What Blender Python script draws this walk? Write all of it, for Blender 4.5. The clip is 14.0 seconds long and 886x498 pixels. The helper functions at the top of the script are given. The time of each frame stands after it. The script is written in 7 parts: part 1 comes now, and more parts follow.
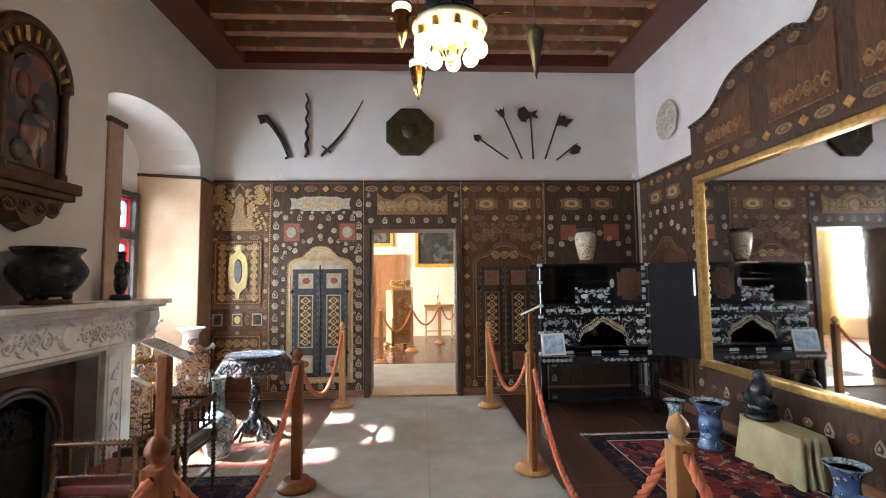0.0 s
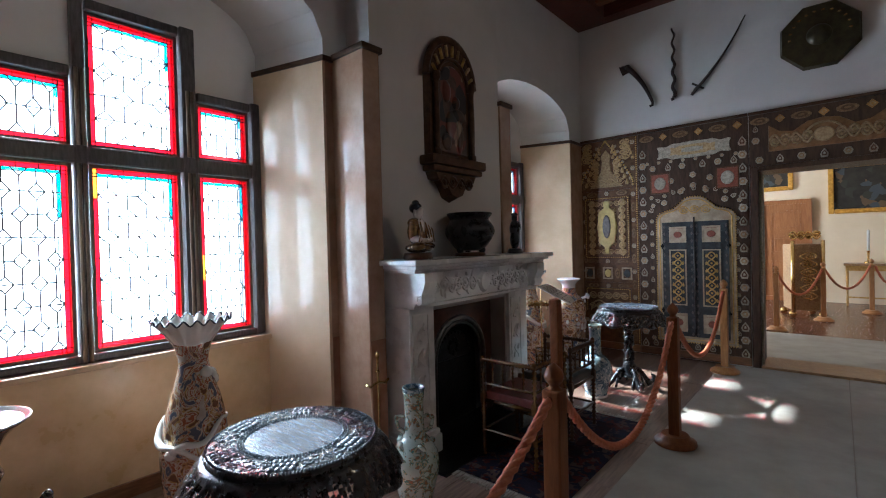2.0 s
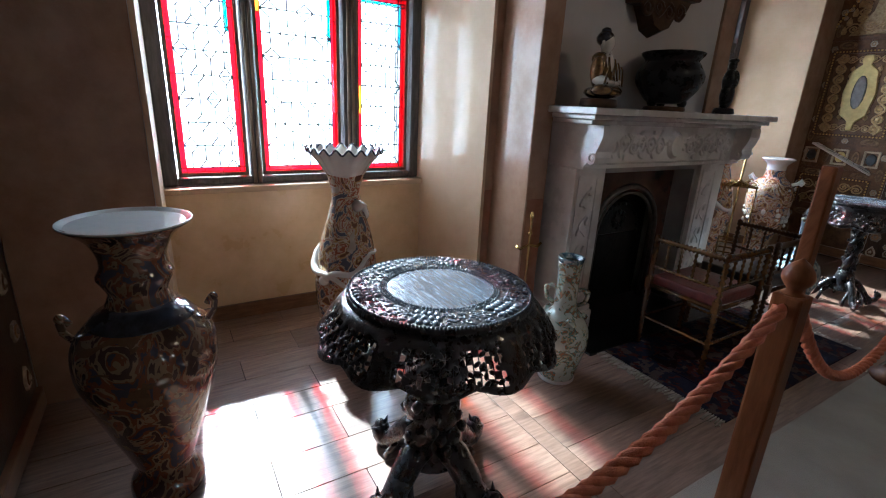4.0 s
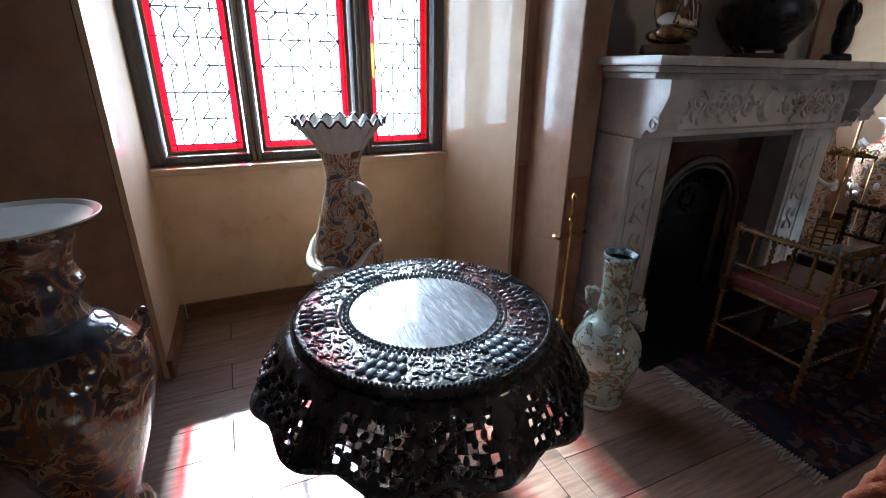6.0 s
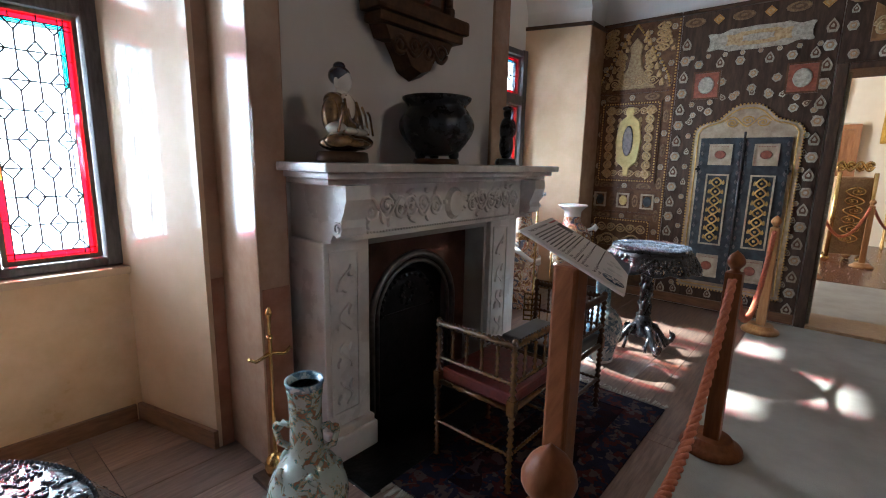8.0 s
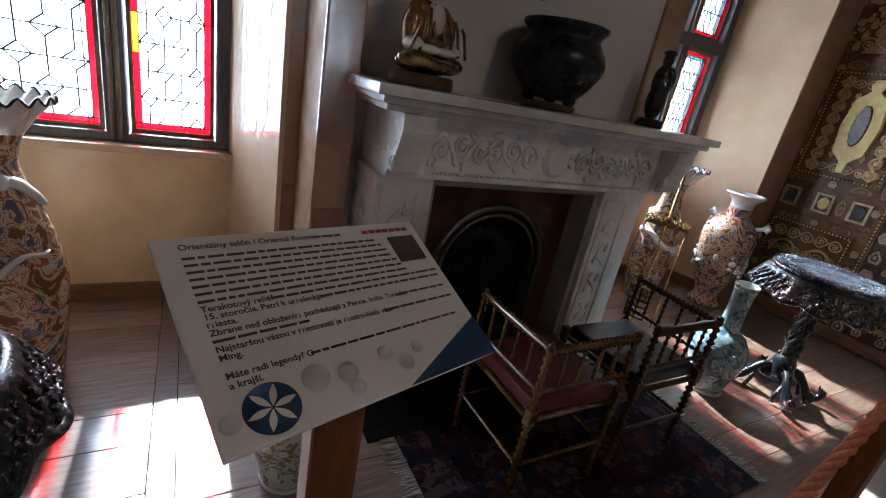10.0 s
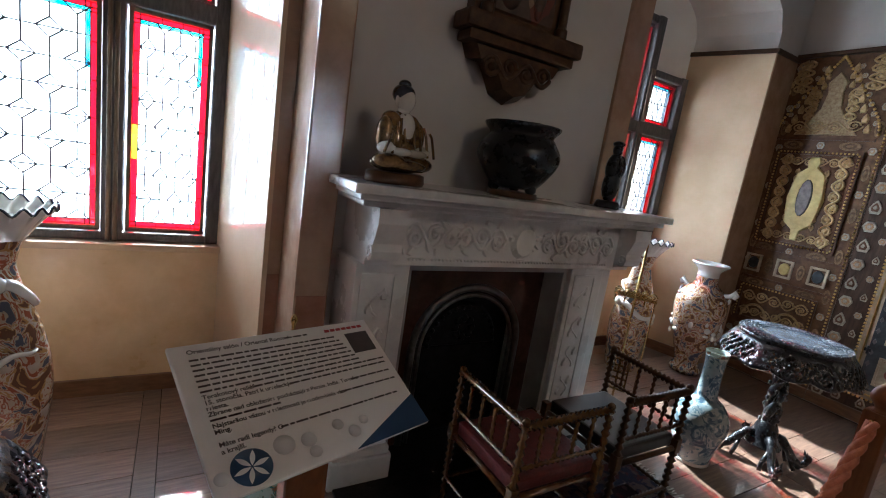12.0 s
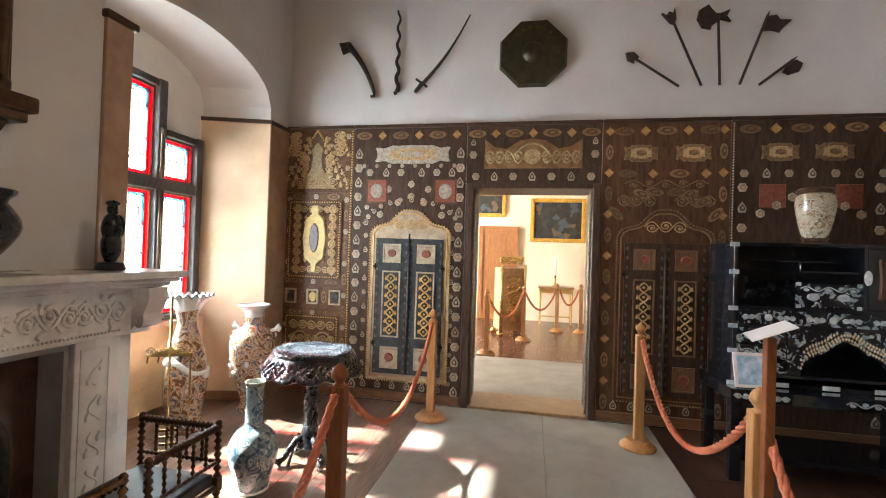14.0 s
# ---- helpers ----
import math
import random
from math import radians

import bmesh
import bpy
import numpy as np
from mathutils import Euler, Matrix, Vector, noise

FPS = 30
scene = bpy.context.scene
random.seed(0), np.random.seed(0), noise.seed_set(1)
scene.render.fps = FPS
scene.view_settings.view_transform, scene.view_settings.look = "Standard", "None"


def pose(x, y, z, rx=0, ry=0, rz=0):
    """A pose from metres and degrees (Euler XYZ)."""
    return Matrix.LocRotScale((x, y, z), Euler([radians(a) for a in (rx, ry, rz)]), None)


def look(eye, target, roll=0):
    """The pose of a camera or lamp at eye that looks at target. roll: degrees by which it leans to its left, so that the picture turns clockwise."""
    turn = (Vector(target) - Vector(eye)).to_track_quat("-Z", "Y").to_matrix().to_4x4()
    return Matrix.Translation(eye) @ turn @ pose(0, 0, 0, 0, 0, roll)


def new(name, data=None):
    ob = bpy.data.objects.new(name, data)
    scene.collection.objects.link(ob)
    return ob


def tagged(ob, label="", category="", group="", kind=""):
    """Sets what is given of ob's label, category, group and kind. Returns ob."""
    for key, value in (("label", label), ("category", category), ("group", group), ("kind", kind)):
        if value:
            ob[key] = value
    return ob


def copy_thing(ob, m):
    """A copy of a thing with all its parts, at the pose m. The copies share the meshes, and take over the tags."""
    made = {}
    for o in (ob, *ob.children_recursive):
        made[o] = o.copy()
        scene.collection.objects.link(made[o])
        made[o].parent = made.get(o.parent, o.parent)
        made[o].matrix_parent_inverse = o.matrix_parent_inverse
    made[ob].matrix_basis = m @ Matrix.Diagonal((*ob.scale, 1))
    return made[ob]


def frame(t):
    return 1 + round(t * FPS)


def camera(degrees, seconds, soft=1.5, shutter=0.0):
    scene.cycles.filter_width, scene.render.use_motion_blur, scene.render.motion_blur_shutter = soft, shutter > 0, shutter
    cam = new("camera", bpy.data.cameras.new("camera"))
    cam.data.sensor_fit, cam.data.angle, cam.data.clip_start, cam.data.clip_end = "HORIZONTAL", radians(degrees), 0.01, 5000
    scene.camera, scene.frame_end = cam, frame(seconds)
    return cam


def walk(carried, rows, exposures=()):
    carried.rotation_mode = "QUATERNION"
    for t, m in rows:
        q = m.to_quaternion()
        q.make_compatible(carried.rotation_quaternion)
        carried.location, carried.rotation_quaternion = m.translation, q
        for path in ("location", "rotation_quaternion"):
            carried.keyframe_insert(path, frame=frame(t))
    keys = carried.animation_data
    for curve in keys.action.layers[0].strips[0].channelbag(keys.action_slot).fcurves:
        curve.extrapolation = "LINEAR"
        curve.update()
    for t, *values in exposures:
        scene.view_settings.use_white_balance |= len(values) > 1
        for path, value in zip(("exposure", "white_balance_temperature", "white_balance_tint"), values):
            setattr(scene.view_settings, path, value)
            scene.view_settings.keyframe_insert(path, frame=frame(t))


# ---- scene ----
cam = camera(87.9, 14.0, soft=1.05)
PATH = [
    (0, (0.099, 0.195, 1.418), (0.191, 2.188, 1.559), -0.6),
    (0.5, (0.1, 0.202, 1.419), (-0.147, 2.182, 1.558), -0.7),
    (1, (0.097, 0.189, 1.418), (-0.581, 2.066, 1.552), -0.8),
    (1.5, (0.097, 0.168, 1.423), (-0.934, 1.879, 1.509), -1.2),
    (2, (0.086, 0.151, 1.41), (-1.221, 1.665, 1.386), -1.5),
    (2.5, (0.071, 0.143, 1.381), (-1.418, 1.469, 1.218), -1.5),
    (3, (0.043, 0.175, 1.343), (-1.567, 1.319, 1.028), -0.6),
    (3.5, (-0.085, 0.255, 1.318), (-1.728, 1.289, 0.837), 1.1),
    (4, (-0.239, 0.327, 1.293), (-1.866, 1.323, 0.689), 2.8),
    (4.2, (-0.287, 0.363, 1.288), (-1.898, 1.348, 0.629), 3.3),
    (6.3, (-0.54, 0.752, 1.249), (-2.244, 1.508, 0.524), 0.6),
    (6.5, (-0.546, 0.797, 1.251), (-2.22, 1.682, 0.605), 0.5),
    (7, (-0.51, 0.873, 1.292), (-2.028, 2.095, 0.842), -0.0),
    (7.5, (-0.483, 0.966, 1.311), (-1.809, 2.418, 0.946), 0.5),
    (7.7, (-0.474, 1.044, 1.314), (-1.741, 2.548, 0.952), 0.9),
    (9.8, (-0.457, 1.622, 1.357), (-2.036, 2.662, 0.704), 10.2),
    (10, (-0.457, 1.629, 1.36), (-2.066, 2.592, 0.666), 11.1),
    (10.5, (-0.461, 1.64, 1.363), (-2.121, 2.461, 0.609), 12.6),
    (11, (-0.46, 1.637, 1.366), (-2.15, 2.369, 0.587), 13.0),
    (11.5, (-0.444, 1.636, 1.367), (-2.182, 2.387, 0.723), 11.3),
    (12, (-0.348, 1.612, 1.42), (-2.036, 2.619, 1.052), 8.7),
    (12.2, (-0.304, 1.608, 1.422), (-1.908, 2.782, 1.205), 6.8),
    (12.5, (-0.221, 1.633, 1.438), (-1.673, 3.0, 1.287), 6.5),
    (13, (-0.106, 1.652, 1.44), (-1.177, 3.341, 1.402), 4.8),
    (13.5, (-0.014, 1.655, 1.437), (-0.677, 3.542, 1.449), 3.2),
    (14, (0.024, 1.659, 1.444), (-0.365, 3.621, 1.468), 1.9),
]
EXPOSURES = [(0, 4.15, 6000, 10), (1, 3.75, 5750, 10), (1.5, 3.0, 5500, 10), (2, 2.7, 5450, 10), (3, 2.65, 5550, 10), (6.4, 2.45, 5550, 10), (7.0, 2.4, 5500, 10), (7.5, 3.1, 5600, 10), (10.5, 2.72, 5550, 10), (11.2, 2.8, 5550, 10), (12, 2.85, 5650, 10), (13, 3.98, 6400, 10), (14, 4.12, 6400, 10)]
walk(cam, [(t, look(eye, target, roll)) for t, eye, target, roll in PATH], EXPOSURES)

# ---- sky, sun, window light ----
SUN_WAY = Vector((1.0, -0.025, -0.917)).normalized()
world = bpy.data.worlds.new("sky")
scene.world = world
world.use_nodes = True
sky = world.node_tree.nodes.new("ShaderNodeTexSky")
sky.sky_type, sky.sun_disc = "NISHITA", False
sky.sun_elevation = math.asin(-SUN_WAY.z)
sky.sun_rotation = math.atan2(-SUN_WAY.x, -SUN_WAY.y)
world.node_tree.links.new(sky.outputs[0], world.node_tree.nodes["Background"].inputs[0])
world.node_tree.nodes["Background"].inputs[1].default_value = 0.05


def lamp(name, kind, m, power, colour, **size):
    data = bpy.data.lights.new(name, kind)
    data.energy, data.color = power, colour
    for key, value in size.items():
        if key == "angle":
            data.angle = value
        elif key == "radius":
            data.shadow_soft_size = value
        elif key == "w":
            data.shape, data.size = "RECTANGLE", value
        elif key == "h":
            data.size_y = value
    ob = new(name, data)
    ob.matrix_world = m
    return ob


lamp("sun", "SUN", look((-8, 0, 8), Vector((-8, 0, 8)) + SUN_WAY), 5.0, (1.0, 0.93, 0.84), angle=radians(1.9))
for yy in (1.02, 4.68):
    lamp("window_light", "AREA", look((-3.75, yy, 2.0), (0, yy, 2.0)), 36, (0.82, 0.91, 1.0), w=2.6, h=3.4)
lamp("side_room_light", "AREA", look((-4.45, 10.2, 1.7), (0, 10.2, 1.6)), 20, (1.0, 0.93, 0.8), w=1.5, h=2.2)


# ---- materials ----
def rgb(c):
    return (*c, 1.0)


def material(name, a, b=None, rough=0.5, metal=0.0, scale=8.0, detail=6.0, bump=0.0, bump_scale=60.0, stretch=(1, 1, 1),
             spots=None, spot_scale=30.0, spot_amount=0.5, ior=1.45, coat=0.0, coat_rough=0.03, vary=0.0, rough_var=0.1, swirl=False, spec=0.5):
    """Two colours mixed by noise, optional spots by a cell texture, bump, and a shift by object."""
    m = bpy.data.materials.new(name)
    m.use_nodes = True
    n, l = m.node_tree.nodes, m.node_tree.links
    bsdf = n["Principled BSDF"]
    tc = n.new("ShaderNodeTexCoord")
    mp = n.new("ShaderNodeMapping")
    mp.inputs["Scale"].default_value = stretch
    l.new(tc.outputs["Object"], mp.inputs[0])
    no = n.new("ShaderNodeTexNoise")
    no.inputs["Scale"].default_value, no.inputs["Detail"].default_value, no.inputs["Roughness"].default_value = scale, detail, 0.62
    l.new(mp.outputs[0], no.inputs["Vector"])
    ramp = n.new("ShaderNodeValToRGB")
    b = b or tuple(v * 0.75 for v in a)
    ramp.color_ramp.elements[0].position, ramp.color_ramp.elements[0].color = 0.36, rgb(b)
    ramp.color_ramp.elements[1].position, ramp.color_ramp.elements[1].color = 0.64, rgb(a)
    l.new(no.outputs["Fac"], ramp.inputs[0])
    out = ramp.outputs[0]
    if spots:
        vo = n.new("ShaderNodeTexVoronoi")
        vo.inputs["Scale"].default_value = spot_scale
        n2 = n.new("ShaderNodeTexNoise")
        n2.inputs["Scale"].default_value = spot_scale * 0.6
        l.new(tc.outputs["Object"], n2.inputs["Vector"])
        add = n.new("ShaderNodeMixRGB")
        add.inputs[0].default_value = 0.12
        l.new(tc.outputs["Object"], add.inputs[1])
        l.new(n2.outputs["Color"], add.inputs[2])
        l.new(add.outputs[0], vo.inputs["Vector"])
        sep = n.new("ShaderNodeSeparateColor")
        l.new(vo.outputs["Color"], sep.inputs[0])
        cr = n.new("ShaderNodeValToRGB")
        cr.color_ramp.interpolation = "CONSTANT"
        while len(cr.color_ramp.elements) < len(spots):
            cr.color_ramp.elements.new(0.5)
        for k, c in enumerate(spots):
            cr.color_ramp.elements[k].position, cr.color_ramp.elements[k].color = k / len(spots), rgb(c)
        l.new(sep.outputs[0], cr.inputs[0])
        source = sep.outputs[1]
        if swirl:                                        # painted scrolls: bands of a distorted noise
            sw, sg = n.new("ShaderNodeTexNoise"), n.new("ShaderNodeTexNoise")
            sw.inputs["Scale"].default_value, sw.inputs["Detail"].default_value, sw.inputs["Distortion"].default_value = spot_scale * 0.55, 3, 2.2
            sg.inputs["Scale"].default_value, sg.inputs["Detail"].default_value, sg.inputs["Distortion"].default_value = spot_scale * 0.38, 4, 1.4
            l.new(tc.outputs["Object"], sw.inputs["Vector"])
            l.new(tc.outputs["Object"], sg.inputs["Vector"])
            l.new(sw.outputs["Fac"], cr.inputs[0])
            source = sg.outputs["Fac"]
            for k in range(len(spots)):
                cr.color_ramp.elements[k].position = 0.0 if k == 0 else 0.36 + 0.26 * k / len(spots)
        gate = n.new("ShaderNodeMath")
        gate.operation = "LESS_THAN"
        gate.inputs[1].default_value = spot_amount
        l.new(source, gate.inputs[0])
        mix = n.new("ShaderNodeMixRGB")
        l.new(gate.outputs[0], mix.inputs[0])
        l.new(out, mix.inputs[1])
        l.new(cr.outputs[0], mix.inputs[2])
        out = mix.outputs[0]
    if vary:
        oi = n.new("ShaderNodeObjectInfo")
        hsv = n.new("ShaderNodeHueSaturation")
        mr = n.new("ShaderNodeMapRange")
        mr.inputs[3].default_value, mr.inputs[4].default_value = 1 - vary, 1 + vary
        l.new(oi.outputs["Random"], mr.inputs[0])
        l.new(mr.outputs[0], hsv.inputs["Value"])
        l.new(out, hsv.inputs["Color"])
        out = hsv.outputs[0]
    l.new(out, bsdf.inputs["Base Color"])
    rr = n.new("ShaderNodeMapRange")
    rr.inputs[3].default_value, rr.inputs[4].default_value = max(0.02, rough - rough_var), min(1, rough + rough_var)
    l.new(no.outputs["Fac"], rr.inputs[0])
    l.new(rr.outputs[0], bsdf.inputs["Roughness"])
    bsdf.inputs["Metallic"].default_value = metal
    bsdf.inputs["IOR"].default_value = ior
    bsdf.inputs["Specular IOR Level"].default_value = spec
    bsdf.inputs["Coat Weight"].default_value = coat
    bsdf.inputs["Coat Roughness"].default_value = coat_rough
    if bump:
        nb = n.new("ShaderNodeTexNoise")
        nb.inputs["Scale"].default_value, nb.inputs["Detail"].default_value = bump_scale, 4
        l.new(mp.outputs[0], nb.inputs["Vector"])
        bp = n.new("ShaderNodeBump")
        bp.inputs["Strength"].default_value, bp.inputs["Distance"].default_value = bump, 0.01
        l.new(nb.outputs["Fac"], bp.inputs["Height"])
        l.new(bp.outputs[0], bsdf.inputs["Normal"])
    return m


def glass(name, colour, second, scale, rough=0.05):
    """Thin tinted leaded glass: passes light in its colour, with a little gloss."""
    m = bpy.data.materials.new(name)
    m.use_nodes = True
    n, l = m.node_tree.nodes, m.node_tree.links
    n.remove(n["Principled BSDF"])
    tc = n.new("ShaderNodeTexCoord")
    vo = n.new("ShaderNodeTexVoronoi")
    vo.inputs["Scale"].default_value = scale
    l.new(tc.outputs["Object"], vo.inputs["Vector"])
    sep = n.new("ShaderNodeSeparateColor")
    l.new(vo.outputs["Color"], sep.inputs[0])
    mix = n.new("ShaderNodeMixRGB")
    mix.inputs[1].default_value, mix.inputs[2].default_value = rgb(colour), rgb(second)
    l.new(sep.outputs[0], mix.inputs[0])
    tr, gl, ms = n.new("ShaderNodeBsdfTransparent"), n.new("ShaderNodeBsdfGlossy"), n.new("ShaderNodeMixShader")
    gl.inputs["Roughness"].default_value = rough
    ms.inputs[0].default_value = 0.06
    l.new(mix.outputs[0], tr.inputs[0])
    l.new(tr.outputs[0], ms.inputs[1])
    l.new(gl.outputs[0], ms.inputs[2])
    l.new(ms.outputs[0], n["Material Output"].inputs[0])
    return m


def glow(name, colour, power):
    m = bpy.data.materials.new(name)
    m.use_nodes = True
    n, l = m.node_tree.nodes, m.node_tree.links
    e = n.new("ShaderNodeEmission")
    e.inputs[0].default_value, e.inputs[1].default_value = rgb(colour), power
    l.new(e.outputs[0], n["Material Output"].inputs[0])
    return m


PLASTER = material("white_plaster", (0.63, 0.59, 0.56), (0.57, 0.53, 0.50), 0.85, scale=1.6, bump=0.12, bump_scale=25, spec=0.2)
VAULT = material("niche_plaster", (0.82, 0.79, 0.75), (0.77, 0.73, 0.68), 0.8, scale=2.0, bump=0.1, bump_scale=20)
STUCCO = material("polished_tan_stucco", (0.64, 0.46, 0.30), (0.56, 0.385, 0.235), 0.58, scale=3.5, bump=0.006, bump_scale=9, coat=0.4, rough_var=0.08)
PARAPET = material("ochre_stucco", (0.72, 0.52, 0.31), (0.62, 0.42, 0.23), 0.3, scale=5, bump=0.05, bump_scale=12, coat=0.2)
PILASTER = material("brown_marble", (0.42, 0.27, 0.18), (0.32, 0.19, 0.12), 0.2, scale=6, bump=0.02, coat=0.2)
RED_BAND = material("red_brown_marble", (0.34, 0.17, 0.11), (0.25, 0.115, 0.07), 0.22, scale=7, coat=0.2)
TRIM = material("dark_trim_wood", (0.09, 0.05, 0.03), (0.05, 0.028, 0.018), 0.4, scale=12, stretch=(1, 1, 4), spec=0.2)
SKIRT = material("skirting_wood", (0.24, 0.12, 0.06), (0.15, 0.07, 0.035), 0.4, scale=9, stretch=(1, 1, 6), bump=0.1)
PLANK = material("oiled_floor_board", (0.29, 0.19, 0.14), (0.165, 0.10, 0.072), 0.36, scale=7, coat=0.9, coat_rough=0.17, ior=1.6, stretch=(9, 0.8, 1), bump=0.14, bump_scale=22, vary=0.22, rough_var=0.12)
# same boards east of the runner, the room's shade put into their colour
PLANK_SHADED = material("shaded_floor_board", (0.095, 0.042, 0.026), (0.05, 0.022, 0.014), 0.34, scale=7, coat=0.3, coat_rough=0.17, stretch=(9, 0.8, 1), bump=0.14, bump_scale=22, vary=0.22)
GAP = material("floor_gap", (0.03, 0.018, 0.012), None, 0.9, spec=0.05)
CARPET = material("beige_carpet", (0.41, 0.375, 0.32), (0.34, 0.31, 0.26), 0.95, scale=3, bump=0.5, bump_scale=260, spec=0.05)
CEILING_DARK = material("ceiling_maroon_wood", (0.13, 0.03, 0.018), (0.07, 0.018, 0.011), 0.4, scale=10, stretch=(0.6, 4, 4), bump=0.1)
CEILING_TAN = material("ceiling_painted_beam", (0.27, 0.13, 0.07), (0.18, 0.075, 0.04), 0.5, scale=5, spots=[(0.16, 0.11, 0.07), (0.24, 0.09, 0.045), (0.34, 0.21, 0.11)], spot_scale=14, spot_amount=0.25)
GOLD = material("old_gilding", (0.68, 0.45, 0.16), (0.46, 0.27, 0.08), 0.32, 0.85, scale=25, bump=0.2, bump_scale=90)
PANEL_DARK = material("dark_panelling_wood", (0.085, 0.049, 0.032), (0.045, 0.027, 0.019), 0.38, scale=10, stretch=(4, 4, 0.8), bump=0.15, bump_scale=50, spec=0.2)
PANEL_BROWN = material("brown_panelling_wood", (0.13, 0.065, 0.035), (0.075, 0.036, 0.02), 0.38, scale=10, stretch=(4, 4, 0.8), bump=0.15, bump_scale=50, spec=0.2)
PANEL_TAN = material("tan_panelling_wood", (0.38, 0.235, 0.115), (0.24, 0.13, 0.06), 0.4, scale=14, bump=0.25, bump_scale=70, spots=[(0.42, 0.27, 0.14), (0.26, 0.15, 0.07)], spot_scale=85, spot_amount=0.4)
GILT_FRAME = material("bright_gilt_frame", (0.70, 0.40, 0.07), (0.46, 0.23, 0.03), 0.35, 0.2, scale=20, bump=0.2, bump_scale=80)
PANEL_CARVED = material("dark_red_brown_carved_wood", (0.15, 0.075, 0.034), (0.075, 0.036, 0.018), 0.4, scale=16, bump=0.3, bump_scale=60, spec=0.25)
PANEL_GOLDEN = material("golden_brown_wood", (0.28, 0.15, 0.066), (0.16, 0.085, 0.038), 0.4, scale=16, bump=0.25, bump_scale=70, spec=0.2)
IVORY = material("ivory_inlay", (0.46, 0.40, 0.31), (0.24, 0.20, 0.15), 0.42, scale=45, detail=8, bump=0.35, bump_scale=120, vary=0.25, spec=0.35)
IVORY_TAN = material("tan_inlay", (0.52, 0.37, 0.19), (0.30, 0.18, 0.08), 0.42, scale=45, bump=0.35, bump_scale=120, vary=0.3, spec=0.35)
CARVED_GILT = material("carved_pale_gilt_wood", (0.56, 0.39, 0.18), (0.34, 0.20, 0.085), 0.36, 0.2, scale=40, bump=0.3, bump_scale=110)
AMBER = material("amber_inlay", (0.46, 0.23, 0.05), (0.30, 0.14, 0.03), 0.35, scale=30, vary=0.15)
OVAL_TAN = material("dull_oval_inlay", (0.25, 0.155, 0.080), (0.13, 0.075, 0.038), 0.45, scale=40, bump=0.35, bump_scale=120, vary=0.3, spec=0.25)
OVAL_FIELD = material("oval_field", (0.16, 0.092, 0.048), (0.085, 0.046, 0.025), 0.45, scale=40, bump=0.3, bump_scale=120, spec=0.25)
TAN_FRAME = material("tan_painted_wood", (0.48, 0.38, 0.26), (0.32, 0.235, 0.15), 0.42, scale=18, bump=0.25, bump_scale=80)
CREAM = material("cream_painted_wood", (0.60, 0.50, 0.34), (0.45, 0.34, 0.21), 0.45, scale=22, bump=0.2, bump_scale=80)
YELLOW = material("yellow_cartouche", (0.66, 0.52, 0.19), (0.5, 0.37, 0.12), 0.4, scale=20)
BLUEBLACK = material("blue_black_wood", (0.060, 0.065, 0.070), (0.035, 0.035, 0.036), 0.35, scale=16, bump=0.2, bump_scale=70, spec=0.2)
RED_INLAY = material("red_inlay", (0.30, 0.09, 0.05), (0.18, 0.05, 0.03), 0.45, scale=40)
MARBLE = material("white_marble", (0.78, 0.75, 0.72), (0.52, 0.49, 0.48), 0.28, scale=2.6, detail=12, bump=0.04, bump_scale=30, coat=0.15)
GREY_MARBLE = material("grey_marble", (0.36, 0.33, 0.31), (0.26, 0.23, 0.21), 0.3, scale=4, detail=10)
RED_MARBLE = material("red_brown_stone", (0.085, 0.034, 0.024), (0.045, 0.020, 0.014), 0.2, scale=9, spec=0.4, coat=0.3)
IRON = material("black_cast_iron", (0.022, 0.022, 0.022), (0.012, 0.012, 0.012), 0.42, 0.6, scale=20, bump=0.2, spec=0.2)
STEEL = material("dull_steel", (0.16, 0.14, 0.13), (0.09, 0.08, 0.075), 0.4, 0.8, scale=30)
WEAPON = material("dark_weapon_wood", (0.05, 0.035, 0.028), (0.03, 0.02, 0.016), 0.45, scale=30, spec=0.2)
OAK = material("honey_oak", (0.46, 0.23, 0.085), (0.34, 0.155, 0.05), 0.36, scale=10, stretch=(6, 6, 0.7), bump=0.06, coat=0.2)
# oak of the left posts and sign posts, backlit shade put into the colour
OAK_SHADED = material("shaded_red_brown_oak", (0.215, 0.070, 0.022), (0.15, 0.045, 0.014), 0.5, scale=10, stretch=(6, 6, 0.7), bump=0.06, coat=0.05, spec=0.2)
ROPE = material("orange_brown_rope", (0.56, 0.17, 0.075), (0.42, 0.11, 0.05), 0.7, scale=60, bump=0.4, bump_scale=300)
BRASS = material("brass", (0.72, 0.50, 0.20), (0.55, 0.36, 0.12), 0.22, 1.0, scale=20)
FRAME_WOOD = material("window_frame_wood", (0.12, 0.105, 0.10), (0.065, 0.056, 0.054), 0.45, scale=12, stretch=(5, 5, 1), bump=0.1)
FRAME_INNER = material("worn_mullion_wood", (0.26, 0.20, 0.14), (0.16, 0.115, 0.08), 0.45, scale=10, stretch=(5, 5, 1), bump=0.1)
LEAD = material("lead_came", (0.06, 0.065, 0.07), None, 0.5, 0.5)
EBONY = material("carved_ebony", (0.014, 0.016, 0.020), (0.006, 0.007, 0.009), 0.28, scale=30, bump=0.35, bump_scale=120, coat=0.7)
# worn top wood; the blue sheen from the windows is mixed into its colour
EBONY_TOP = material("worn_ebony_blue_sheen", (0.075, 0.092, 0.118), (0.030, 0.038, 0.052), 0.26, scale=14, stretch=(1, 8, 1), bump=0.12, bump_scale=30, coat=0.4)
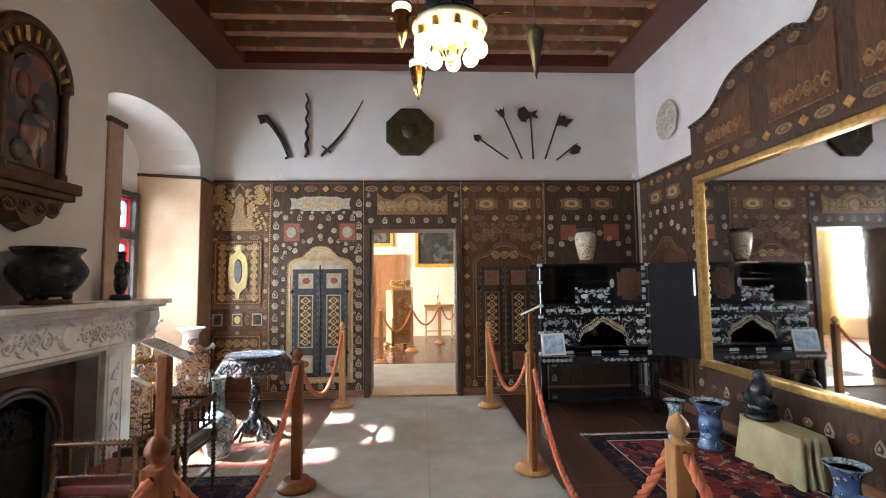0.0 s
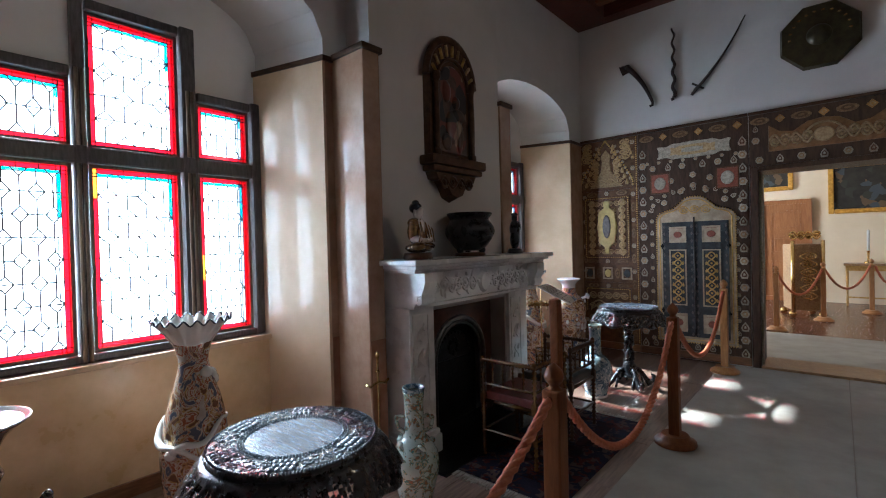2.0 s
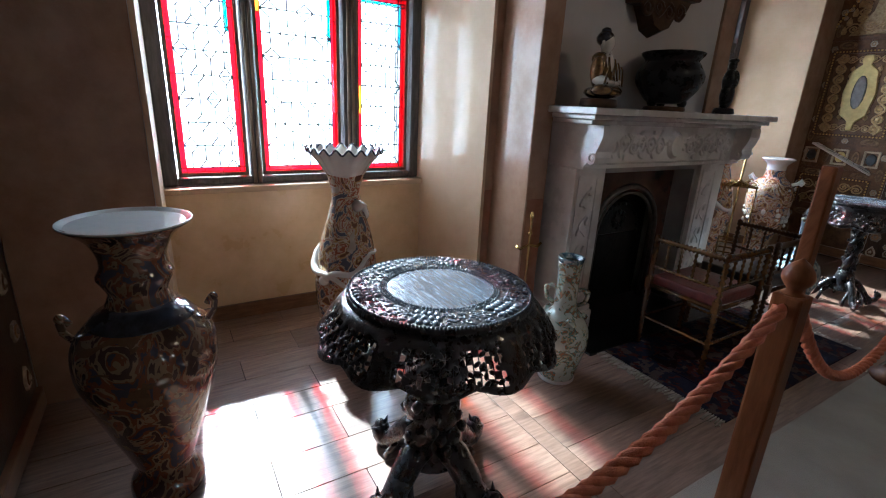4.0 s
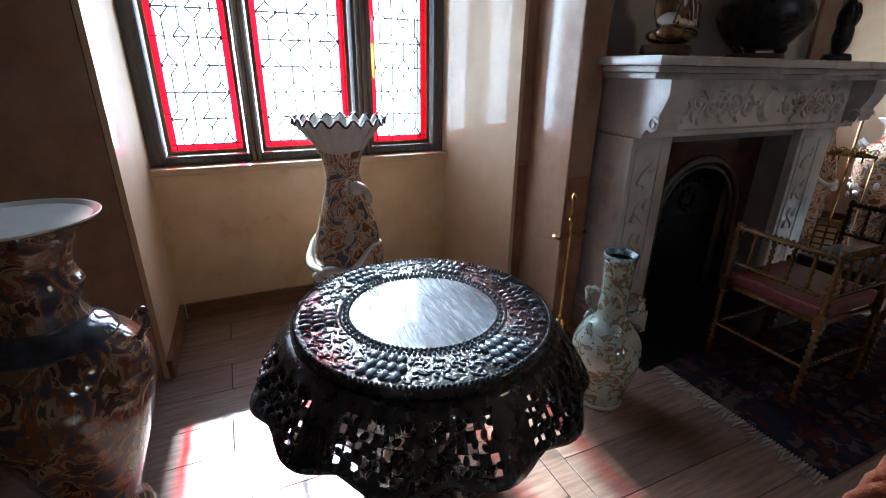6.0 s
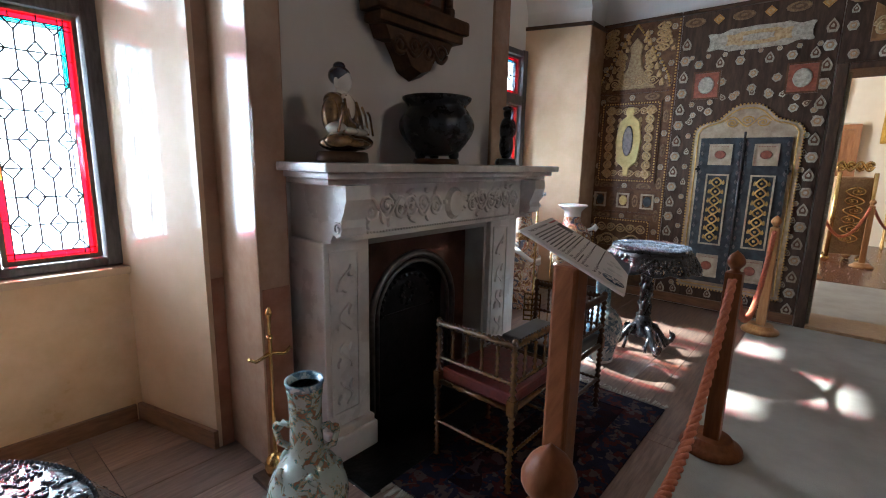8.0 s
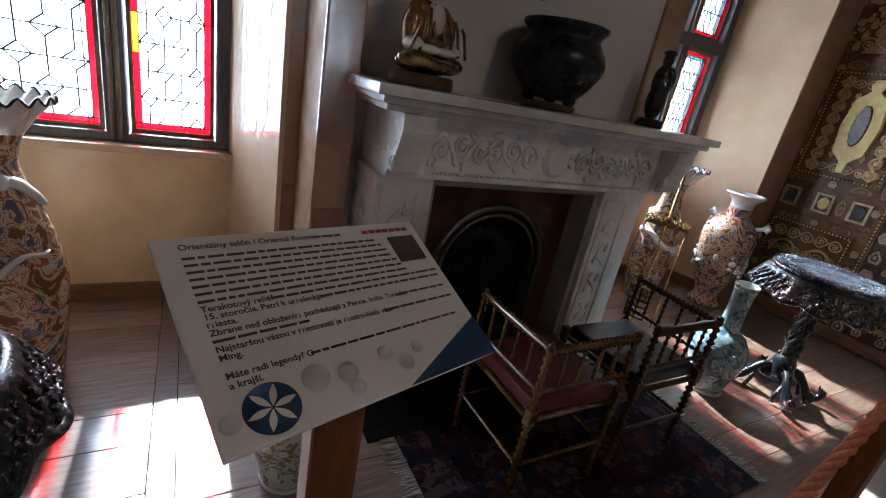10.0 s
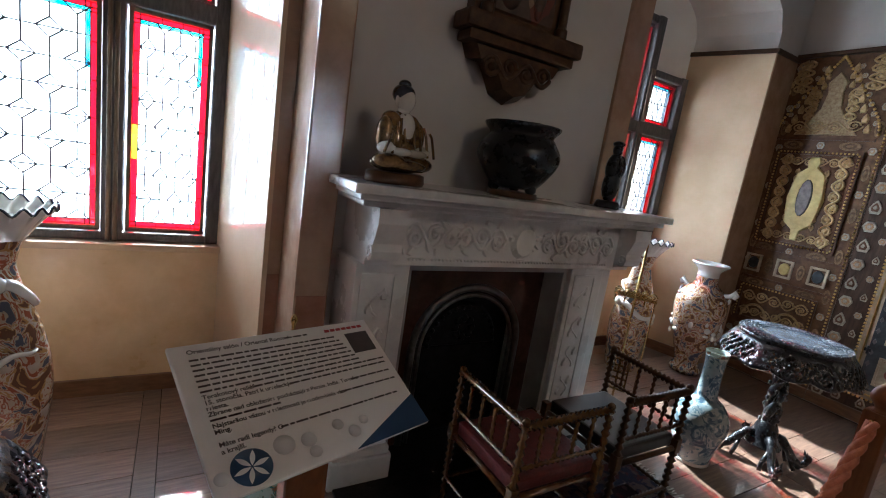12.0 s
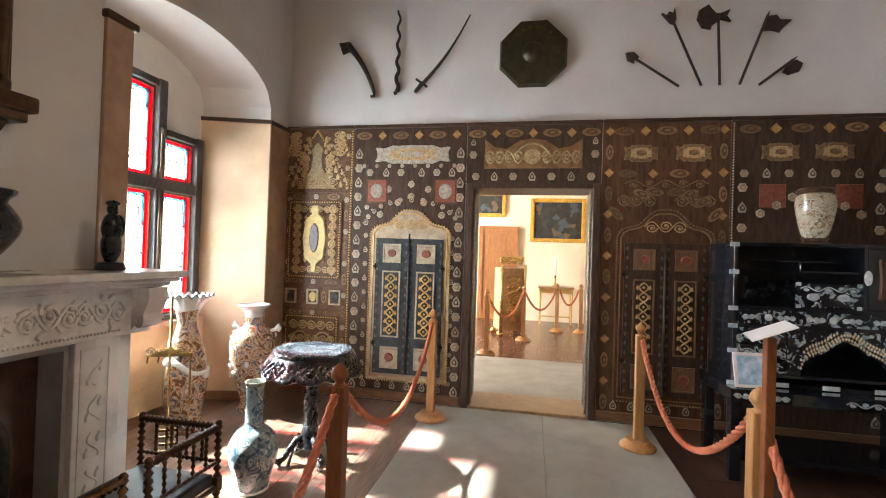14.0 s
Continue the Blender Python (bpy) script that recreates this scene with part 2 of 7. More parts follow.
CERAMIC = material("white_glazed_ceramic", (0.74, 0.74, 0.71), (0.64, 0.65, 0.63), 0.12, scale=6, coat=0.5, rough_var=0.05)
IMARI = material("painted_porcelain", (0.56, 0.50, 0.45), (0.40, 0.34, 0.29), 0.12, scale=12, spots=[(0.10, 0.11, 0.15), (0.48, 0.40, 0.32), (0.32, 0.11, 0.06), (0.55, 0.48, 0.40), (0.42, 0.26, 0.11), (0.16, 0.08, 0.05)], spot_scale=16, spot_amount=0.62, coat=0.5, rough_var=0.05, swirl=True)
IMARI_DARK = material("dark_painted_porcelain", (0.15, 0.085, 0.045), (0.07, 0.04, 0.022), 0.12, scale=9, spots=[(0.05, 0.05, 0.07), (0.16, 0.06, 0.03), (0.24, 0.165, 0.10), (0.06, 0.035, 0.03)], spot_scale=15, spot_amount=0.6, coat=0.5, rough_var=0.05, swirl=True)
IMARI_BAND = material("dark_blue_glaze", (0.035, 0.045, 0.07), (0.018, 0.02, 0.03), 0.12, scale=30, coat=0.5, rough_var=0.05)
CELADON = material("pale_green_porcelain", (0.50, 0.58, 0.53), (0.40, 0.47, 0.43), 0.12, scale=10, spots=[(0.30, 0.16, 0.09), (0.08, 0.22, 0.20), (0.42, 0.36, 0.22), (0.40, 0.50, 0.46)], spot_scale=46, spot_amount=0.5, coat=0.5, rough_var=0.05, swirl=True)
BLUE_WHITE = material("blue_and_white_porcelain", (0.34, 0.43, 0.45), (0.22, 0.30, 0.33), 0.12, scale=12, spots=[(0.08, 0.14, 0.20), (0.17, 0.26, 0.31), (0.44, 0.51, 0.52)], spot_scale=26, spot_amount=0.55, coat=0.5, rough_var=0.05, swirl=True)
COBALT = material("cobalt_porcelain", (0.10, 0.16, 0.30), (0.04, 0.07, 0.16), 0.12, scale=14, spots=[(0.45, 0.5, 0.58), (0.02, 0.035, 0.09)], spot_scale=22, spot_amount=0.4, coat=0.5, rough_var=0.05, swirl=True)
BRONZE = material("dark_bronze", (0.03, 0.033, 0.038), (0.018, 0.018, 0.02), 0.28, 0.5, scale=18)
LACQUER = material("black_lacquer", (0.012, 0.014, 0.019), (0.008, 0.009, 0.012), 0.1, scale=10, coat=0.9, rough_var=0.04, bump=0.12, bump_scale=14)
# pearl inlay spots, tinted with the bluish window reflection
LACQUER_INLAID = material("inlaid_lacquer_blue_sheen", (0.012, 0.014, 0.019), (0.008, 0.009, 0.012), 0.16, scale=10, coat=0.9, rough_var=0.04, bump=0.25, bump_scale=40, spots=[(0.30, 0.36, 0.40), (0.16, 0.22, 0.28), (0.42, 0.42, 0.36)], spot_scale=42, spot_amount=0.44, swirl=True)
BLACK_BOARD = material("dull_black_lacquer", (0.010, 0.009, 0.009), (0.006, 0.005, 0.005), 0.6, scale=12, bump=0.1, bump_scale=40, spec=0.12)
PEARL = material("mother_of_pearl", (0.58, 0.62, 0.62), (0.34, 0.38, 0.40), 0.16, scale=40, vary=0.15)
SPINDLE = material("golden_turned_wood", (0.17, 0.078, 0.022), (0.08, 0.036, 0.013), 0.18, 0.25, scale=30, coat=0.6)
DARK_WOOD = material("dark_turned_wood", (0.10, 0.052, 0.028), (0.055, 0.028, 0.016), 0.35, scale=20, spec=0.2)
LEATHER = material("red_leather", (0.17, 0.032, 0.026), (0.10, 0.02, 0.017), 0.45, scale=30, bump=0.2)
RUG_DARK = material("dark_persian_rug", (0.020, 0.009, 0.013), (0.012, 0.007, 0.010), 0.95, scale=6, spots=[(0.035, 0.010, 0.012), (0.012, 0.012, 0.024), (0.05, 0.03, 0.03), (0.02, 0.007, 0.009)], spot_scale=26, spot_amount=0.55, bump=0.5, bump_scale=250, spec=0.05)
RUG_RED = material("red_persian_rug", (0.22, 0.045, 0.04), (0.15, 0.03, 0.03), 0.95, scale=6, spots=[(0.30, 0.20, 0.15), (0.05, 0.05, 0.10), (0.26, 0.06, 0.04), (0.10, 0.02, 0.025)], spot_scale=22, spot_amount=0.5, bump=0.5, bump_scale=250, spec=0.05)
RUG_BORDER = material("rug_border_blue", (0.022, 0.020, 0.036), (0.014, 0.013, 0.021), 0.95, scale=10, spots=[(0.075, 0.052, 0.045), (0.06, 0.016, 0.015)], spot_scale=30, spot_amount=0.45, bump=0.5, bump_scale=250, spec=0.05)
FRINGE = material("cotton_fringe", (0.46, 0.42, 0.36), (0.34, 0.30, 0.25), 0.95, scale=30, spec=0.05)
SILK = material("pale_gold_silk", (0.45, 0.39, 0.21), (0.34, 0.29, 0.15), 0.42, scale=4)
PAPER = material("laminated_paper", (0.80, 0.76, 0.75), (0.77, 0.73, 0.72), 0.3, scale=3)
INK = material("dark_ink", (0.09, 0.07, 0.075), None, 0.5)
NAVY = material("navy_print", (0.02, 0.055, 0.13), (0.016, 0.045, 0.11), 0.35, scale=5)
GREY_PRINT = material("pale_grey_print", (0.62, 0.59, 0.59), (0.66, 0.63, 0.63), 0.35)
RED_PRINT = material("red_print", (0.45, 0.05, 0.06), None, 0.35)
# the bright blue reflection on the panel is given as print colour
PHOTO = material("blue_reflection_print", (0.62, 0.74, 0.84), (0.25, 0.42, 0.58), 0.25, scale=14, detail=2)
MIRROR = material("mirror_silver", (0.90, 0.91, 0.91), (0.88, 0.89, 0.89), 0.02, 1.0, scale=2, rough_var=0.01)
CANVAS = material("dark_landscape_painting", (0.04, 0.036, 0.026), (0.018, 0.015, 0.011), 0.6, scale=5, spots=[(0.13, 0.085, 0.045), (0.06, 0.075, 0.085), (0.04, 0.04, 0.03)], spot_scale=9, spot_amount=0.3)
RELIEF = material("dark_painted_relief", (0.12, 0.075, 0.05), (0.05, 0.03, 0.022), 0.35, scale=14, spots=[(0.30, 0.20, 0.14), (0.16, 0.05, 0.035), (0.03, 0.028, 0.03)], spot_scale=9, spot_amount=0.5)
DOOR_WOOD = material("warm_brown_door", (0.38, 0.17, 0.065), (0.28, 0.115, 0.042), 0.35, scale=8, stretch=(5, 5, 0.7))
CURTAIN = material("cream_curtain", (0.80, 0.68, 0.40), (0.70, 0.57, 0.32), 0.8, scale=5)
BULB = glow("warm_bulb", (1.0, 0.80, 0.52), 1.9)
LANTERN = glow("lantern_glow", (1.0, 0.66, 0.25), 0.8)
GLASS_CLEAR = glass("clear_leaded_glass", (0.96, 0.98, 0.98), (0.88, 0.95, 0.97), 16)
GLASS_RED = glass("red_glass", (0.72, 0.015, 0.04), (0.62, 0.03, 0.07), 30)
GLASS_BLUE = glass("blue_glass", (0.30, 0.75, 0.85), (0.12, 0.50, 0.70), 25)
GLASS_ORANGE = glass("orange_glass", (0.95, 0.45, 0.08), (0.9, 0.25, 0.05), 25)


# ---- mesh helpers ----
def box(bm, x0, x1, y0, y1, z0, z1, slot=0):
    v = [bm.verts.new((x, y, z)) for z in (z0, z1) for y in (y0, y1) for x in (x0, x1)]
    for q in ((0, 2, 3, 1), (4, 5, 7, 6), (0, 1, 5, 4), (2, 6, 7, 3), (0, 4, 6, 2), (1, 3, 7, 5)):
        bm.faces.new([v[i] for i in q]).material_index = slot


def bevelled(bm, x0, x1, y0, y1, z0, z1, b=0.006, slot=0):
    """A box with chamfered long edges."""
    tmp = bmesh.new()
    box(tmp, x0, x1, y0, y1, z0, z1)
    bmesh.ops.bevel(tmp, geom=list(tmp.edges), offset=b, segments=2, affect="EDGES", profile=0.6)
    merge(bm, tmp, slot)


def merge(bm, tmp, slot=0, m=None):
    if m:
        bmesh.ops.transform(tmp, matrix=m, verts=tmp.verts)
    look_up = {}
    for v in tmp.verts:
        look_up[v] = bm.verts.new(v.co)
    for f in tmp.faces:
        g = bm.faces.new([look_up[v] for v in f.verts])
        g.material_index, g.smooth = slot, f.smooth
    tmp.free()


def lathe(bm, profile, seg=32, centre=(0, 0, 0), wave=None, slot=0, lobes=None):
    """A turned body from (radius, height) pairs. wave(angle, k) gives an offset to the height, lobes(angle, k) a factor on the radius."""
    rings = []
    for k, (r, z) in enumerate(profile):
        ring = []
        for i in range(seg):
            a = 2 * math.pi * i / seg
            rr = r * (lobes(a, k) if lobes else 1)
            ring.append(bm.verts.new((centre[0] + rr * math.cos(a), centre[1] + rr * math.sin(a), centre[2] + z + (wave(a, k) if wave else 0))))
        rings.append(ring)
    for p, q in zip(rings, rings[1:]):
        for i in range(seg):
            f = bm.faces.new((p[i], p[(i + 1) % seg], q[(i + 1) % seg], q[i]))
            f.smooth, f.material_index = True, slot
    for ring, flip in ((rings[0], True), (rings[-1], False)):
        if ring[0].co != ring[1].co:
            f = bm.faces.new(ring[::-1] if flip else ring)
            f.material_index = slot


def smooth_profile(points, n=5):
    """Catmull-Rom through (radius, height) pairs."""
    out = []
    for i in range(len(points) - 1):
        p0, p1, p2, p3 = points[max(i - 1, 0)], points[i], points[i + 1], points[min(i + 2, len(points) - 1)]
        for k in range(n):
            t = k / n
            out.append(tuple(max(0.0005, 0.5 * (2 * b + (c - a) * t + (2 * a - 5 * b + 4 * c - d) * t * t + (3 * b - a - 3 * c + d) * t ** 3)) if j == 0 else
                             0.5 * (2 * b + (c - a) * t + (2 * a - 5 * b + 4 * c - d) * t * t + (3 * b - a - 3 * c + d) * t ** 3)
                             for j, (a, b, c, d) in enumerate(zip(p0, p1, p2, p3))))
    return out + [points[-1]]


def tube(bm, pts, r, seg=8, slot=0, twist=None):
    """A round bar along points. r is a number or a function of 0..1."""
    pts = [Vector(p) for p in pts]
    rings, side = [], None
    for k, p in enumerate(pts):
        d = (pts[min(k + 1, len(pts) - 1)] - pts[max(k - 1, 0)]).normalized()
        if side is None:
            side = d.orthogonal().normalized()
        side = (side - d * side.dot(d)).normalized()
        up = d.cross(side)
        rad = r(k / (len(pts) - 1)) if callable(r) else r
        ring = []
        for i in range(seg):
            a = 2 * math.pi * i / seg
            rr = rad * (twist(a, k) if twist else 1)
            ring.append(bm.verts.new(p + side * rr * math.cos(a) + up * rr * math.sin(a)))
        rings.append(ring)
    for p, q in zip(rings, rings[1:]):
        for i in range(seg):
            f = bm.faces.new((p[i], p[(i + 1) % seg], q[(i + 1) % seg], q[i]))
            f.smooth, f.material_index = True, slot
    for ring in (rings[0][::-1], rings[-1]):
        bm.faces.new(ring).material_index = slot


def ball(bm, c, r, u=8, v=6, squash=1.0, slot=0):
    pr = [(max(0.0004, r * math.sin(math.pi * k / v)), -r * squash * math.cos(math.pi * k / v)) for k in range(v + 1)]
    lathe(bm, pr, u, c, slot=slot)


def slab(bm, outline, y0, y1, inset=0.0, slot=0):
    """A flat carved piece in the x-z plane between y0 (wall) and y1 (face), its face drawn in by inset."""
    cx = sum(p[0] for p in outline) / len(outline)
    cz = sum(p[1] for p in outline) / len(outline)
    back = [bm.verts.new((x, y0, z)) for x, z in outline]
    front = []
    for x, z in outline:
        d = math.hypot(x - cx, z - cz) or 1
        front.append(bm.verts.new((x - (x - cx) / d * inset, y1, z - (z - cz) / d * inset)))
    n = len(outline)
    flip = sum(outline[i][0] * outline[(i + 1) % n][1] - outline[(i + 1) % n][0] * outline[i][1] for i in range(n)) < 0
    order = range(n)
    for i in order:
        q = (back[i], back[(i + 1) % n], front[(i + 1) % n], front[i])
        bm.faces.new(q[::-1] if flip else q).material_index = slot
    bm.faces.new(front[::-1] if flip else front).material_index = slot


def mesh(name, bm, materials):
    me = bpy.data.meshes.new(name)
    bmesh.ops.recalc_face_normals(bm, faces=bm.faces)
    bm.to_mesh(me)
    bm.free()
    for m in (materials if isinstance(materials, (list, tuple)) else [materials]):
        me.materials.append(m)
    return me


def part(name, bm, mat, parent=None, label="", m=None):
    ob = new(name, mesh(name, bm, mat) if isinstance(bm, bmesh.types.BMesh) else bm)
    if parent:
        ob.parent = parent
    if m:
        ob.matrix_local = m
    if label:
        tagged(ob, label)
    return ob


def thing(name, label, category, m=None, group=""):
    ob = new(name)
    ob.empty_display_size = 0.1
    if m:
        ob.matrix_world = m
    return tagged(ob, label, category, group)


def setting(name, bm, mat, label, category="", m=None):
    ob = new(name, mesh(name, bm, mat))
    if m:
        ob.matrix_world = m
    return tagged(ob, label, category or name.split("_")[0], kind="structure")


# ---- the room ----
XL, XR, YN, YS, ZC = -2.5, 2.93, 6.0, -0.25, 4.15      # inner faces, ceiling
XB = -2.26                                              # chimney breast face
XW = -3.02                                              # wall under the windows
NICHES = ((0.275, 0.285, 1.975, 1.835), (3.87, 3.89, 5.652, 5.505))   # south edge front and back, north edge front and back
SPRING, CROWN, DADO = 2.80, 3.16, 2.67


def edge(front, back, x):
    """The splayed reveal's y at depth x."""
    return front + (back - front) * (XL - x) / (XL - XW)


def prism(bm, outline, z0, z1, slot=0):
    """An upright solid over a plan outline."""
    lo, hi = [bm.verts.new((x, y, z0)) for x, y in outline], [bm.verts.new((x, y, z1)) for x, y in outline]
    bm.faces.new(lo[::-1]).material_index = slot
    bm.faces.new(hi).material_index = slot
    for i in range(len(outline)):
        j = (i + 1) % len(outline)
        bm.faces.new((lo[i], lo[j], hi[j], hi[i])).material_index = slot


def reveal(bm, front, back, a, b, x0, x1, z0, z1):
    """A strip along a splayed reveal, between offsets a and b from it."""
    prism(bm, [(x0, edge(front, back, x0) + a), (x1, edge(front, back, x1) + a), (x1, edge(front, back, x1) + b), (x0, edge(front, back, x0) + b)], z0, z1)


def west_wall():
    bm = bmesh.new()
    xo = XW - 0.3
    (a, b, c, d), (e, f, g, h) = NICHES
    prism(bm, [(xo, YS - 0.3), (XL, YS - 0.3), (XL, a), (xo, edge(a, b, xo))], 0, ZC + 0.3)
    prism(bm, [(xo, edge(c, d, xo)), (XL, c), (XL, e), (xo, edge(e, f, xo))], 0, ZC + 0.3)
    prism(bm, [(xo, edge(g, h, xo)), (XL, g), (XL, YN + 0.3), (xo, YN + 0.3)], 0, ZC + 0.3)
    for y0, y0b, y1, y1b in NICHES:                      # vault and the wall over it
        n = 24
        b0, b1 = edge(y0, y0b, xo), edge(y1, y1b, xo)
        for i in range(n):
            u, w = i / n, (i + 1) / n
            zu, zw = (SPRING + (CROWN - SPRING) * math.sqrt(max(0.0, 1 - (2 * q - 1) ** 2)) for q in (u, w))
            fa, fb, ba, bb = y0 + (y1 - y0) * u, y0 + (y1 - y0) * w, b0 + (b1 - b0) * u, b0 + (b1 - b0) * w
            v = [bm.verts.new(p) for p in ((xo, ba, zu), (xo, bb, zw), (XL, fb, zw), (XL, fa, zu),
                                           (xo, ba, ZC + 0.3), (xo, bb, ZC + 0.3), (XL, fb, ZC + 0.3), (XL, fa, ZC + 0.3))]
            for q in ((0, 3, 2, 1), (3, 7, 6, 2), (0, 1, 5, 4), (4, 5, 6, 7)):
                bm.faces.new([v[k] for k in q])
    return setting("wall_west", bm, PLASTER, "white plastered wall with two deep arched window niches", "wall")


west_wall()
bm = bmesh.new()
box(bm, XL - 0.01, XB, 2.172, 3.69, 0, ZC + 0.1)
setting("wall_chimney_breast", bm, PLASTER, "white plastered chimney breast above the fireplace", "wall")

DOOR = (-0.55, 0.53, 2.08)
bm = bmesh.new()
box(bm, XW - 0.3, DOOR[0] - 0.02, YN + 0.002, YN + 0.42, 0, ZC + 0.3)
box(bm, DOOR[1] + 0.02, XR + 0.3, YN + 0.002, YN + 0.42, 0, ZC + 0.3)
box(bm, DOOR[0] - 0.02, DOOR[1] + 0.02, YN + 0.002, YN + 0.42, DOOR[2] + 0.02, ZC + 0.3)
setting("wall_north", bm, PLASTER, "white plastered wall above the inlaid panelling", "wall")
bm = bmesh.new()
box(bm, XR + 0.002, XR + 0.3, YS - 0.3, YN, 0, ZC + 0.3)
setting("wall_east", bm, PLASTER, "white plastered wall with the large mirror", "wall")
bm = bmesh.new()
box(bm, XW - 0.3, -0.5, YS - 0.3, YS, 0, ZC + 0.3)
box(bm, 0.75, XR + 0.3, YS - 0.3, YS, 0, ZC + 0.3)
box(bm, -0.5, 0.75, YS - 0.3, YS, 2.1, ZC + 0.3)
box(bm, -0.5, 0.75, YS - 0.34, YS - 0.3, 0, 2.1)
setting("wall_south", bm, PLASTER, "white plastered wall with a closed doorway", "wall")


# window niches: linings, parapet, sill, pilasters, windows
def niche(y0, y0b, y1, y1b, k):
    w = 0.02
    bm = bmesh.new()
    reveal(bm, y1, y1b, -w, 0.001, XW - 0.1, XL + 0.012, 0, DADO)
    setting(f"wall_lining_{2 * k + 1}", bm, STUCCO, "polished tan stucco lining of the window niche", "wall lining")
    bm = bmesh.new()
    reveal(bm, y0, y0b, -0.001, w, XW - 0.1, XL + 0.012, 0, DADO)
    setting(f"wall_lining_{2 * k + 2}", bm, STUCCO, "polished tan stucco lining of the window niche", "wall lining")
    bm = bmesh.new()
    end = 2.034 if k == 0 else YN - 0.015
    box(bm, XL + 0.001, XL + 0.012, y1 + 0.004, end, 0, DADO)
    if k == 0:
        box(bm, XL + 0.001, XL + 0.012, YS + 0.015, y0 - 0.004, 0, DADO)
    setting(f"wall_pier_{k + 1}", bm, PILASTER, "brown marbled pier beside the window niche", "wall lining")
    bm = bmesh.new()
    box(bm, XW - 0.3, XW, y0b + 0.01, y1b - 0.01, 0, 0.765)
    setting(f"wall_parapet_{k + 1}", bm, PARAPET, "ochre polished stucco wall under the window", "wall")
    bm = bmesh.new()
    bevelled(bm, XW - 0.16, XW + 0.025, y0b + 0.012, y1b - 0.012, 0.765, 0.80, 0.006)
    setting(f"window_sill_{k + 1}", bm, STUCCO, "pale stone window sill", "window sill")
    bm = bmesh.new()
    reveal(bm, y0, y0b, w, w + 0.02, XW, XL + 0.02, 0.002, 0.09)
    reveal(bm, y1, y1b, -w - 0.02, -w, XW, XL + 0.02, 0.002, 0.09)
    box(bm, XW, XW + 0.018, y0b + w + 0.03, y1b - w - 0.03, 0.002, 0.09)
    setting("baseboard", bm, SKIRT, "brown wooden skirting board in the window niche", "skirting")
    bm = bmesh.new()
    reveal(bm, y0, y0b, w, w + 0.012, XW - 0.09, XL + 0.03, DADO - 0.03, DADO + 0.005)
    reveal(bm, y1, y1b, -w - 0.012, -w, XW - 0.09, XL + 0.03, DADO - 0.03, DADO + 0.005)
    box(bm, XL + 0.012, XL + 0.03, y1 - w, end, DADO - 0.03, DADO + 0.005)
    setting("trim", bm, TRIM, "dark wooden capping strip on the niche lining", "trim")


for k, edges in enumerate(NICHES):
    niche(*edges, k)

bm = bmesh.new()
box(bm, XL + 0.012, XL + 0.016, 1.98, 2.032, 0.0, 0.80)
box(bm, XB + 0.09, XB + 0.094, 2.045, 2.165, 0.0, 0.80)
setting("wall_dado", bm, RED_BAND, "darker red-brown marble band at the foot of the pilaster", "wall lining")
for k, (a, b) in enumerate(((2.035, 2.175), (3.69, 3.86))):
    bm = bmesh.new()
    bevelled(bm, XL - 0.005, XB + 0.09 if k == 0 else XB + 0.02, a, b, 0, DADO, 0.01)
    setting(f"wall_pilaster_{k + 1}", bm, PILASTER, "brown marbled pilaster beside the fireplace", "pilaster")
    bm = bmesh.new()
    bevelled(bm, XL + 0.02, (XB + 0.09 if k == 0 else XB + 0.02) + 0.02, a - 0.015, b + 0.015, DADO - 0.02, DADO + 0.02, 0.006)
    setting("trim", bm, TRIM, "dark wooden cap of the pilaster", "trim")


def window(k, ya):
    """A stepped stone-cross window with three lights below and three above, of leaded stained glass."""
    x = XW - 0.10
    win = tagged(new(f"window_{k}"), "dark wooden mullioned window with red-bordered leaded stained glass", "window", kind="structure")
    win.matrix_world = pose(x, ya, 0)
    cols = ((0.082, 0.438), (0.514, 0.988), (1.09, 1.44))
    tops = (2.37, 2.76, 2.37)
    bm = bmesh.new()
    for a, b, top in ((0.0, 0.075, 2.44), (0.445, 0.507, 2.83), (0.995, 1.083, 2.83), (1.447, 1.53, 2.44)):
        bevelled(bm, -0.06, 0.07, a, b, 0.801, top, 0.015)
    bevelled(bm, -0.06, 0.065, 0.07, 1.45, 1.905, 2.0, 0.012)
    bevelled(bm, -0.06, 0.065, 0.07, 1.45, 0.802, 0.848, 0.012)
    for (a, b), top in zip(cols, tops):
        bevelled(bm, -0.055, 0.068, a, b, top, top + 0.06, 0.012)
    part("window_frame", bm, FRAME_WOOD, win)
    bm = bmesh.new()
    for yy in (0.476, 1.039):
        for off in (-0.014, 0.014):
            tube(bm, [(0.076, yy + off, 0.805), (0.076, yy + off, 1.90)], 0.010, 8)
            tube(bm, [(0.076, yy + off, 2.0), (0.076, yy + off, 2.42)], 0.010, 8)
    part("mullion", bm, FRAME_INNER, win, "worn brown wooden mullion bead")
    for (a, b), top in zip(cols, tops):
        for z0, z1 in ((0.848, 1.905), (2.0, top)):
            light(win, a, b, z0, z1, top)
    return win


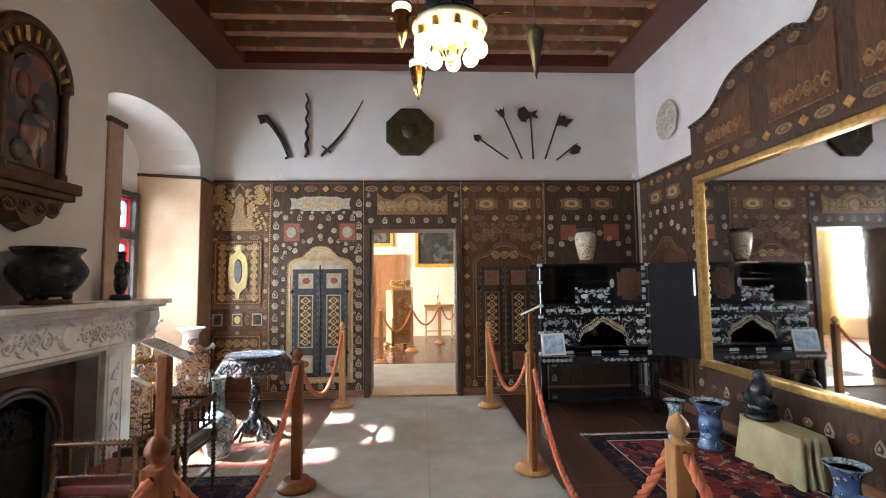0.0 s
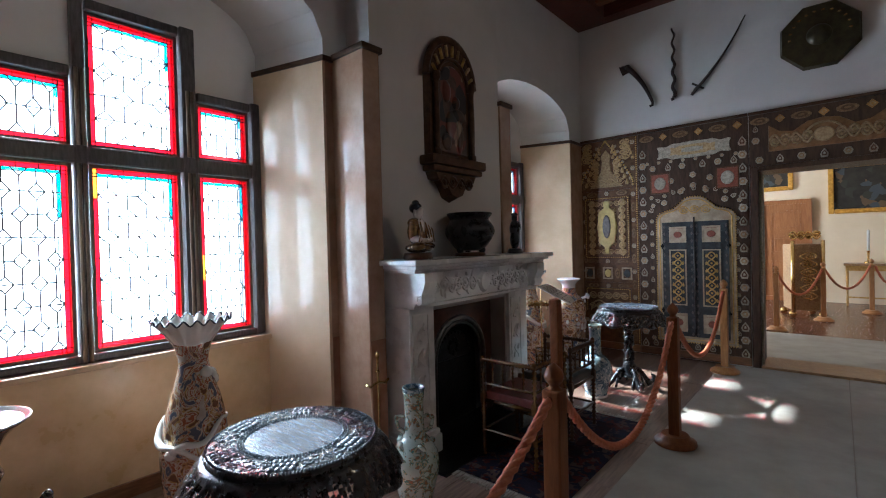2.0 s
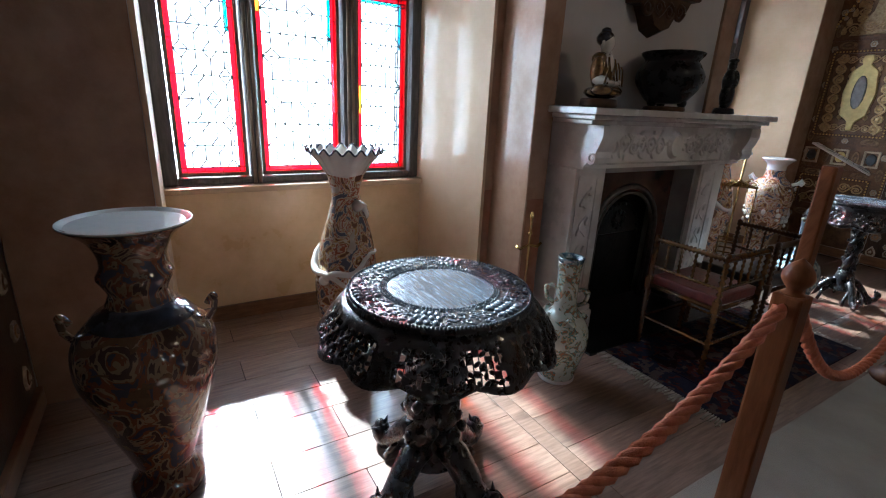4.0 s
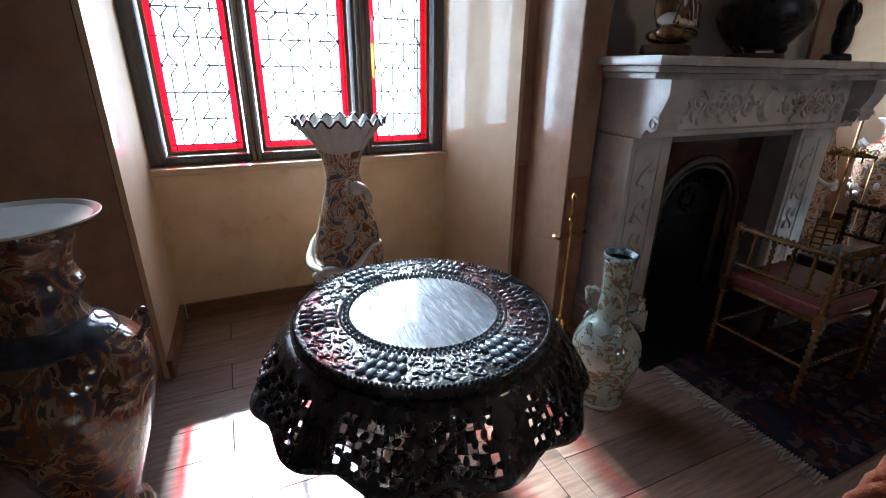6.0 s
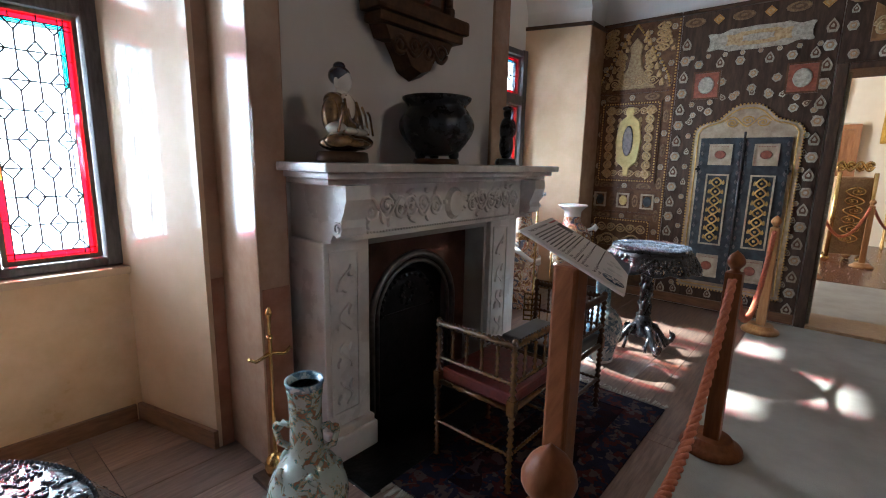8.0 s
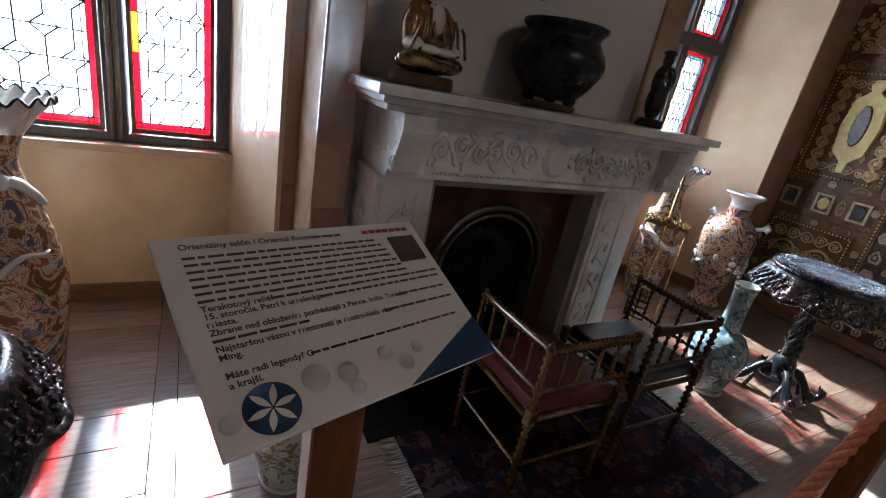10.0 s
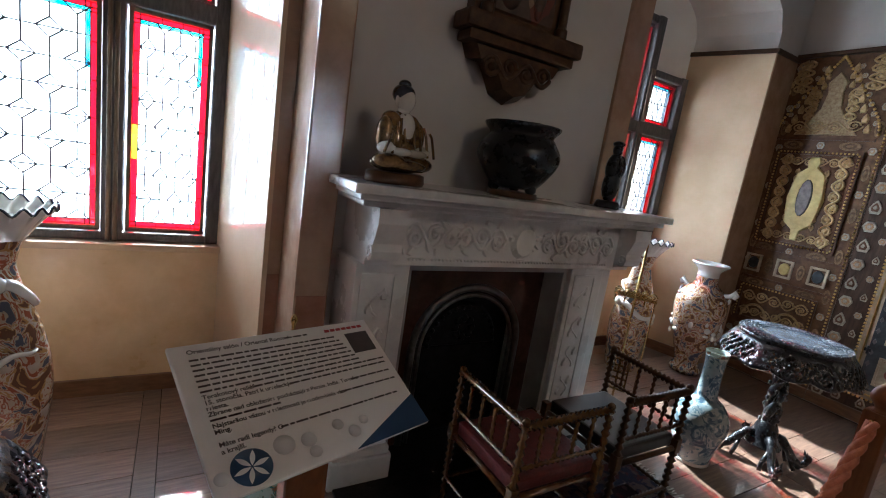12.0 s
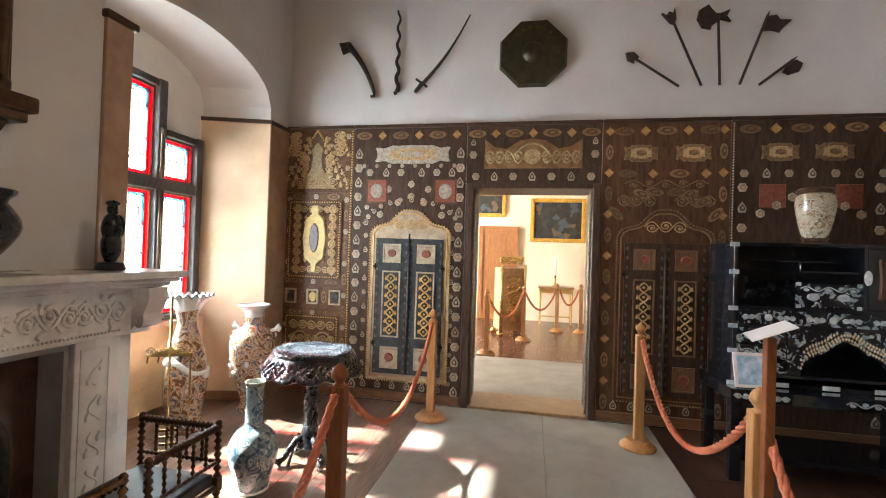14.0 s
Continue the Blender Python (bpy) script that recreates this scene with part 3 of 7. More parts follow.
def light(win, a, b, z0, z1, seed):
    """One leaded light: sash, coloured border strips, clear field, lead."""
    s, e = 0.018, 0.025
    bm = bmesh.new()
    for q in ((a, a + s, z0, z1), (b - s, b, z0, z1), (a + s, b - s, z0, z0 + s), (a + s, b - s, z1 - s, z1)):
        box(bm, -0.03, 0.03, *q)
    sash = part("sash", bm, FRAME_INNER if z0 < 1 else FRAME_WOOD, win)
    a, b, z0, z1 = a + s, b - s, z0 + s, z1 - s
    r = random.Random(int(a * 1000 + z0 * 100))
    lead = bmesh.new()
    for side in range(4):
        lo, hi = (z0, z1) if side < 2 else (a + e, b - e)
        n = max(3, round((hi - lo) / 0.16))
        cuts = [lo + (hi - lo) * i / n for i in range(n + 1)]
        for i in range(n):
            bm = bmesh.new()
            if side < 2:
                y = a if side == 0 else b - e
                box(bm, -0.003, 0.003, y, y + e, cuts[i], cuts[i + 1])
                box(lead, -0.005, 0.005, y, y + e, cuts[i] - 0.002, cuts[i] + 0.002)
            else:
                z = z0 if side == 2 else z1 - e
                box(bm, -0.003, 0.003, cuts[i], cuts[i + 1], z, z + e)
                box(lead, -0.005, 0.005, cuts[i] - 0.002, cuts[i] + 0.002, z, z + e)
            mat = GLASS_RED
            if side == 0 and r.random() < 0.10:
                mat = GLASS_ORANGE
            part("pane", bm, mat, sash)
    f = e * 0.75
    for q in ((b - e - f, b - e, z0 + (z1 - z0) * 0.72, z1 - e), (a + e, b - e - f, z1 - e - f, z1 - e)):
        bm = bmesh.new()
        box(bm, -0.003, 0.003, *q)
        part("pane", bm, GLASS_BLUE, sash, "turquoise glass strip")
    bm = bmesh.new()
    box(bm, -0.0015, 0.0015, a + e, b - e, z0 + e, z1 - e)
    part("pane", bm, GLASS_CLEAR, sash, "clear leaded glass")
    t = 0.0022
    for y in (a + e, b - e, b - e - f):
        box(lead, -0.006, 0.006, y - t, y + t, z0, z1)
    for z in (z0 + e, z1 - e, z1 - e - f):
        box(lead, -0.006, 0.006, a, b, z - t, z + t)
    w, n = b - a - 2 * e, max(2, round((z1 - z0 - 2 * e) / 0.125))
    h = (z1 - z0 - 2 * e) / n

    def came(p, q):
        tube(lead, [(0, *p), (0, *q)], 0.0047, 4)
    for i in range(n):                                   # boxes and elongated hexagons
        za = z0 + e + i * h
        for j in range(4):
            ya_, yb_ = a + e + w * j / 4, a + e + w * (j + 1) / 4
            ym = (ya_ + yb_) / 2
            if (i + j) % 2:
                came((ya_, za), (ym, za + h * 0.35)), came((yb_, za), (ym, za + h * 0.35))
                came((ym, za + h * 0.35), (ym, za + h))
            else:
                came((ya_, za + h), (ym, za + h * 0.65)), came((yb_, za + h), (ym, za + h * 0.65))
                came((ym, za), (ym, za + h * 0.65))
        came((a + e, za), (b - e, za))
    part("came", lead, LEAD, sash, "dark lead strips")


window(1, 0.30)
window(2, 3.92)
bm = bmesh.new()                                         # wall round the windows, in the niches
for (y0, y0b, y1, y1b), ya in zip(NICHES, (0.30, 3.92)):
    for a, b, z in ((y0b - 0.05, ya, 0.765), (ya + 1.53, y1b + 0.05, 0.765), (ya, ya + 0.445, 2.43), (ya + 0.445, ya + 1.083, 2.82), (ya + 1.083, ya + 1.53, 2.43)):
        box(bm, XW - 0.299, XW - 0.08, a, b, z, 3.5)
setting("wall_niche_back", bm, VAULT, "white plaster above the window", "wall")

# ceiling with beams
bm = bmesh.new()
box(bm, XW - 0.3, XR + 0.3, YS - 0.3, YN + 0.3, ZC + 0.3, ZC + 0.42)
for q in ((XL - 0.02, XL + 0.42, YS, YN), (XR - 0.42, XR, YS, YN), (XL + 0.42, XR - 0.42, YS, YS + 0.2), (XL + 0.42, XR - 0.42, YN - 0.18, YN)):
    box(bm, *q, ZC, ZC + 0.3)
setting("ceiling", bm, CEILING_DARK, "dark maroon wooden beamed ceiling with painted beams", "ceiling")
bm = bmesh.new()
y = YN - 0.35
while y > YS + 0.3:
    bevelled(bm, XL + 0.42, XR - 0.42, y - 0.11, y, ZC + 0.06, ZC + 0.3, 0.015)
    y -= 0.335
setting("ceiling_beams", bm, CEILING_TAN, "tan painted ceiling beams with small ornaments", "ceiling beam")

# floor
bm = bmesh.new()
box(bm, XW - 0.35, XR + 0.3, YS - 0.35, YN + 0.5, -0.12, -0.012)
floor = setting("floor", bm, GAP, "dark oiled wooden board floor", "floor")

# carpet runner
runner = thing("carpet_runner", "plain beige carpet runner laid across the wooden floor", "carpet")
for a, b in ((-0.9, 0.138), (0.142, 1.04)):
    bm = bmesh.new()
    bevelled(bm, a, b, YS - 0.02, 5.955, -0.004, 0.012, 0.005)
    part("carpet_strip", bm, CARPET, runner)

# ---- panelling ----
def oval(w, h, n=14):
    return [(w / 2 * math.cos(2 * math.pi * i / n), h / 2 * math.sin(2 * math.pi * i / n)) for i in range(n)]


def diamond(w, h):
    return [(-w / 2, 0), (0, -h / 2), (w / 2, 0), (0, h / 2)]


def leaf(w, h):
    return [(-w * 0.36, -h * 0.46), (w * 0.36, -h * 0.46), (w * 0.5, -h * 0.1), (w * 0.32, h * 0.22), (0, h * 0.54), (-w * 0.32, h * 0.22), (-w * 0.5, -h * 0.1)]


def hexagon(w, h):
    return [(-w * 0.5, 0), (-w * 0.28, -h * 0.5), (w * 0.28, -h * 0.5), (w * 0.5, 0), (w * 0.28, h * 0.5), (-w * 0.28, h * 0.5)]


def cartouche(w, h):
    out = []
    for i in range(48):
        t = 2 * math.pi * i / 48
        c, s = math.cos(t), math.sin(t)
        x = w / 2 * math.copysign(abs(c) ** 0.45, c) * (1 - 0.05 * math.cos(6 * t))
        z = h / 2 * math.copysign(abs(s) ** 0.45, s) * (0.86 + 0.14 * math.cos(8 * math.pi * x / w))
        out.append((x, z))
    return out


def inlay(name, outline, mats, depth=0.010):
    """A raised inlaid piece: rim, sunk field and a small boss."""
    bm = bmesh.new()
    slab(bm, outline, 0.002, -depth, 0.004, 0)
    k = 0.62
    slab(bm, [(x * k, z * k) for x, z in outline], -depth, -depth - 0.004, 0.003, 1)
    k = 0.3
    slab(bm, [(x * k, z * k) for x, z in outline], -depth - 0.004, -depth - 0.009, 0.004, 0)
    return mesh(name, bm, mats)


LEAF = inlay("leaf_inlay", leaf(0.085, 0.11), [IVORY, PANEL_BROWN])
HEXA = inlay("hexagon_inlay", hexagon(0.095, 0.085), [IVORY, PANEL_TAN])
OVAL_W = inlay("oval_inlay", oval(0.22, 0.10), [OVAL_TAN, OVAL_FIELD])
OVAL_V = inlay("upright_oval_inlay", oval(0.09, 0.19), [OVAL_TAN, OVAL_FIELD])
OVAL_S = inlay("small_oval_inlay", oval(0.10, 0.07), [OVAL_TAN, OVAL_FIELD])
RHOMB = inlay("diamond_inlay", diamond(0.115, 0.115), [AMBER, IVORY_TAN])
CART = inlay("cartouche_inlay", cartouche(0.76, 0.19), [IVORY, IVORY_TAN])
CART_S = inlay("small_cartouche_inlay", cartouche(0.29, 0.16), [OVAL_TAN, IVORY_TAN])


def put(me, parent, x, z, y=-0.012, turn=0, scale=1.0, name="inlay"):
    return part(name, me, None, parent, m=pose(x, y, z, 0, turn, 0) @ Matrix.Scale(scale, 4))


def rope_strip(bm, x0, z0, x1, z1, y=-0.016, r=0.008, step=0.022):
    """A row of beads."""
    d = math.hypot(x1 - x0, z1 - z0)
    n = max(1, round(d / step))
    for i in range(n):
        t = (i + 0.5) / n
        ball(bm, (x0 + (x1 - x0) * t, y, z0 + (z1 - z0) * t), r, 5, 3)


def bars(bm, x0, x1, z0, z1, w, y0, y1):
    """A rectangular moulding frame."""
    for q in ((x0, x0 + w, z0, z1), (x1 - w, x1, z0, z1), (x0 + w, x1 - w, z0, z0 + w), (x0 + w, x1 - w, z1 - w, z1)):
        box(bm, q[0], q[1], y0, y1, q[2], q[3])


def scrolls(bm, x0, x1, z0, z1, n, y=-0.02, r=0.006, seed=1):
    """Carved tendrils: paired spirals along a wavy stem."""
    w, h = x1 - x0, z1 - z0
    up = h > w
    length, breadth = (h, w) if up else (w, h)

    def at(a, b):
        return (x0 + w / 2 + b, y, z0 + a) if up else (x0 + a, y, z0 + h / 2 + b)
    m = n * 12
    tube(bm, [at(length * i / m, breadth * 0.28 * math.sin(math.pi * 2 * i / 24)) for i in range(m + 1)], r, 5)
    for k in range(n):
        side = 1 if k % 2 else -1
        c = length * (k + 0.5) / n
        pts = []
        for i in range(15):
            a = i / 14 * math.pi * 3.2
            rad = breadth * 0.34 * (1 - i / 17)
            pts.append(at(c + rad * math.cos(a) * min(1.0, length / n / breadth * 1.3), side * (breadth * 0.06 + rad * 0.75 * math.sin(a))))
        tube(bm, pts, lambda t: r * (1.15 - 0.6 * t), 5)
        ball(bm, at(c, side * breadth * 0.06), r * 1.7, 6, 4)


def shoulder_arch(x0, x1, z0, zs, zt, n=30):
    """Outline of the cabinet frame: upright sides, shoulders and a low lobed arch."""
    c, h = (x0 + x1) / 2, (x1 - x0) / 2
    top = []
    for i in range(n + 1):
        u = 1 - 2 * i / n
        bump = 0.40 * max(0.0, 1 - abs(u) ** 5) ** 0.6 + 0.60 * math.exp(-(u / 0.46) ** 4) * (1 - u * u)
        top.append((c + h * u, zs + (zt - zs) * bump))
    return [(x0, z0), (x1, z0)] + top


def cabinet_front(parent, x0, x1, z0, zs, zt, frame_mat, leaf_mat, panel_mat, carve_mat, name="wall_cabinet"):
    """A pair of low doors in an arched frame, each with three panels."""
    c = (x0 + x1) / 2
    outer, inner = shoulder_arch(x0, x1, z0, zs, zt), shoulder_arch(x0 + 0.035, x1 - 0.035, z0 + 0.035, zs - 0.01, zt - 0.035)
    bm = bmesh.new()
    slab(bm, outer, 0.0, -0.022, 0.004)
    case = part(name, bm, frame_mat, parent)
    bm = bmesh.new()
    pts = [Vector((x, -0.026, z)) for x, z in outer] + [Vector((outer[0][0], -0.026, outer[0][1]))]
    for a, b in zip(pts, pts[1:]):
        rope_strip(bm, a.x, a.z, b.x, b.z, -0.026, 0.010, 0.026)
    part("beaded_edge", bm, GOLD if frame_mat is TAN_FRAME else OVAL_TAN, case)
    bm = bmesh.new()
    scrolls(bm, c - 0.17, c + 0.17, zs + 0.01, zt - 0.075, 3, -0.026, 0.006)
    part("tympanum_carving", bm, carve_mat, case)
    bm = bmesh.new()
    ring = inner + [inner[0]]
    tube(bm, [(x, -0.024, z) for x, z in ring], 0.007, 6)
    part("inner_moulding", bm, carve_mat if frame_mat is TAN_FRAME else OVAL_TAN, case)
    zt2 = zs - 0.055
    for k, (a, b) in enumerate(((x0 + 0.065, c - 0.004), (c + 0.004, x1 - 0.065))):
        bm = bmesh.new()
        bevelled(bm, a, b, -0.040, -0.02, z0 + 0.07, zt2, 0.004)
        leafd = part("cabinet_door", bm, leaf_mat, case)
        w, m = b - a, (a + b) / 2
        hgt = zt2 - z0 - 0.07
        for f0, f1 in ((0.04, 0.20), (0.27, 0.76), (0.82, 0.96)):
            za, zb = z0 + 0.07 + hgt * f0, z0 + 0.07 + hgt * f1
            hw = w * 0.27
            bm = bmesh.new()
            bars(bm, m - hw, m + hw, za, zb, 0.014, -0.052, -0.038)
            box(bm, m - hw + 0.014, m + hw - 0.014, -0.044, -0.038, za + 0.014, zb - 0.014, 0 if f1 - f0 < 0.3 else 1)
            part("panel", bm, [panel_mat, leaf_mat], leafd)
            bm = bmesh.new()
            if f1 - f0 > 0.3:
                n = 64
                for sgn in (1, -1):
                    tube(bm, [(m + sgn * hw * 0.42 * math.sin(i / n * math.pi * 7), -0.050 - 0.003 * sgn * math.cos(i / n * math.pi * 7), za + 0.03 + (zb - za - 0.06) * i / n) for i in range(n + 1)], 0.0075, 6)
                for i in range(7):
                    ball(bm, (m, -0.05, za + 0.03 + (zb - za - 0.06) * (i + 0.5) / 7), 0.012, 6, 4)
                    for sgn in (1, -1):
                        slab(bm, [(m + sgn * hw * 0.58 + p, za + 0.03 + (zb - za - 0.06) * (i + 0.5) / 7 + q) for p, q in leaf(0.022, 0.045)], -0.044, -0.052, 0.004)
            else:
                slab(bm, [(m + x, (za + zb) / 2 + z) for x, z in oval(hw * 1.0, (zb - za) * 0.4)], -0.044, -0.054, 0.005)
                rope_strip(bm, m - hw * 0.7, zb - 0.024, m + hw * 0.7, zb - 0.024, -0.046, 0.004, 0.012)
            part("carving", bm, carve_mat if f1 - f0 > 0.3 else RED_INLAY, leafd)
        bm = bmesh.new()
        for zz in [z0 + 0.1 + hgt * i / 16 for i in range(16)]:
            for xx in (a + 0.022, b - 0.022):
                slab(bm, [(xx + p, zz + q) for p, q in diamond(0.026, 0.045)], -0.04, -0.045, 0.003)
        part("inlay_row", bm, STEEL, leafd)
        bm = bmesh.new()
        for zz in (z0 + 0.07 + hgt * 0.22, z0 + 0.07 + hgt * 0.79):
            xx = a if k == 0 else b
            tube(bm, [(xx, -0.044, zz - 0.03), (xx, -0.044, zz + 0.03)], 0.008, 6)
            bevelled(bm, xx - 0.02, xx + 0.02, -0.046, -0.04, zz - 0.012, zz + 0.012, 0.002)
        part("hinge", bm, IRON, leafd)
    bm = bmesh.new()
    tube(bm, [(c, -0.046, z0 + 0.08), (c, -0.046, zt2 + 0.05)], 0.009, 8, twist=lambda a, k: 1)
    part("bolt", bm, STEEL, case, "long iron bolt bar")
    return case


def panelling(name, m, x0, x1, top, mat, label):
    bm = bmesh.new()
    box(bm, x0, x1, -0.012, 0.0, 0.10, top - 0.02)
    ob = setting(name, bm, mat, label, "wall panelling", m)
    bm = bmesh.new()
    bevelled(bm, x0, x1, -0.05, -0.002, top - 0.02, top + 0.012, 0.008)
    part("cornice", bm, TRIM, ob)
    bm = bmesh.new()
    bevelled(bm, x0, x1, -0.035, 0.0, 0.013, 0.10, 0.008)
    part("plinth", bm, SKIRT, ob)
    return ob


NORTH = pose(0, YN, 0)
EAST = pose(XR, YN, 0, 0, 0, -90)
TOP = 2.69


def frieze(ob, x0, x1, z=2.60, step=0.185):
    n = max(1, round((x1 - x0) / step))
    for i in range(n):
        x = x0 + (x1 - x0) * (i + 0.5) / n
        put(OVAL_W if i % 2 == 0 else RHOMB, ob, x, z, scale=0.78)


def column(ob, x, z0, z1, kinds, step, scale=1.0):
    n = max(1, round((z1 - z0) / step))
    for i in range(n + 1):
        put(kinds[i % len(kinds)], ob, x, z0 + (z1 - z0) * i / n, scale=scale)


# light carved section beside the niche
ob = panelling("wall_panelling_1", NORTH, -2.49, -1.775, TOP, PANEL_CARVED, "tan carved wooden panelling with a yellow cartouche and ogee arch")
c = -2.165
bm = bmesh.new()
bars(bm, c - 0.29, c + 0.29, 1.16, 1.95, 0.035, -0.030, -0.010)
bars(bm, c - 0.29, c + 0.29, 0.47, 0.79, 0.03, -0.028, -0.010)
box(bm, -2.47, -1.80, -0.022, -0.010, 1.085, 1.105), box(bm, -2.47, -1.80, -0.022, -0.010, 0.84, 0.86), box(bm, c - 0.33, c + 0.33, -0.022, -0.010, 2.03, 2.05)
part("moulding", bm, PANEL_BROWN, ob)
bm = bmesh.new()
for q in ((c - 0.272, 1.18, c - 0.272, 1.93), (c + 0.272, 1.18, c + 0.272, 1.93), (c - 0.27, 1.178, c + 0.27, 1.178), (c - 0.27, 1.932, c + 0.27, 1.932),
          (c - 0.275, 0.485, c - 0.275, 0.775), (c + 0.275, 0.485, c + 0.275, 0.775), (c - 0.275, 0.775, c + 0.275, 0.775), (-1.785, 0.12, -1.785, 2.66)):
    rope_strip(bm, *q, -0.032, 0.0085, 0.026)
ogee = []
for i in range(25):
    u = i / 24
    ogee.append((c - 0.34 + 0.34 * (u - 0.12 * math.sin(2 * math.pi * u)), 2.06 + 0.60 * (u ** 0.75 - 0.09 * math.sin(2 * math.pi * u))))
for s in (1, -1):
    pts = [(c + s * (x - c), z) for x, z in ogee]
    for a, b in zip(pts, pts[1:]):
        rope_strip(bm, *a, *b, -0.026, 0.012, 0.03)
part("beading", bm, GOLD, ob)
bm = bmesh.new()
slab(bm, [(c + x, 1.56 + z) for x, z in [(0.03 * s1, 0.34) for s1 in (1, -1)] + [(-0.045, 0.30), (-0.03, 0.26), (-0.10, 0.20), (-0.13, 0.0), (-0.10, -0.2), (-0.03, -0.26), (-0.02, -0.34), (0.02, -0.34), (0.03, -0.26), (0.10, -0.2), (0.13, 0.0), (0.10, 0.20), (0.03, 0.26), (0.045, 0.30)]], -0.012, -0.034, 0.008)
part("cartouche", bm, YELLOW, ob, "yellow cartouche")
bm = bmesh.new()
slab(bm, [(c + x, 1.57 + z) for x, z in oval(0.105, 0.30)], -0.034, -0.042, 0.01)
part("cartouche_boss", bm, STEEL, ob, "grey oval boss")
bm = bmesh.new()
slab(bm, [(c - 0.21, 2.07), (c + 0.21, 2.07), (c + 0.13, 2.17), (c + 0.07, 2.27), (c + 0.05, 2.4), (c + 0.065, 2.47), (c, 2.55), (c - 0.065, 2.47), (c - 0.05, 2.4), (c - 0.07, 2.27), (c - 0.13, 2.17)], -0.012, -0.024, 0.008)
part("vase_relief", bm, IVORY_TAN, ob, "vase-shaped relief")
bm = bmesh.new()
for q in ((c - 0.255, c - 0.13), (c + 0.13, c + 0.255)):
    scrolls(bm, *q, 1.20, 1.91, 8, -0.02, 0.010)
scrolls(bm, c - 0.25, c + 0.25, 0.62, 0.76, 5, -0.02, 0.007)
scrolls(bm, c - 0.24, c + 0.24, 2.07, 2.2, 4, -0.03, 0.006)
for s in (1, -1):
    tube(bm, [(c + s * (0.125 + 0.10 * math.cos(a)), -0.02, 0.49 + 0.13 * math.sin(a)) for a in [math.pi * i / 12 for i in range(13)]], 0.010, 6)
    scrolls(bm, min(c + s * 0.14, c + s * 0.34), max(c + s * 0.14, c + s * 0.34), 2.40, 2.65, 4, -0.018, 0.010)
    scrolls(bm, min(c + s * 0.07, c + s * 0.2), max(c + s * 0.07, c + s * 0.2), 2.18, 2.42, 4, -0.018, 0.008)
for z0, z1, n in ((0.50, 0.61, 6), (1.20, 1.30, 6), (1.81, 1.91, 6)):
    scrolls(bm, c - 0.25, c + 0.25, z0, z1, n, -0.02, 0.006)
for q in ((c - 0.125, c - 0.075), (c + 0.075, c + 0.125)):
    scrolls(bm, *q, 1.32, 1.80, 9, -0.02, 0.006)
for s in (1, -1):
    for k in range(7):                                    # leaves inside the pointed arch
        slab(bm, [(c + s * (0.26 - 0.028 * k) + p, 2.12 + 0.075 * k + q) for p, q in leaf(0.05, 0.075)], -0.012, -0.024, 0.008)
        slab(bm, [(c + s * (0.15 - 0.012 * k) + p, 2.10 + 0.07 * k + q) for p, q in leaf(0.04, 0.06)], -0.012, -0.022, 0.008)
    for k in range(5):
        slab(bm, [(c + s * (0.335 - 0.02 * k) + p, 2.42 + 0.05 * k + q) for p, q in leaf(0.045, 0.06)], -0.012, -0.022, 0.008)
part("carving", bm, CARVED_GILT, ob)
for x, mm in ((c - 0.24, BLUEBLACK), (c, YELLOW), (c + 0.24, BLUEBLACK)):
    bm = bmesh.new()
    bars(bm, x - 0.062, x + 0.062, 0.90, 1.05, 0.016, -0.03, -0.01)
    slab(bm, [(x + p, 0.975 + q) for p, q in oval(0.085, 0.105, 10)], -0.012, -0.022, 0.006, 1)
    part("square_panel", bm, [TAN_FRAME, mm], ob)
for x in (c - 0.12, c + 0.12):
    put(OVAL_V, ob, x, 0.975, scale=0.68)
for z in (1.125, 0.815, 1.99, 0.40):
    for x in (c - 0.19, c, c + 0.19):
        put(OVAL_W if x != c else HEXA, ob, x, z, scale=0.66 if x != c else 0.62)
for x in (-2.455, -1.835):
    column(ob, x, 0.2, 2.6, (OVAL_V, HEXA), 0.165, 0.62)
for i in range(7):
    for s in (1, -1):
        put(HEXA, ob, c + s * (0.30 - 0.03 * i), 2.16 + 0.07 * i, scale=0.42)

# dark section with the first cabinet
ob = panelling("wall_panelling_2", NORTH, -1.77, -0.635, TOP, PANEL_DARK, "dark wooden panelling inlaid with ivory-coloured medallions")
frieze(ob, -1.76, -0.64)
put(CART, ob, -1.17, 2.41)
for x in (-1.6, -1.43, -1.28, -1.07, -0.92, -0.77):
    put(LEAF if round(x * 100) % 2 else HEXA, ob, x, 2.235, scale=0.8)
for x in (-1.715, -0.69):
    column(ob, x, 0.14, 2.42, (LEAF, HEXA), 0.140, 0.95)
column(ob, -1.62, 0.21, 1.89, (HEXA, LEAF), 0.140, 0.55)
for x in [-1.6 + 0.15 * i for i in range(6)]:
    put(LEAF, ob, x, 0.155, scale=0.75)
for x, z in ((-1.40, 2.07), (-1.0, 2.07), (-1.17, 2.12), (-1.17, 2.0), (-1.30, 1.94), (-1.04, 1.94), (-1.48, 1.82), (-0.86, 1.82)):
    put(HEXA, ob, x, z, turn=45, scale=0.75)
for k in range(13):
    a = math.pi * (k + 0.5) / 13
    put(HEXA if k % 2 else LEAF, ob, -1.1625 + 0.47 * math.cos(a), 1.70 + 0.27 * math.sin(a), turn=90 - math.degrees(a), scale=0.55)
column(ob, -0.745, 0.21, 1.60, (HEXA, LEAF), 0.140, 0.5)
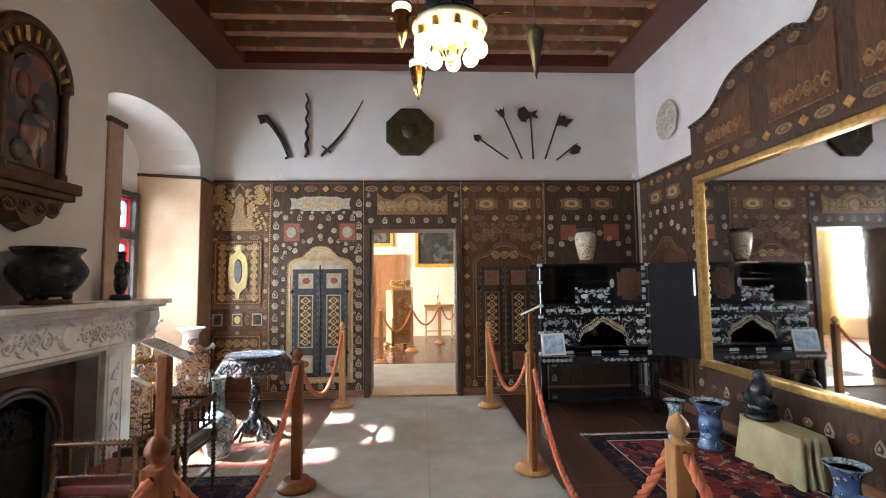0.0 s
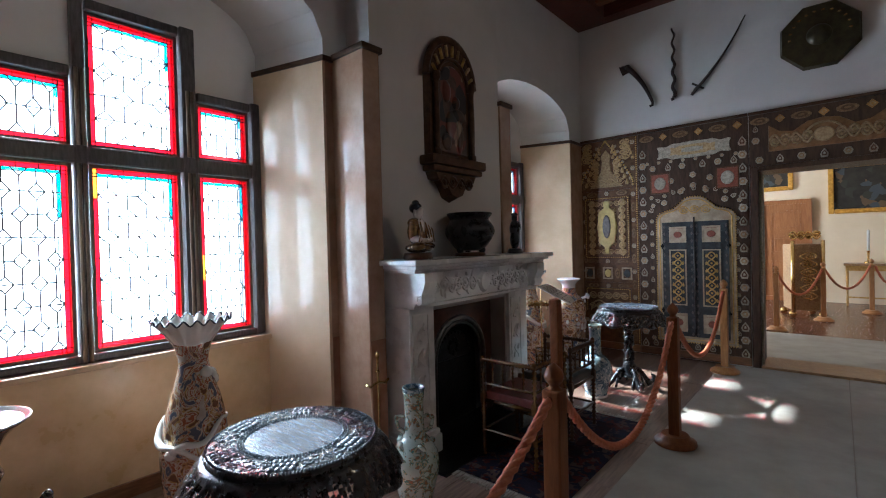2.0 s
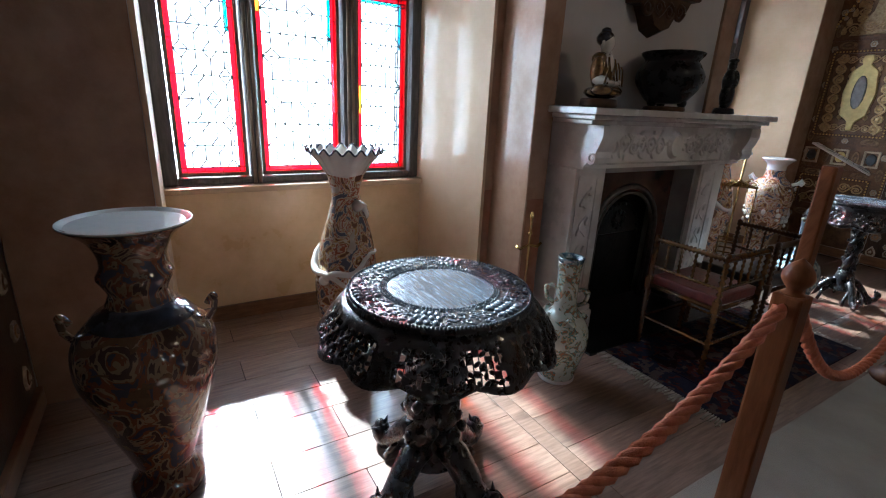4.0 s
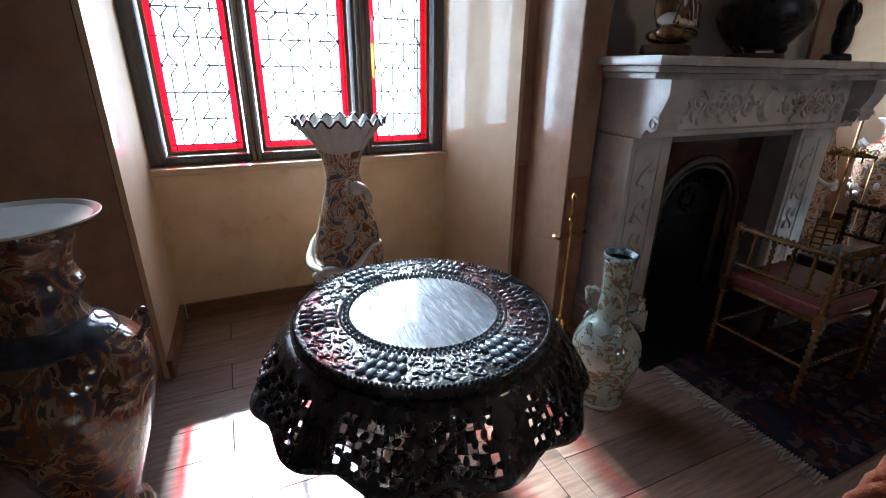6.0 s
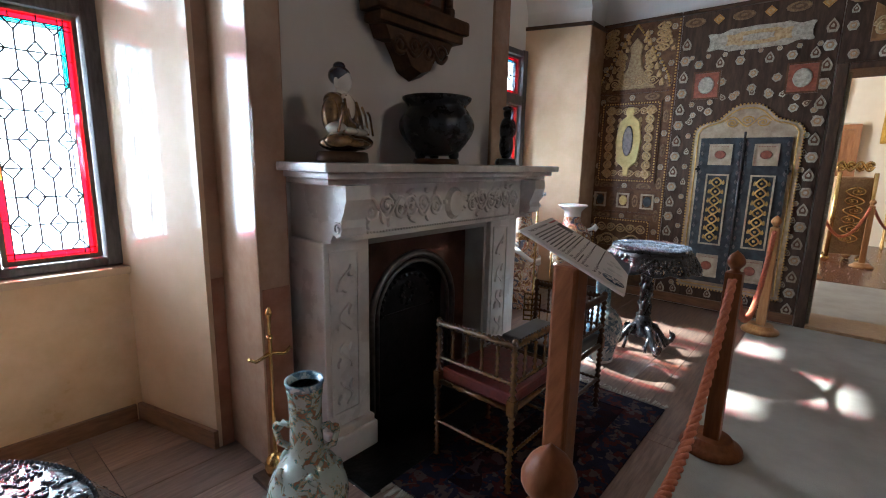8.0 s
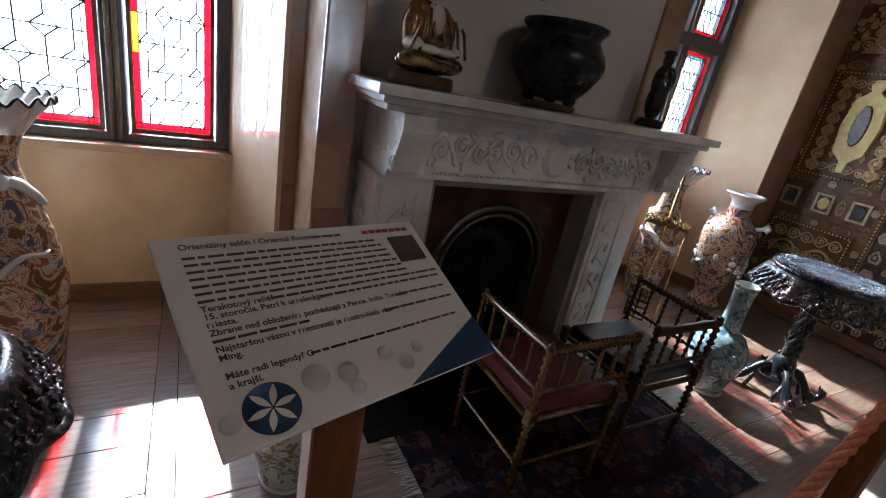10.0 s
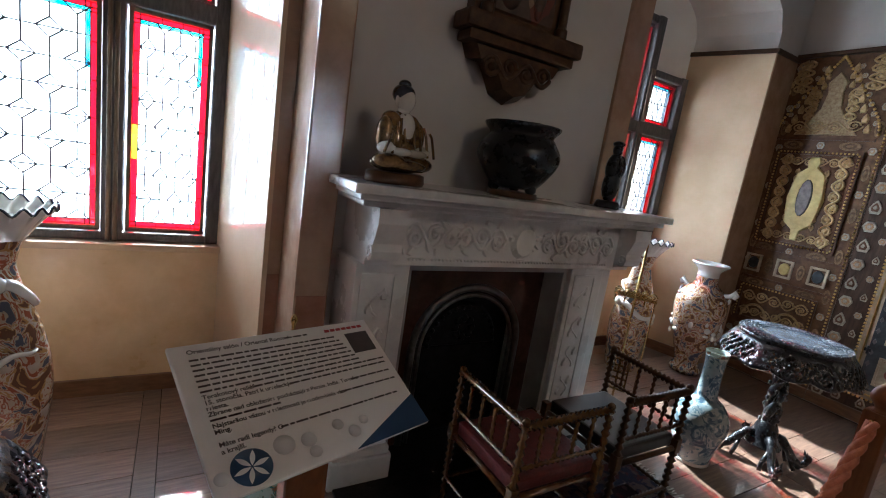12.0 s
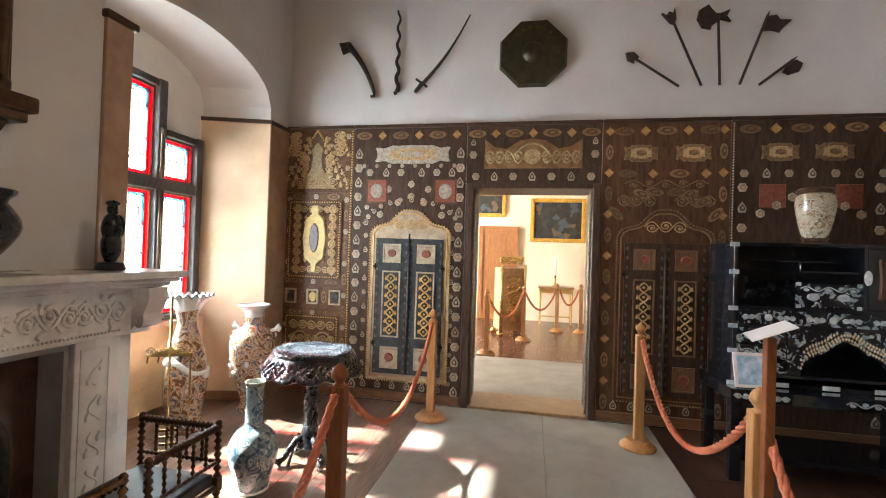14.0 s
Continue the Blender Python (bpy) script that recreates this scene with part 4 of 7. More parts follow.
for x in [-1.66 + 0.13 * i for i in range(8)]:
    put(HEXA, ob, x, 2.30, scale=0.45)
for x in (-1.52, -0.83):
    bm = bmesh.new()
    bars(bm, x - 0.11, x + 0.11, 1.93, 2.17, 0.014, -0.024, -0.01)
    box(bm, x - 0.096, x + 0.096, -0.018, -0.012, 1.944, 2.156, 1)
    slab(bm, [(x + p, 2.05 + q) for p, q in oval(0.13, 0.15)], -0.018, -0.028, 0.008, 2)
    part("red_panel", bm, [PANEL_BROWN, RED_INLAY, IVORY], ob)
cabinet_front(ob, -1.565, -0.76, 0.20, 1.64, 1.87, TAN_FRAME, BLUEBLACK, TAN_FRAME, GOLD)

# over and beside the doorway
ob = panelling("wall_panelling_3", pose(0, YN, 0), -0.63, 0.60, TOP, PANEL_DARK, "dark inlaid wooden panel over the doorway with carved ornament")
bpy.data.objects.remove(ob.children[1])                 # no plinth across the doorway
me = ob.data
me.clear_geometry()
bm = bmesh.new()
box(bm, -0.63, 0.60, -0.012, 0.0, 2.13, TOP - 0.02)
bm.to_mesh(me)
bm.free()
frieze(ob, -0.62, 0.59)
bm = bmesh.new()
slab(bm, [(-0.46, 2.27), (0.43, 2.27), (0.43, 2.54), (0.33, 2.47), (0.22, 2.45), (0.10, 2.53), (-0.02, 2.55), (-0.14, 2.53), (-0.26, 2.45), (-0.37, 2.47), (-0.46, 2.54)], -0.012, -0.026, 0.004)
part("overdoor_panel", bm, PANEL_GOLDEN, ob)
bm = bmesh.new()
scrolls(bm, -0.45, -0.10, 2.28, 2.47, 4, -0.03, 0.013)
scrolls(bm, 0.07, 0.42, 2.28, 2.47, 4, -0.03, 0.013)
slab(bm, [(-0.015 + x, 2.38 + z) for x, z in oval(0.17, 0.15)], -0.026, -0.04, 0.01)
tube(bm, [(-0.015 + 0.15 * math.cos(a), -0.03, 2.36 + 0.14 * math.sin(a)) for a in [math.pi * i / 14 for i in range(15)]], 0.010, 6)
part("carving", bm, IVORY_TAN, ob)
for i in range(7):
    put(LEAF if i % 2 else HEXA, ob, -0.54 + 0.175 * i, 2.195, scale=0.8)
for x in (-0.57, 0.54):
    put(HEXA, ob, x, 2.40, scale=0.8), put(LEAF, ob, x, 2.52, scale=0.6)

# brown section with the second cabinet
ob = panelling("wall_panelling_4", NORTH, 0.605, 1.655, TOP, PANEL_BROWN, "brown wooden panelling with tan inlaid ovals and amber diamonds")
frieze(ob, 0.70, 1.58)
for x in (0.665, 1.60):
    column(ob, x, 0.18, 2.60, (OVAL_V, RHOMB), 0.185, 0.72)
for x in (0.93, 1.36):
    put(CART_S, ob, x, 2.40)
for i in range(4):
    put(OVAL_W if i % 2 == 0 else RHOMB, ob, 0.82 + 0.215 * i, 2.22, scale=0.75)
for s in (1, -1):
    for k in range(4):
        put(OVAL_W, ob, 1.14 + s * (0.09 + 0.105 * k), 2.06 - 0.022 * k * k, turn=-s * (10 + 12 * k), scale=0.72)
bm = bmesh.new()
scrolls(bm, 0.8, 1.48, 2.08, 2.18, 5, -0.018, 0.006)
scrolls(bm, 0.74, 1.06, 1.90, 2.06, 3, -0.018, 0.007)
scrolls(bm, 1.22, 1.54, 1.90, 2.06, 3, -0.018, 0.007)
part("carving", bm, OVAL_TAN, ob)
for x in [0.75 + 0.15 * i for i in range(6)]:
    put(LEAF, ob, x, 0.155, scale=0.75)
PLAIN_TAN = material("plain_tan_wood", (0.22, 0.125, 0.065), (0.14, 0.075, 0.04), 0.4, scale=12, stretch=(4, 4, 1), bump=0.15)
cabinet_front(ob, 0.745, 1.545, 0.20, 1.66, 1.90, PANEL_BROWN, PANEL_DARK, PLAIN_TAN, CARVED_GILT)

# dark section behind the lacquer cabinet, and round the corner
ob = panelling("wall_panelling_5", NORTH, 1.66, 2.90, TOP, PANEL_DARK, "dark inlaid wooden panelling behind the lacquer cabinet")
frieze(ob, 1.70, 2.88)
bm = bmesh.new()
rope_strip(bm, 1.672, 0.12, 1.672, 2.66, -0.02, 0.008, 0.024)
rope_strip(bm, 2.86, 0.12, 2.86, 2.66, -0.02, 0.008, 0.024)
part("beading", bm, IVORY, ob)
for x in (2.03, 2.43):
    put(CART_S, ob, x, 2.40)
for i in range(7):
    put(LEAF if i % 2 else HEXA, ob, 1.76 + 0.17 * i, 2.22, scale=0.75)
for x in (1.75, 2.76):
    column(ob, x, 0.2, 2.1, (LEAF, HEXA), 0.18, 0.85)
for s in (1, -1):
    for k in range(3):
        put(HEXA, ob, 2.26 + s * (0.13 + 0.12 * k), 2.02 - 0.07 * k, turn=s * 30, scale=0.8)
    bm = bmesh.new()
    x = 2.26 + s * 0.28
    slab(bm, [(x - 0.1, 1.93), (x + 0.1, 1.93), (x + 0.1, 2.13), (x - 0.1, 2.13)], -0.012, -0.018, 0.006)
    part("red_panel", bm, RED_INLAY, ob)

ob = panelling("wall_panelling_6", EAST, 0.055, 1.27, TOP, PANEL_DARK, "dark inlaid wooden panelling with a cabinet, beside the mirror")
frieze(ob, 0.08, 1.25)
for x in (0.46, 0.84):
    put(CART_S, ob, x, 2.40)
for i in range(7):
    put(LEAF if i % 2 else HEXA, ob, 0.14 + 0.17 * i, 2.22, scale=0.75)
for x in (0.13, 1.2):
    column(ob, x, 0.2, 2.1, (LEAF, HEXA), 0.175, 0.85)
for s in (1, -1):
    for k in range(3):
        put(HEXA, ob, 0.66 + s * (0.12 + 0.12 * k), 2.05 - 0.06 * k, turn=s * 30, scale=0.8)
cabinet_front(ob, 0.26, 1.06, 0.20, 1.66, 1.90, PANEL_BROWN, PANEL_DARK, PANEL_DARK, PANEL_BROWN)

# under, above and beyond the mirror
MY0, MY1 = 1.30, 4.78                                    # along the wall from the corner
ob = panelling("wall_panelling_7", EAST, 1.275, 4.80, 0.55, PANEL_DARK, "low dark inlaid panelling under the mirror")
for i in range(19):
    put(LEAF if i % 2 else OVAL_S, ob, 1.40 + 0.18 * i, 0.36, scale=0.95)
ob = panelling("wall_panelling_8", EAST, 4.805, 6.24, TOP, PANEL_DARK, "dark inlaid wooden panelling beyond the mirror")
frieze(ob, 4.82, 6.2)
for x in (4.9, 5.5, 6.1):
    column(ob, x, 0.2, 2.4, (LEAF, HEXA), 0.2, 0.9)

SOUTH = pose(0, YS, 0, 0, 0, 180)
for k, (a, b) in enumerate(((0.52, 2.48), (-2.92, -0.77))):
    ob = panelling(f"wall_panelling_{9 + k}", SOUTH, a, b, TOP, PANEL_DARK, "dark inlaid wooden panelling beside the entrance")
    frieze(ob, a + 0.02, b - 0.02)
    for x in (a + 0.1, (a + b) / 2, b - 0.1):
        column(ob, x, 0.2, 2.4, (LEAF, HEXA), 0.2, 0.9)

# ---- mirror with its crest ----
mir = thing("wall_mirror", "large gilt-framed wall mirror under a carved inlaid wooden crest", "mirror", EAST)
bm = bmesh.new()
box(bm, MY0 + 0.04, MY1 - 0.04, -0.03, -0.014, 0.63, 2.38)
part("mirror_glass", bm, MIRROR, mir)
for q in ((MY0, MY0 + 0.07, 0.56, 2.45), (MY1 - 0.07, MY1, 0.56, 2.45), (MY0 + 0.07, MY1 - 0.07, 0.56, 0.63), (MY0 + 0.07, MY1 - 0.07, 2.38, 2.45)):
    bm = bmesh.new()
    bevelled(bm, q[0], q[1], -0.075, -0.003, q[2], q[3], 0.015)
    part("frame_bar", bm, GOLD, mir)
crest_line = []
half = (MY1 - MY0) / 2
for i in range(61):
    u = abs(1 - i / 30)
    z = 2.98 + 0.10 * (1 - u) + 0.26 * (1 / (1 + math.exp((u - 0.72) * 22))) - 0.10 * math.exp(-((u - 0.16) / 0.06) ** 2) + 0.10 * math.exp(-(u / 0.10) ** 2)
    crest_line.append((MY0 + 2 * half * i / 60 - 0.03 + 0.06 * i / 60, z))
bm = bmesh.new()
slab(bm, [(MY0 - 0.03, 2.46), (MY1 + 0.03, 2.46)] + crest_line[::-1], -0.003, -0.05, 0.0)
crest = part("crest", bm, PANEL_DARK, mir, "carved brown wooden crest with tan inlays")
bm = bmesh.new()
for a, b in zip(crest_line, crest_line[1:]):
    tube(bm, [(a[0], -0.055, a[1]), (b[0], -0.055, b[1])], 0.022, 6)
part("crest_moulding", bm, TRIM, crest)
for i in range(19):
    put(OVAL_W if i % 2 == 0 else RHOMB, crest, MY0 + 0.1 + 0.18 * i, 2.56, -0.05, scale=0.8)
n = len(crest_line)
for i in range(3, n - 3, 4):
    put(OVAL_S, crest, crest_line[i][0], crest_line[i][1] - 0.085, -0.05, scale=1.15)
bm = bmesh.new()
for a, b in ((0.06, 0.24), (0.30, 0.48), (0.52, 0.70), (0.76, 0.94)):
    pts = [(MY0 + 2 * half * a, 2.66), (MY0 + 2 * half * b, 2.66)]
    for k in range(8, -1, -1):
        f = a + (b - a) * k / 8
        z = crest_line[int(f * 60)][1] - 0.17
        pts.append((MY0 + 2 * half * f, max(2.70, z)))
    slab(bm, pts, -0.05, -0.066, 0.012)
part("crest_panel", bm, PANEL_BROWN, crest)
bm = bmesh.new()
for a, b in ((0.06, 0.24), (0.30, 0.48), (0.52, 0.70), (0.76, 0.94)):
    scrolls(bm, MY0 + 2 * half * a + 0.04, MY0 + 2 * half * b - 0.04, 2.68, 2.86, 7, -0.07, 0.010)
    rope_strip(bm, MY0 + 2 * half * a, 2.655, MY0 + 2 * half * b, 2.655, -0.06, 0.012, 0.03)
part("crest_carving", bm, PANEL_GOLDEN, crest)

# ---- doorway and the next room ----
bm = bmesh.new()
for a, b in ((DOOR[0] - 0.075, DOOR[0]), (DOOR[1], DOOR[1] + 0.07)):
    bevelled(bm, a, b, YN - 0.045, YN + 0.44, 0, DOOR[2] + 0.05, 0.01)
bevelled(bm, DOOR[0], DOOR[1], YN - 0.045, YN + 0.44, DOOR[2], DOOR[2] + 0.05, 0.01)
setting("door_frame_1", bm, PANEL_DARK, "dark wooden door frame of the open doorway", "door frame")
bm = bmesh.new()
bevelled(bm, DOOR[0], DOOR[1], YN - 0.04, YN + 0.46, -0.01, 0.035, 0.01)
setting("door_threshold_1", bm, PANEL_TAN, "worn brown wooden threshold in the doorway", "threshold")
bm = bmesh.new()
for x in (DOOR[0] + 0.012, DOOR[1] - 0.012):
    tube(bm, [(x, YN + 0.03, 0.04), (x, YN + 0.03, 2.07)], 0.012, 8)
setting("trim", bm, IVORY, "pale bead on the door frame", "trim")

AX0, AX1, AY1 = -4.5, 4.0, 12.4
bm = bmesh.new()
box(bm, AX0, AX1, AY1, AY1 + 0.3, 0, 3.6)
box(bm, AX1, AX1 + 0.3, YN + 0.42, AY1 + 0.3, 0, 3.6)
for q in ((YN + 0.42, 9.3, 0, 3.6), (11.1, AY1, 0, 3.6), (9.3, 11.1, 0, 0.5), (9.3, 11.1, 2.8, 3.6)):
    box(bm, AX0 - 0.3, AX0, q[0], q[1], q[2], q[3])
box(bm, AX0 - 0.3, XW - 0.3, YN + 0.12, YN + 0.42, 0, 3.6)
box(bm, XR + 0.3, AX1 + 0.3, YN + 0.12, YN + 0.42, 0, 3.6)
ADJ = material("cream_plaster", (0.80, 0.68, 0.49), (0.74, 0.61, 0.42), 0.85, scale=1.5)
setting("wall_next_room", bm, ADJ, "cream plastered walls of the next room", "wall")
bm = bmesh.new()
box(bm, AX0 - 0.3, AX1 + 0.3, YN + 0.1, AY1 + 0.3, 3.6, 3.8)
setting("ceiling_next_room", bm, PLASTER, "plain white ceiling of the next room", "ceiling")
bm = bmesh.new()
box(bm, AX0, AX1, YN + 0.46, AY1, -0.05, 0.0)
NEXT_FLOOR = material("dark_red_brown_floor", (0.15, 0.065, 0.04), (0.095, 0.04, 0.025), 0.25, scale=5, stretch=(6, 0.6, 1), bump=0.05)
setting("floor_next_room", bm, NEXT_FLOOR, "dark polished wooden floor of the next room", "floor")
bm = bmesh.new()
bevelled(bm, -0.75, 0.85, YN + 0.50, 8.25, 0.0, 0.012, 0.004)
tagged(new("carpet_runner", mesh("carpet_runner", bm, CARPET)), "beige carpet runner continuing in the next room", "carpet")
bm = bmesh.new()
for a, b in ((9.28, 9.36), (10.16, 10.24), (11.04, 11.12)):
    box(bm, AX0 - 0.2, AX0 - 0.1, a, b, 0.5, 2.8)
box(bm, AX0 - 0.2, AX0 - 0.1, 9.36, 11.04, 1.7, 1.78)
setting("window_3", bm, PLASTER, "white window of the next room", "window")
for yy in (9.2, 11.2):
    bm = bmesh.new()
    n = 40
    rows = [[bm.verts.new((AX0 + 0.14 + 0.04 * math.sin(i * 1.1), yy - 0.28 + 0.56 * i / n, z)) for i in range(n + 1)] for z in (0.03, 3.0)]
    for i in range(n):
        bm.faces.new((rows[0][i], rows[0][i + 1], rows[1][i + 1], rows[1][i])).smooth = True
    bmesh.ops.solidify(bm, geom=bm.faces[:], thickness=0.006)
    tagged(new("curtain", mesh("curtain", bm, CURTAIN)), "long cream curtain beside the window", "curtain", "curtains")


def painting(x0, x1, z0, z1, label):
    t = thing("painting", label, "painting", pose(0, AY1, 0))
    bm = bmesh.new()
    box(bm, x0 + 0.05, x1 - 0.05, -0.02, -0.004, z0 + 0.05, z1 - 0.05)
    part("canvas", bm, CANVAS, t)
    for q in ((x0, x0 + 0.09, z0, z1), (x1 - 0.09, x1, z0, z1), (x0 + 0.09, x1 - 0.09, z0, z0 + 0.09), (x0 + 0.09, x1 - 0.09, z1 - 0.09, z1)):
        bm = bmesh.new()
        bevelled(bm, q[0], q[1], -0.06, -0.003, q[2], q[3], 0.02)
        part("frame_bar", bm, GILT_FRAME, t)


painting(-0.08, 1.14, 1.80, 2.80, "dark landscape painting in a gilt frame on the wall")
painting(-1.60, -0.64, 2.35, 2.95, "small dark painting in a gilt frame above the door")
door = tagged(new("door_2"), "warm brown panelled wooden door in the next room", "door", kind="structure")
door.matrix_world = pose(0, AY1, 0)
bm = bmesh.new()
bars(bm, -1.24, -0.34, 0.0, 2.14, 0.09, -0.08, -0.003)
part("door_frame", bm, DOOR_WOOD, door)
bm = bmesh.new()
bevelled(bm, -1.15, -0.43, -0.05, -0.004, 0.02, 2.05, 0.004)
lf = part("door_leaf", bm, DOOR_WOOD, door)
for z0, z1 in ((0.2, 0.85), (0.98, 1.4), (1.5, 1.95)):
    bm = bmesh.new()
    bars(bm, -1.05, -0.53, z0, z1, 0.03, -0.065, -0.049)
    bevelled(bm, -0.98, -0.60, -0.06, -0.049, z0 + 0.07, z1 - 0.07, 0.008)
    part("panel", bm, DOOR_WOOD, lf)


def side_table(m):
    t = thing("console_table", "slender gilt console table against the wall", "table", m)
    bm = bmesh.new()
    bevelled(bm, -0.38, 0.38, -0.19, 0.19, 0.78, 0.82, 0.008)
    part("tabletop", bm, PANEL_TAN, t)
    bm = bmesh.new()
    for q in ((-0.35, 0.35, -0.17, -0.15), (-0.35, 0.35, 0.15, 0.17)):
        box(bm, *q, 0.68, 0.78)
    part("apron", bm, GOLD, t)
    for x in (-0.33, 0.33):
        for y in (-0.15, 0.15):
            bm = bmesh.new()
            lathe(bm, smooth_profile([(0.012, 0), (0.02, 0.06), (0.014, 0.2), (0.024, 0.62), (0.018, 0.68)], 3), 10, (x, y, 0))
            part("leg", bm, GOLD, t)
    bm = bmesh.new()
    box(bm, -0.32, 0.32, -0.01, 0.01, 0.14, 0.17)
    part("stretcher", bm, GOLD, t)


side_table(pose(0.52, 12.1, 0))
t = thing("candlestick", "tall pale candlestick standing on the console table", "candlestick", pose(0.5, 12.1, 0.82))
bm = bmesh.new()
lathe(bm, smooth_profile([(0.07, 0), (0.06, 0.03), (0.018, 0.06), (0.02, 0.2), (0.03, 0.24)], 4), 14)
part("stem", bm, BRASS, t)
bm = bmesh.new()
lathe(bm, [(0.022, 0.24), (0.022, 0.62), (0.004, 0.64)], 10)
part("candle", bm, CERAMIC, t, "white candle")

t = thing("gilt_cabinet", "old gilt wooden cabinet with scroll feet and a crest", "cabinet", pose(-0.40, 10.2, 0, 0, 0, 20))
bm = bmesh.new()
bevelled(bm, -0.22, 0.20, -0.22, 0.25, 0.12, 1.24, 0.02)
body = part("body", bm, PANEL_TAN, t)
for x in (-0.22, 0.2):
    bm = bmesh.new()
    tube(bm, [(x, -0.26, 0.1), (x, -0.26, 1.30)], 0.028, 10)
    part("corner_column", bm, BRASS, t)
    for y in (-0.22, 0.22):
        bm = bmesh.new()
        ball(bm, (x, y, 0.06), 0.06, 10, 8)
        part("foot", bm, BRASS, t)
bm = bmesh.new()
scrolls(bm, -0.22, 0.22, 1.28, 1.50, 4, -0.1, 0.018)
scrolls(bm, -0.2, 0.2, 0.3, 1.1, 6, -0.26, 0.012)
part("carving", bm, BRASS, t)

# ---- fireplace ----
fp = tagged(new("fireplace"), "white marble fireplace with carved frieze, brackets and black iron insert", "fireplace")
fp.matrix_world = pose(0, 0, 0)
bm = bmesh.new()
for q in ((XB, -1.84, 2.13, 3.88, 1.275, 1.31), (XB, -1.87, 2.16, 3.85, 1.25, 1.275), (XB, -1.905, 2.185, 3.825, 1.225, 1.25)):
    bevelled(bm, *q, 0.008)
    part("shelf" if q[5] > 1.3 else "shelf_moulding", bm, MARBLE, fp)
    bm = bmesh.new()
bm.free()
bm = bmesh.new()
bevelled(bm, XB + 0.003, -1.975, 2.24, 3.77, 0.99, 1.225, 0.004)
frz = part("frieze", bm, MARBLE, fp, "marble frieze carved with foliage")
bm = bmesh.new()
FR = Matrix.Translation((-1.975, 0, 0)) @ Matrix.Rotation(radians(90), 4, "Z")
tmp = bmesh.new()
for a, b in ((2.40, 2.66), (2.64, 2.90), (3.11, 3.37), (3.35, 3.61)):
    scrolls(tmp, a, b, 1.035, 1.20, 3, -0.006, 0.008)
slab(tmp, [(3.005 + x, 1.115 + z) for x, z in oval(0.15, 0.17)], 0.0, -0.022, 0.02)
rope_strip(tmp, 2.42, 1.018, 3.59, 1.018, -0.004, 0.007, 0.018)
for k in range(40):
    r = random.Random(k)
    a = r.uniform(2.42, 3.58)
    z = r.uniform(1.04, 1.19)
    slab(tmp, [(a + p * math.cos(k) - q * math.sin(k), z + p * math.sin(k) + q * math.cos(k)) for p, q in leaf(0.03, 0.055)], 0.0, -0.012, 0.006)
merge(bm, tmp, 0, FR)
part("carved_foliage", bm, MARBLE, frz)
for a, b in ((2.22, 2.455), (3.385, 3.62)):
    bm = bmesh.new()
    bevelled(bm, XB + 0.003, -2.0, a, b, 0.12, 0.99, 0.006)
    bevelled(bm, XB + 0.003, -1.965, a - 0.025, b + 0.02, 0.0, 0.13, 0.01)
    bevelled(bm, XB + 0.003, -1.975, a - 0.012, b + 0.008, 0.13, 0.165, 0.008)
    leg = part("jamb", bm, MARBLE, fp)
    bm = bmesh.new()
    tmp = bmesh.new()
    bars(tmp, a + 0.025, b - 0.055, 0.22, 0.95, 0.012, 0.004, -0.006)
    m_ = (a + b) / 2 - 0.015
    for k in range(4):
        z = 0.32 + 0.17 * k
        tube(tmp, [(m_ + 0.03 * math.sin(i * 0.5 + k), -0.004, z - 0.06 + 0.012 * i) for i in range(11)], 0.005, 5)
        for s in (1, -1):
            slab(tmp, [(m_ + s * 0.03 + p, z + 0.03 * s + q) for p, q in leaf(0.035, 0.05)], 0.0, -0.010, 0.006)
    merge(bm, tmp, 0, Matrix.Translation((-2.0, 0, 0)) @ Matrix.Rotation(radians(90), 4, "Z"))
    part("jamb_carving", bm, MARBLE, leg)
for a, b in ((2.24, 2.36), (3.65, 3.77)):                 # scroll brackets
    bm = bmesh.new()
    prof = [(-1.98, 1.225), (-1.875, 1.225), (-1.872, 1.17), (-1.89, 1.12), (-1.905, 1.09), (-1.90, 1.06), (-1.91, 1.03), (-1.935, 1.02), (-1.955, 1.03), (-1.98, 1.0)]
    f0 = [bm.verts.new((x, a, z)) for x, z in prof]
    f1 = [bm.verts.new((x, b, z)) for x, z in prof]
    bm.faces.new(f0), bm.faces.new(f1[::-1])
    for i in range(len(prof)):
        j = (i + 1) % len(prof)
        bm.faces.new((f0[i], f1[i], f1[j], f0[j]))
    for yy in (a - 0.004, b + 0.004):
        tube(bm, [(-1.925 + 0.03 * (1 - k / 16) * math.cos(k * 0.6), yy, 1.055 + 0.03 * (1 - k / 16) * math.sin(k * 0.6)) for k in range(14)], 0.005, 5)
    part("bracket", bm, MARBLE, fp)
bm = bmesh.new()                                          # plain right-hand return and inner cheeks
bevelled(bm, XB + 0.003, -2.02, 3.62, 3.70, 0.0, 0.99, 0.006)
part("side_panel", bm, MARBLE, fp)
bm = bmesh.new()
bm.free()
for q in ((2.457, 2.48, 0.0, 0.985), (3.36, 3.383, 0.0, 0.985), (2.48, 3.36, 0.955, 0.985)):
    bm = bmesh.new()
    box(bm, -2.25, -2.03, *q)
    part("cheek", bm, GREY_MARBLE, fp, "grey stone lining of the opening")
bm = bmesh.new()                                          # iron insert with an arched mouth
outer = [(2.48, 0.0), (2.62, 0.0)] + [(2.92 - 0.30 * math.cos(a), 0.52 + 0.29 * math.sin(a)) for a in [math.pi * i / 20 for i in range(21)]] + [(3.22, 0.0), (3.36, 0.0), (3.36, 0.955), (2.48, 0.955)]
tmp = bmesh.new()
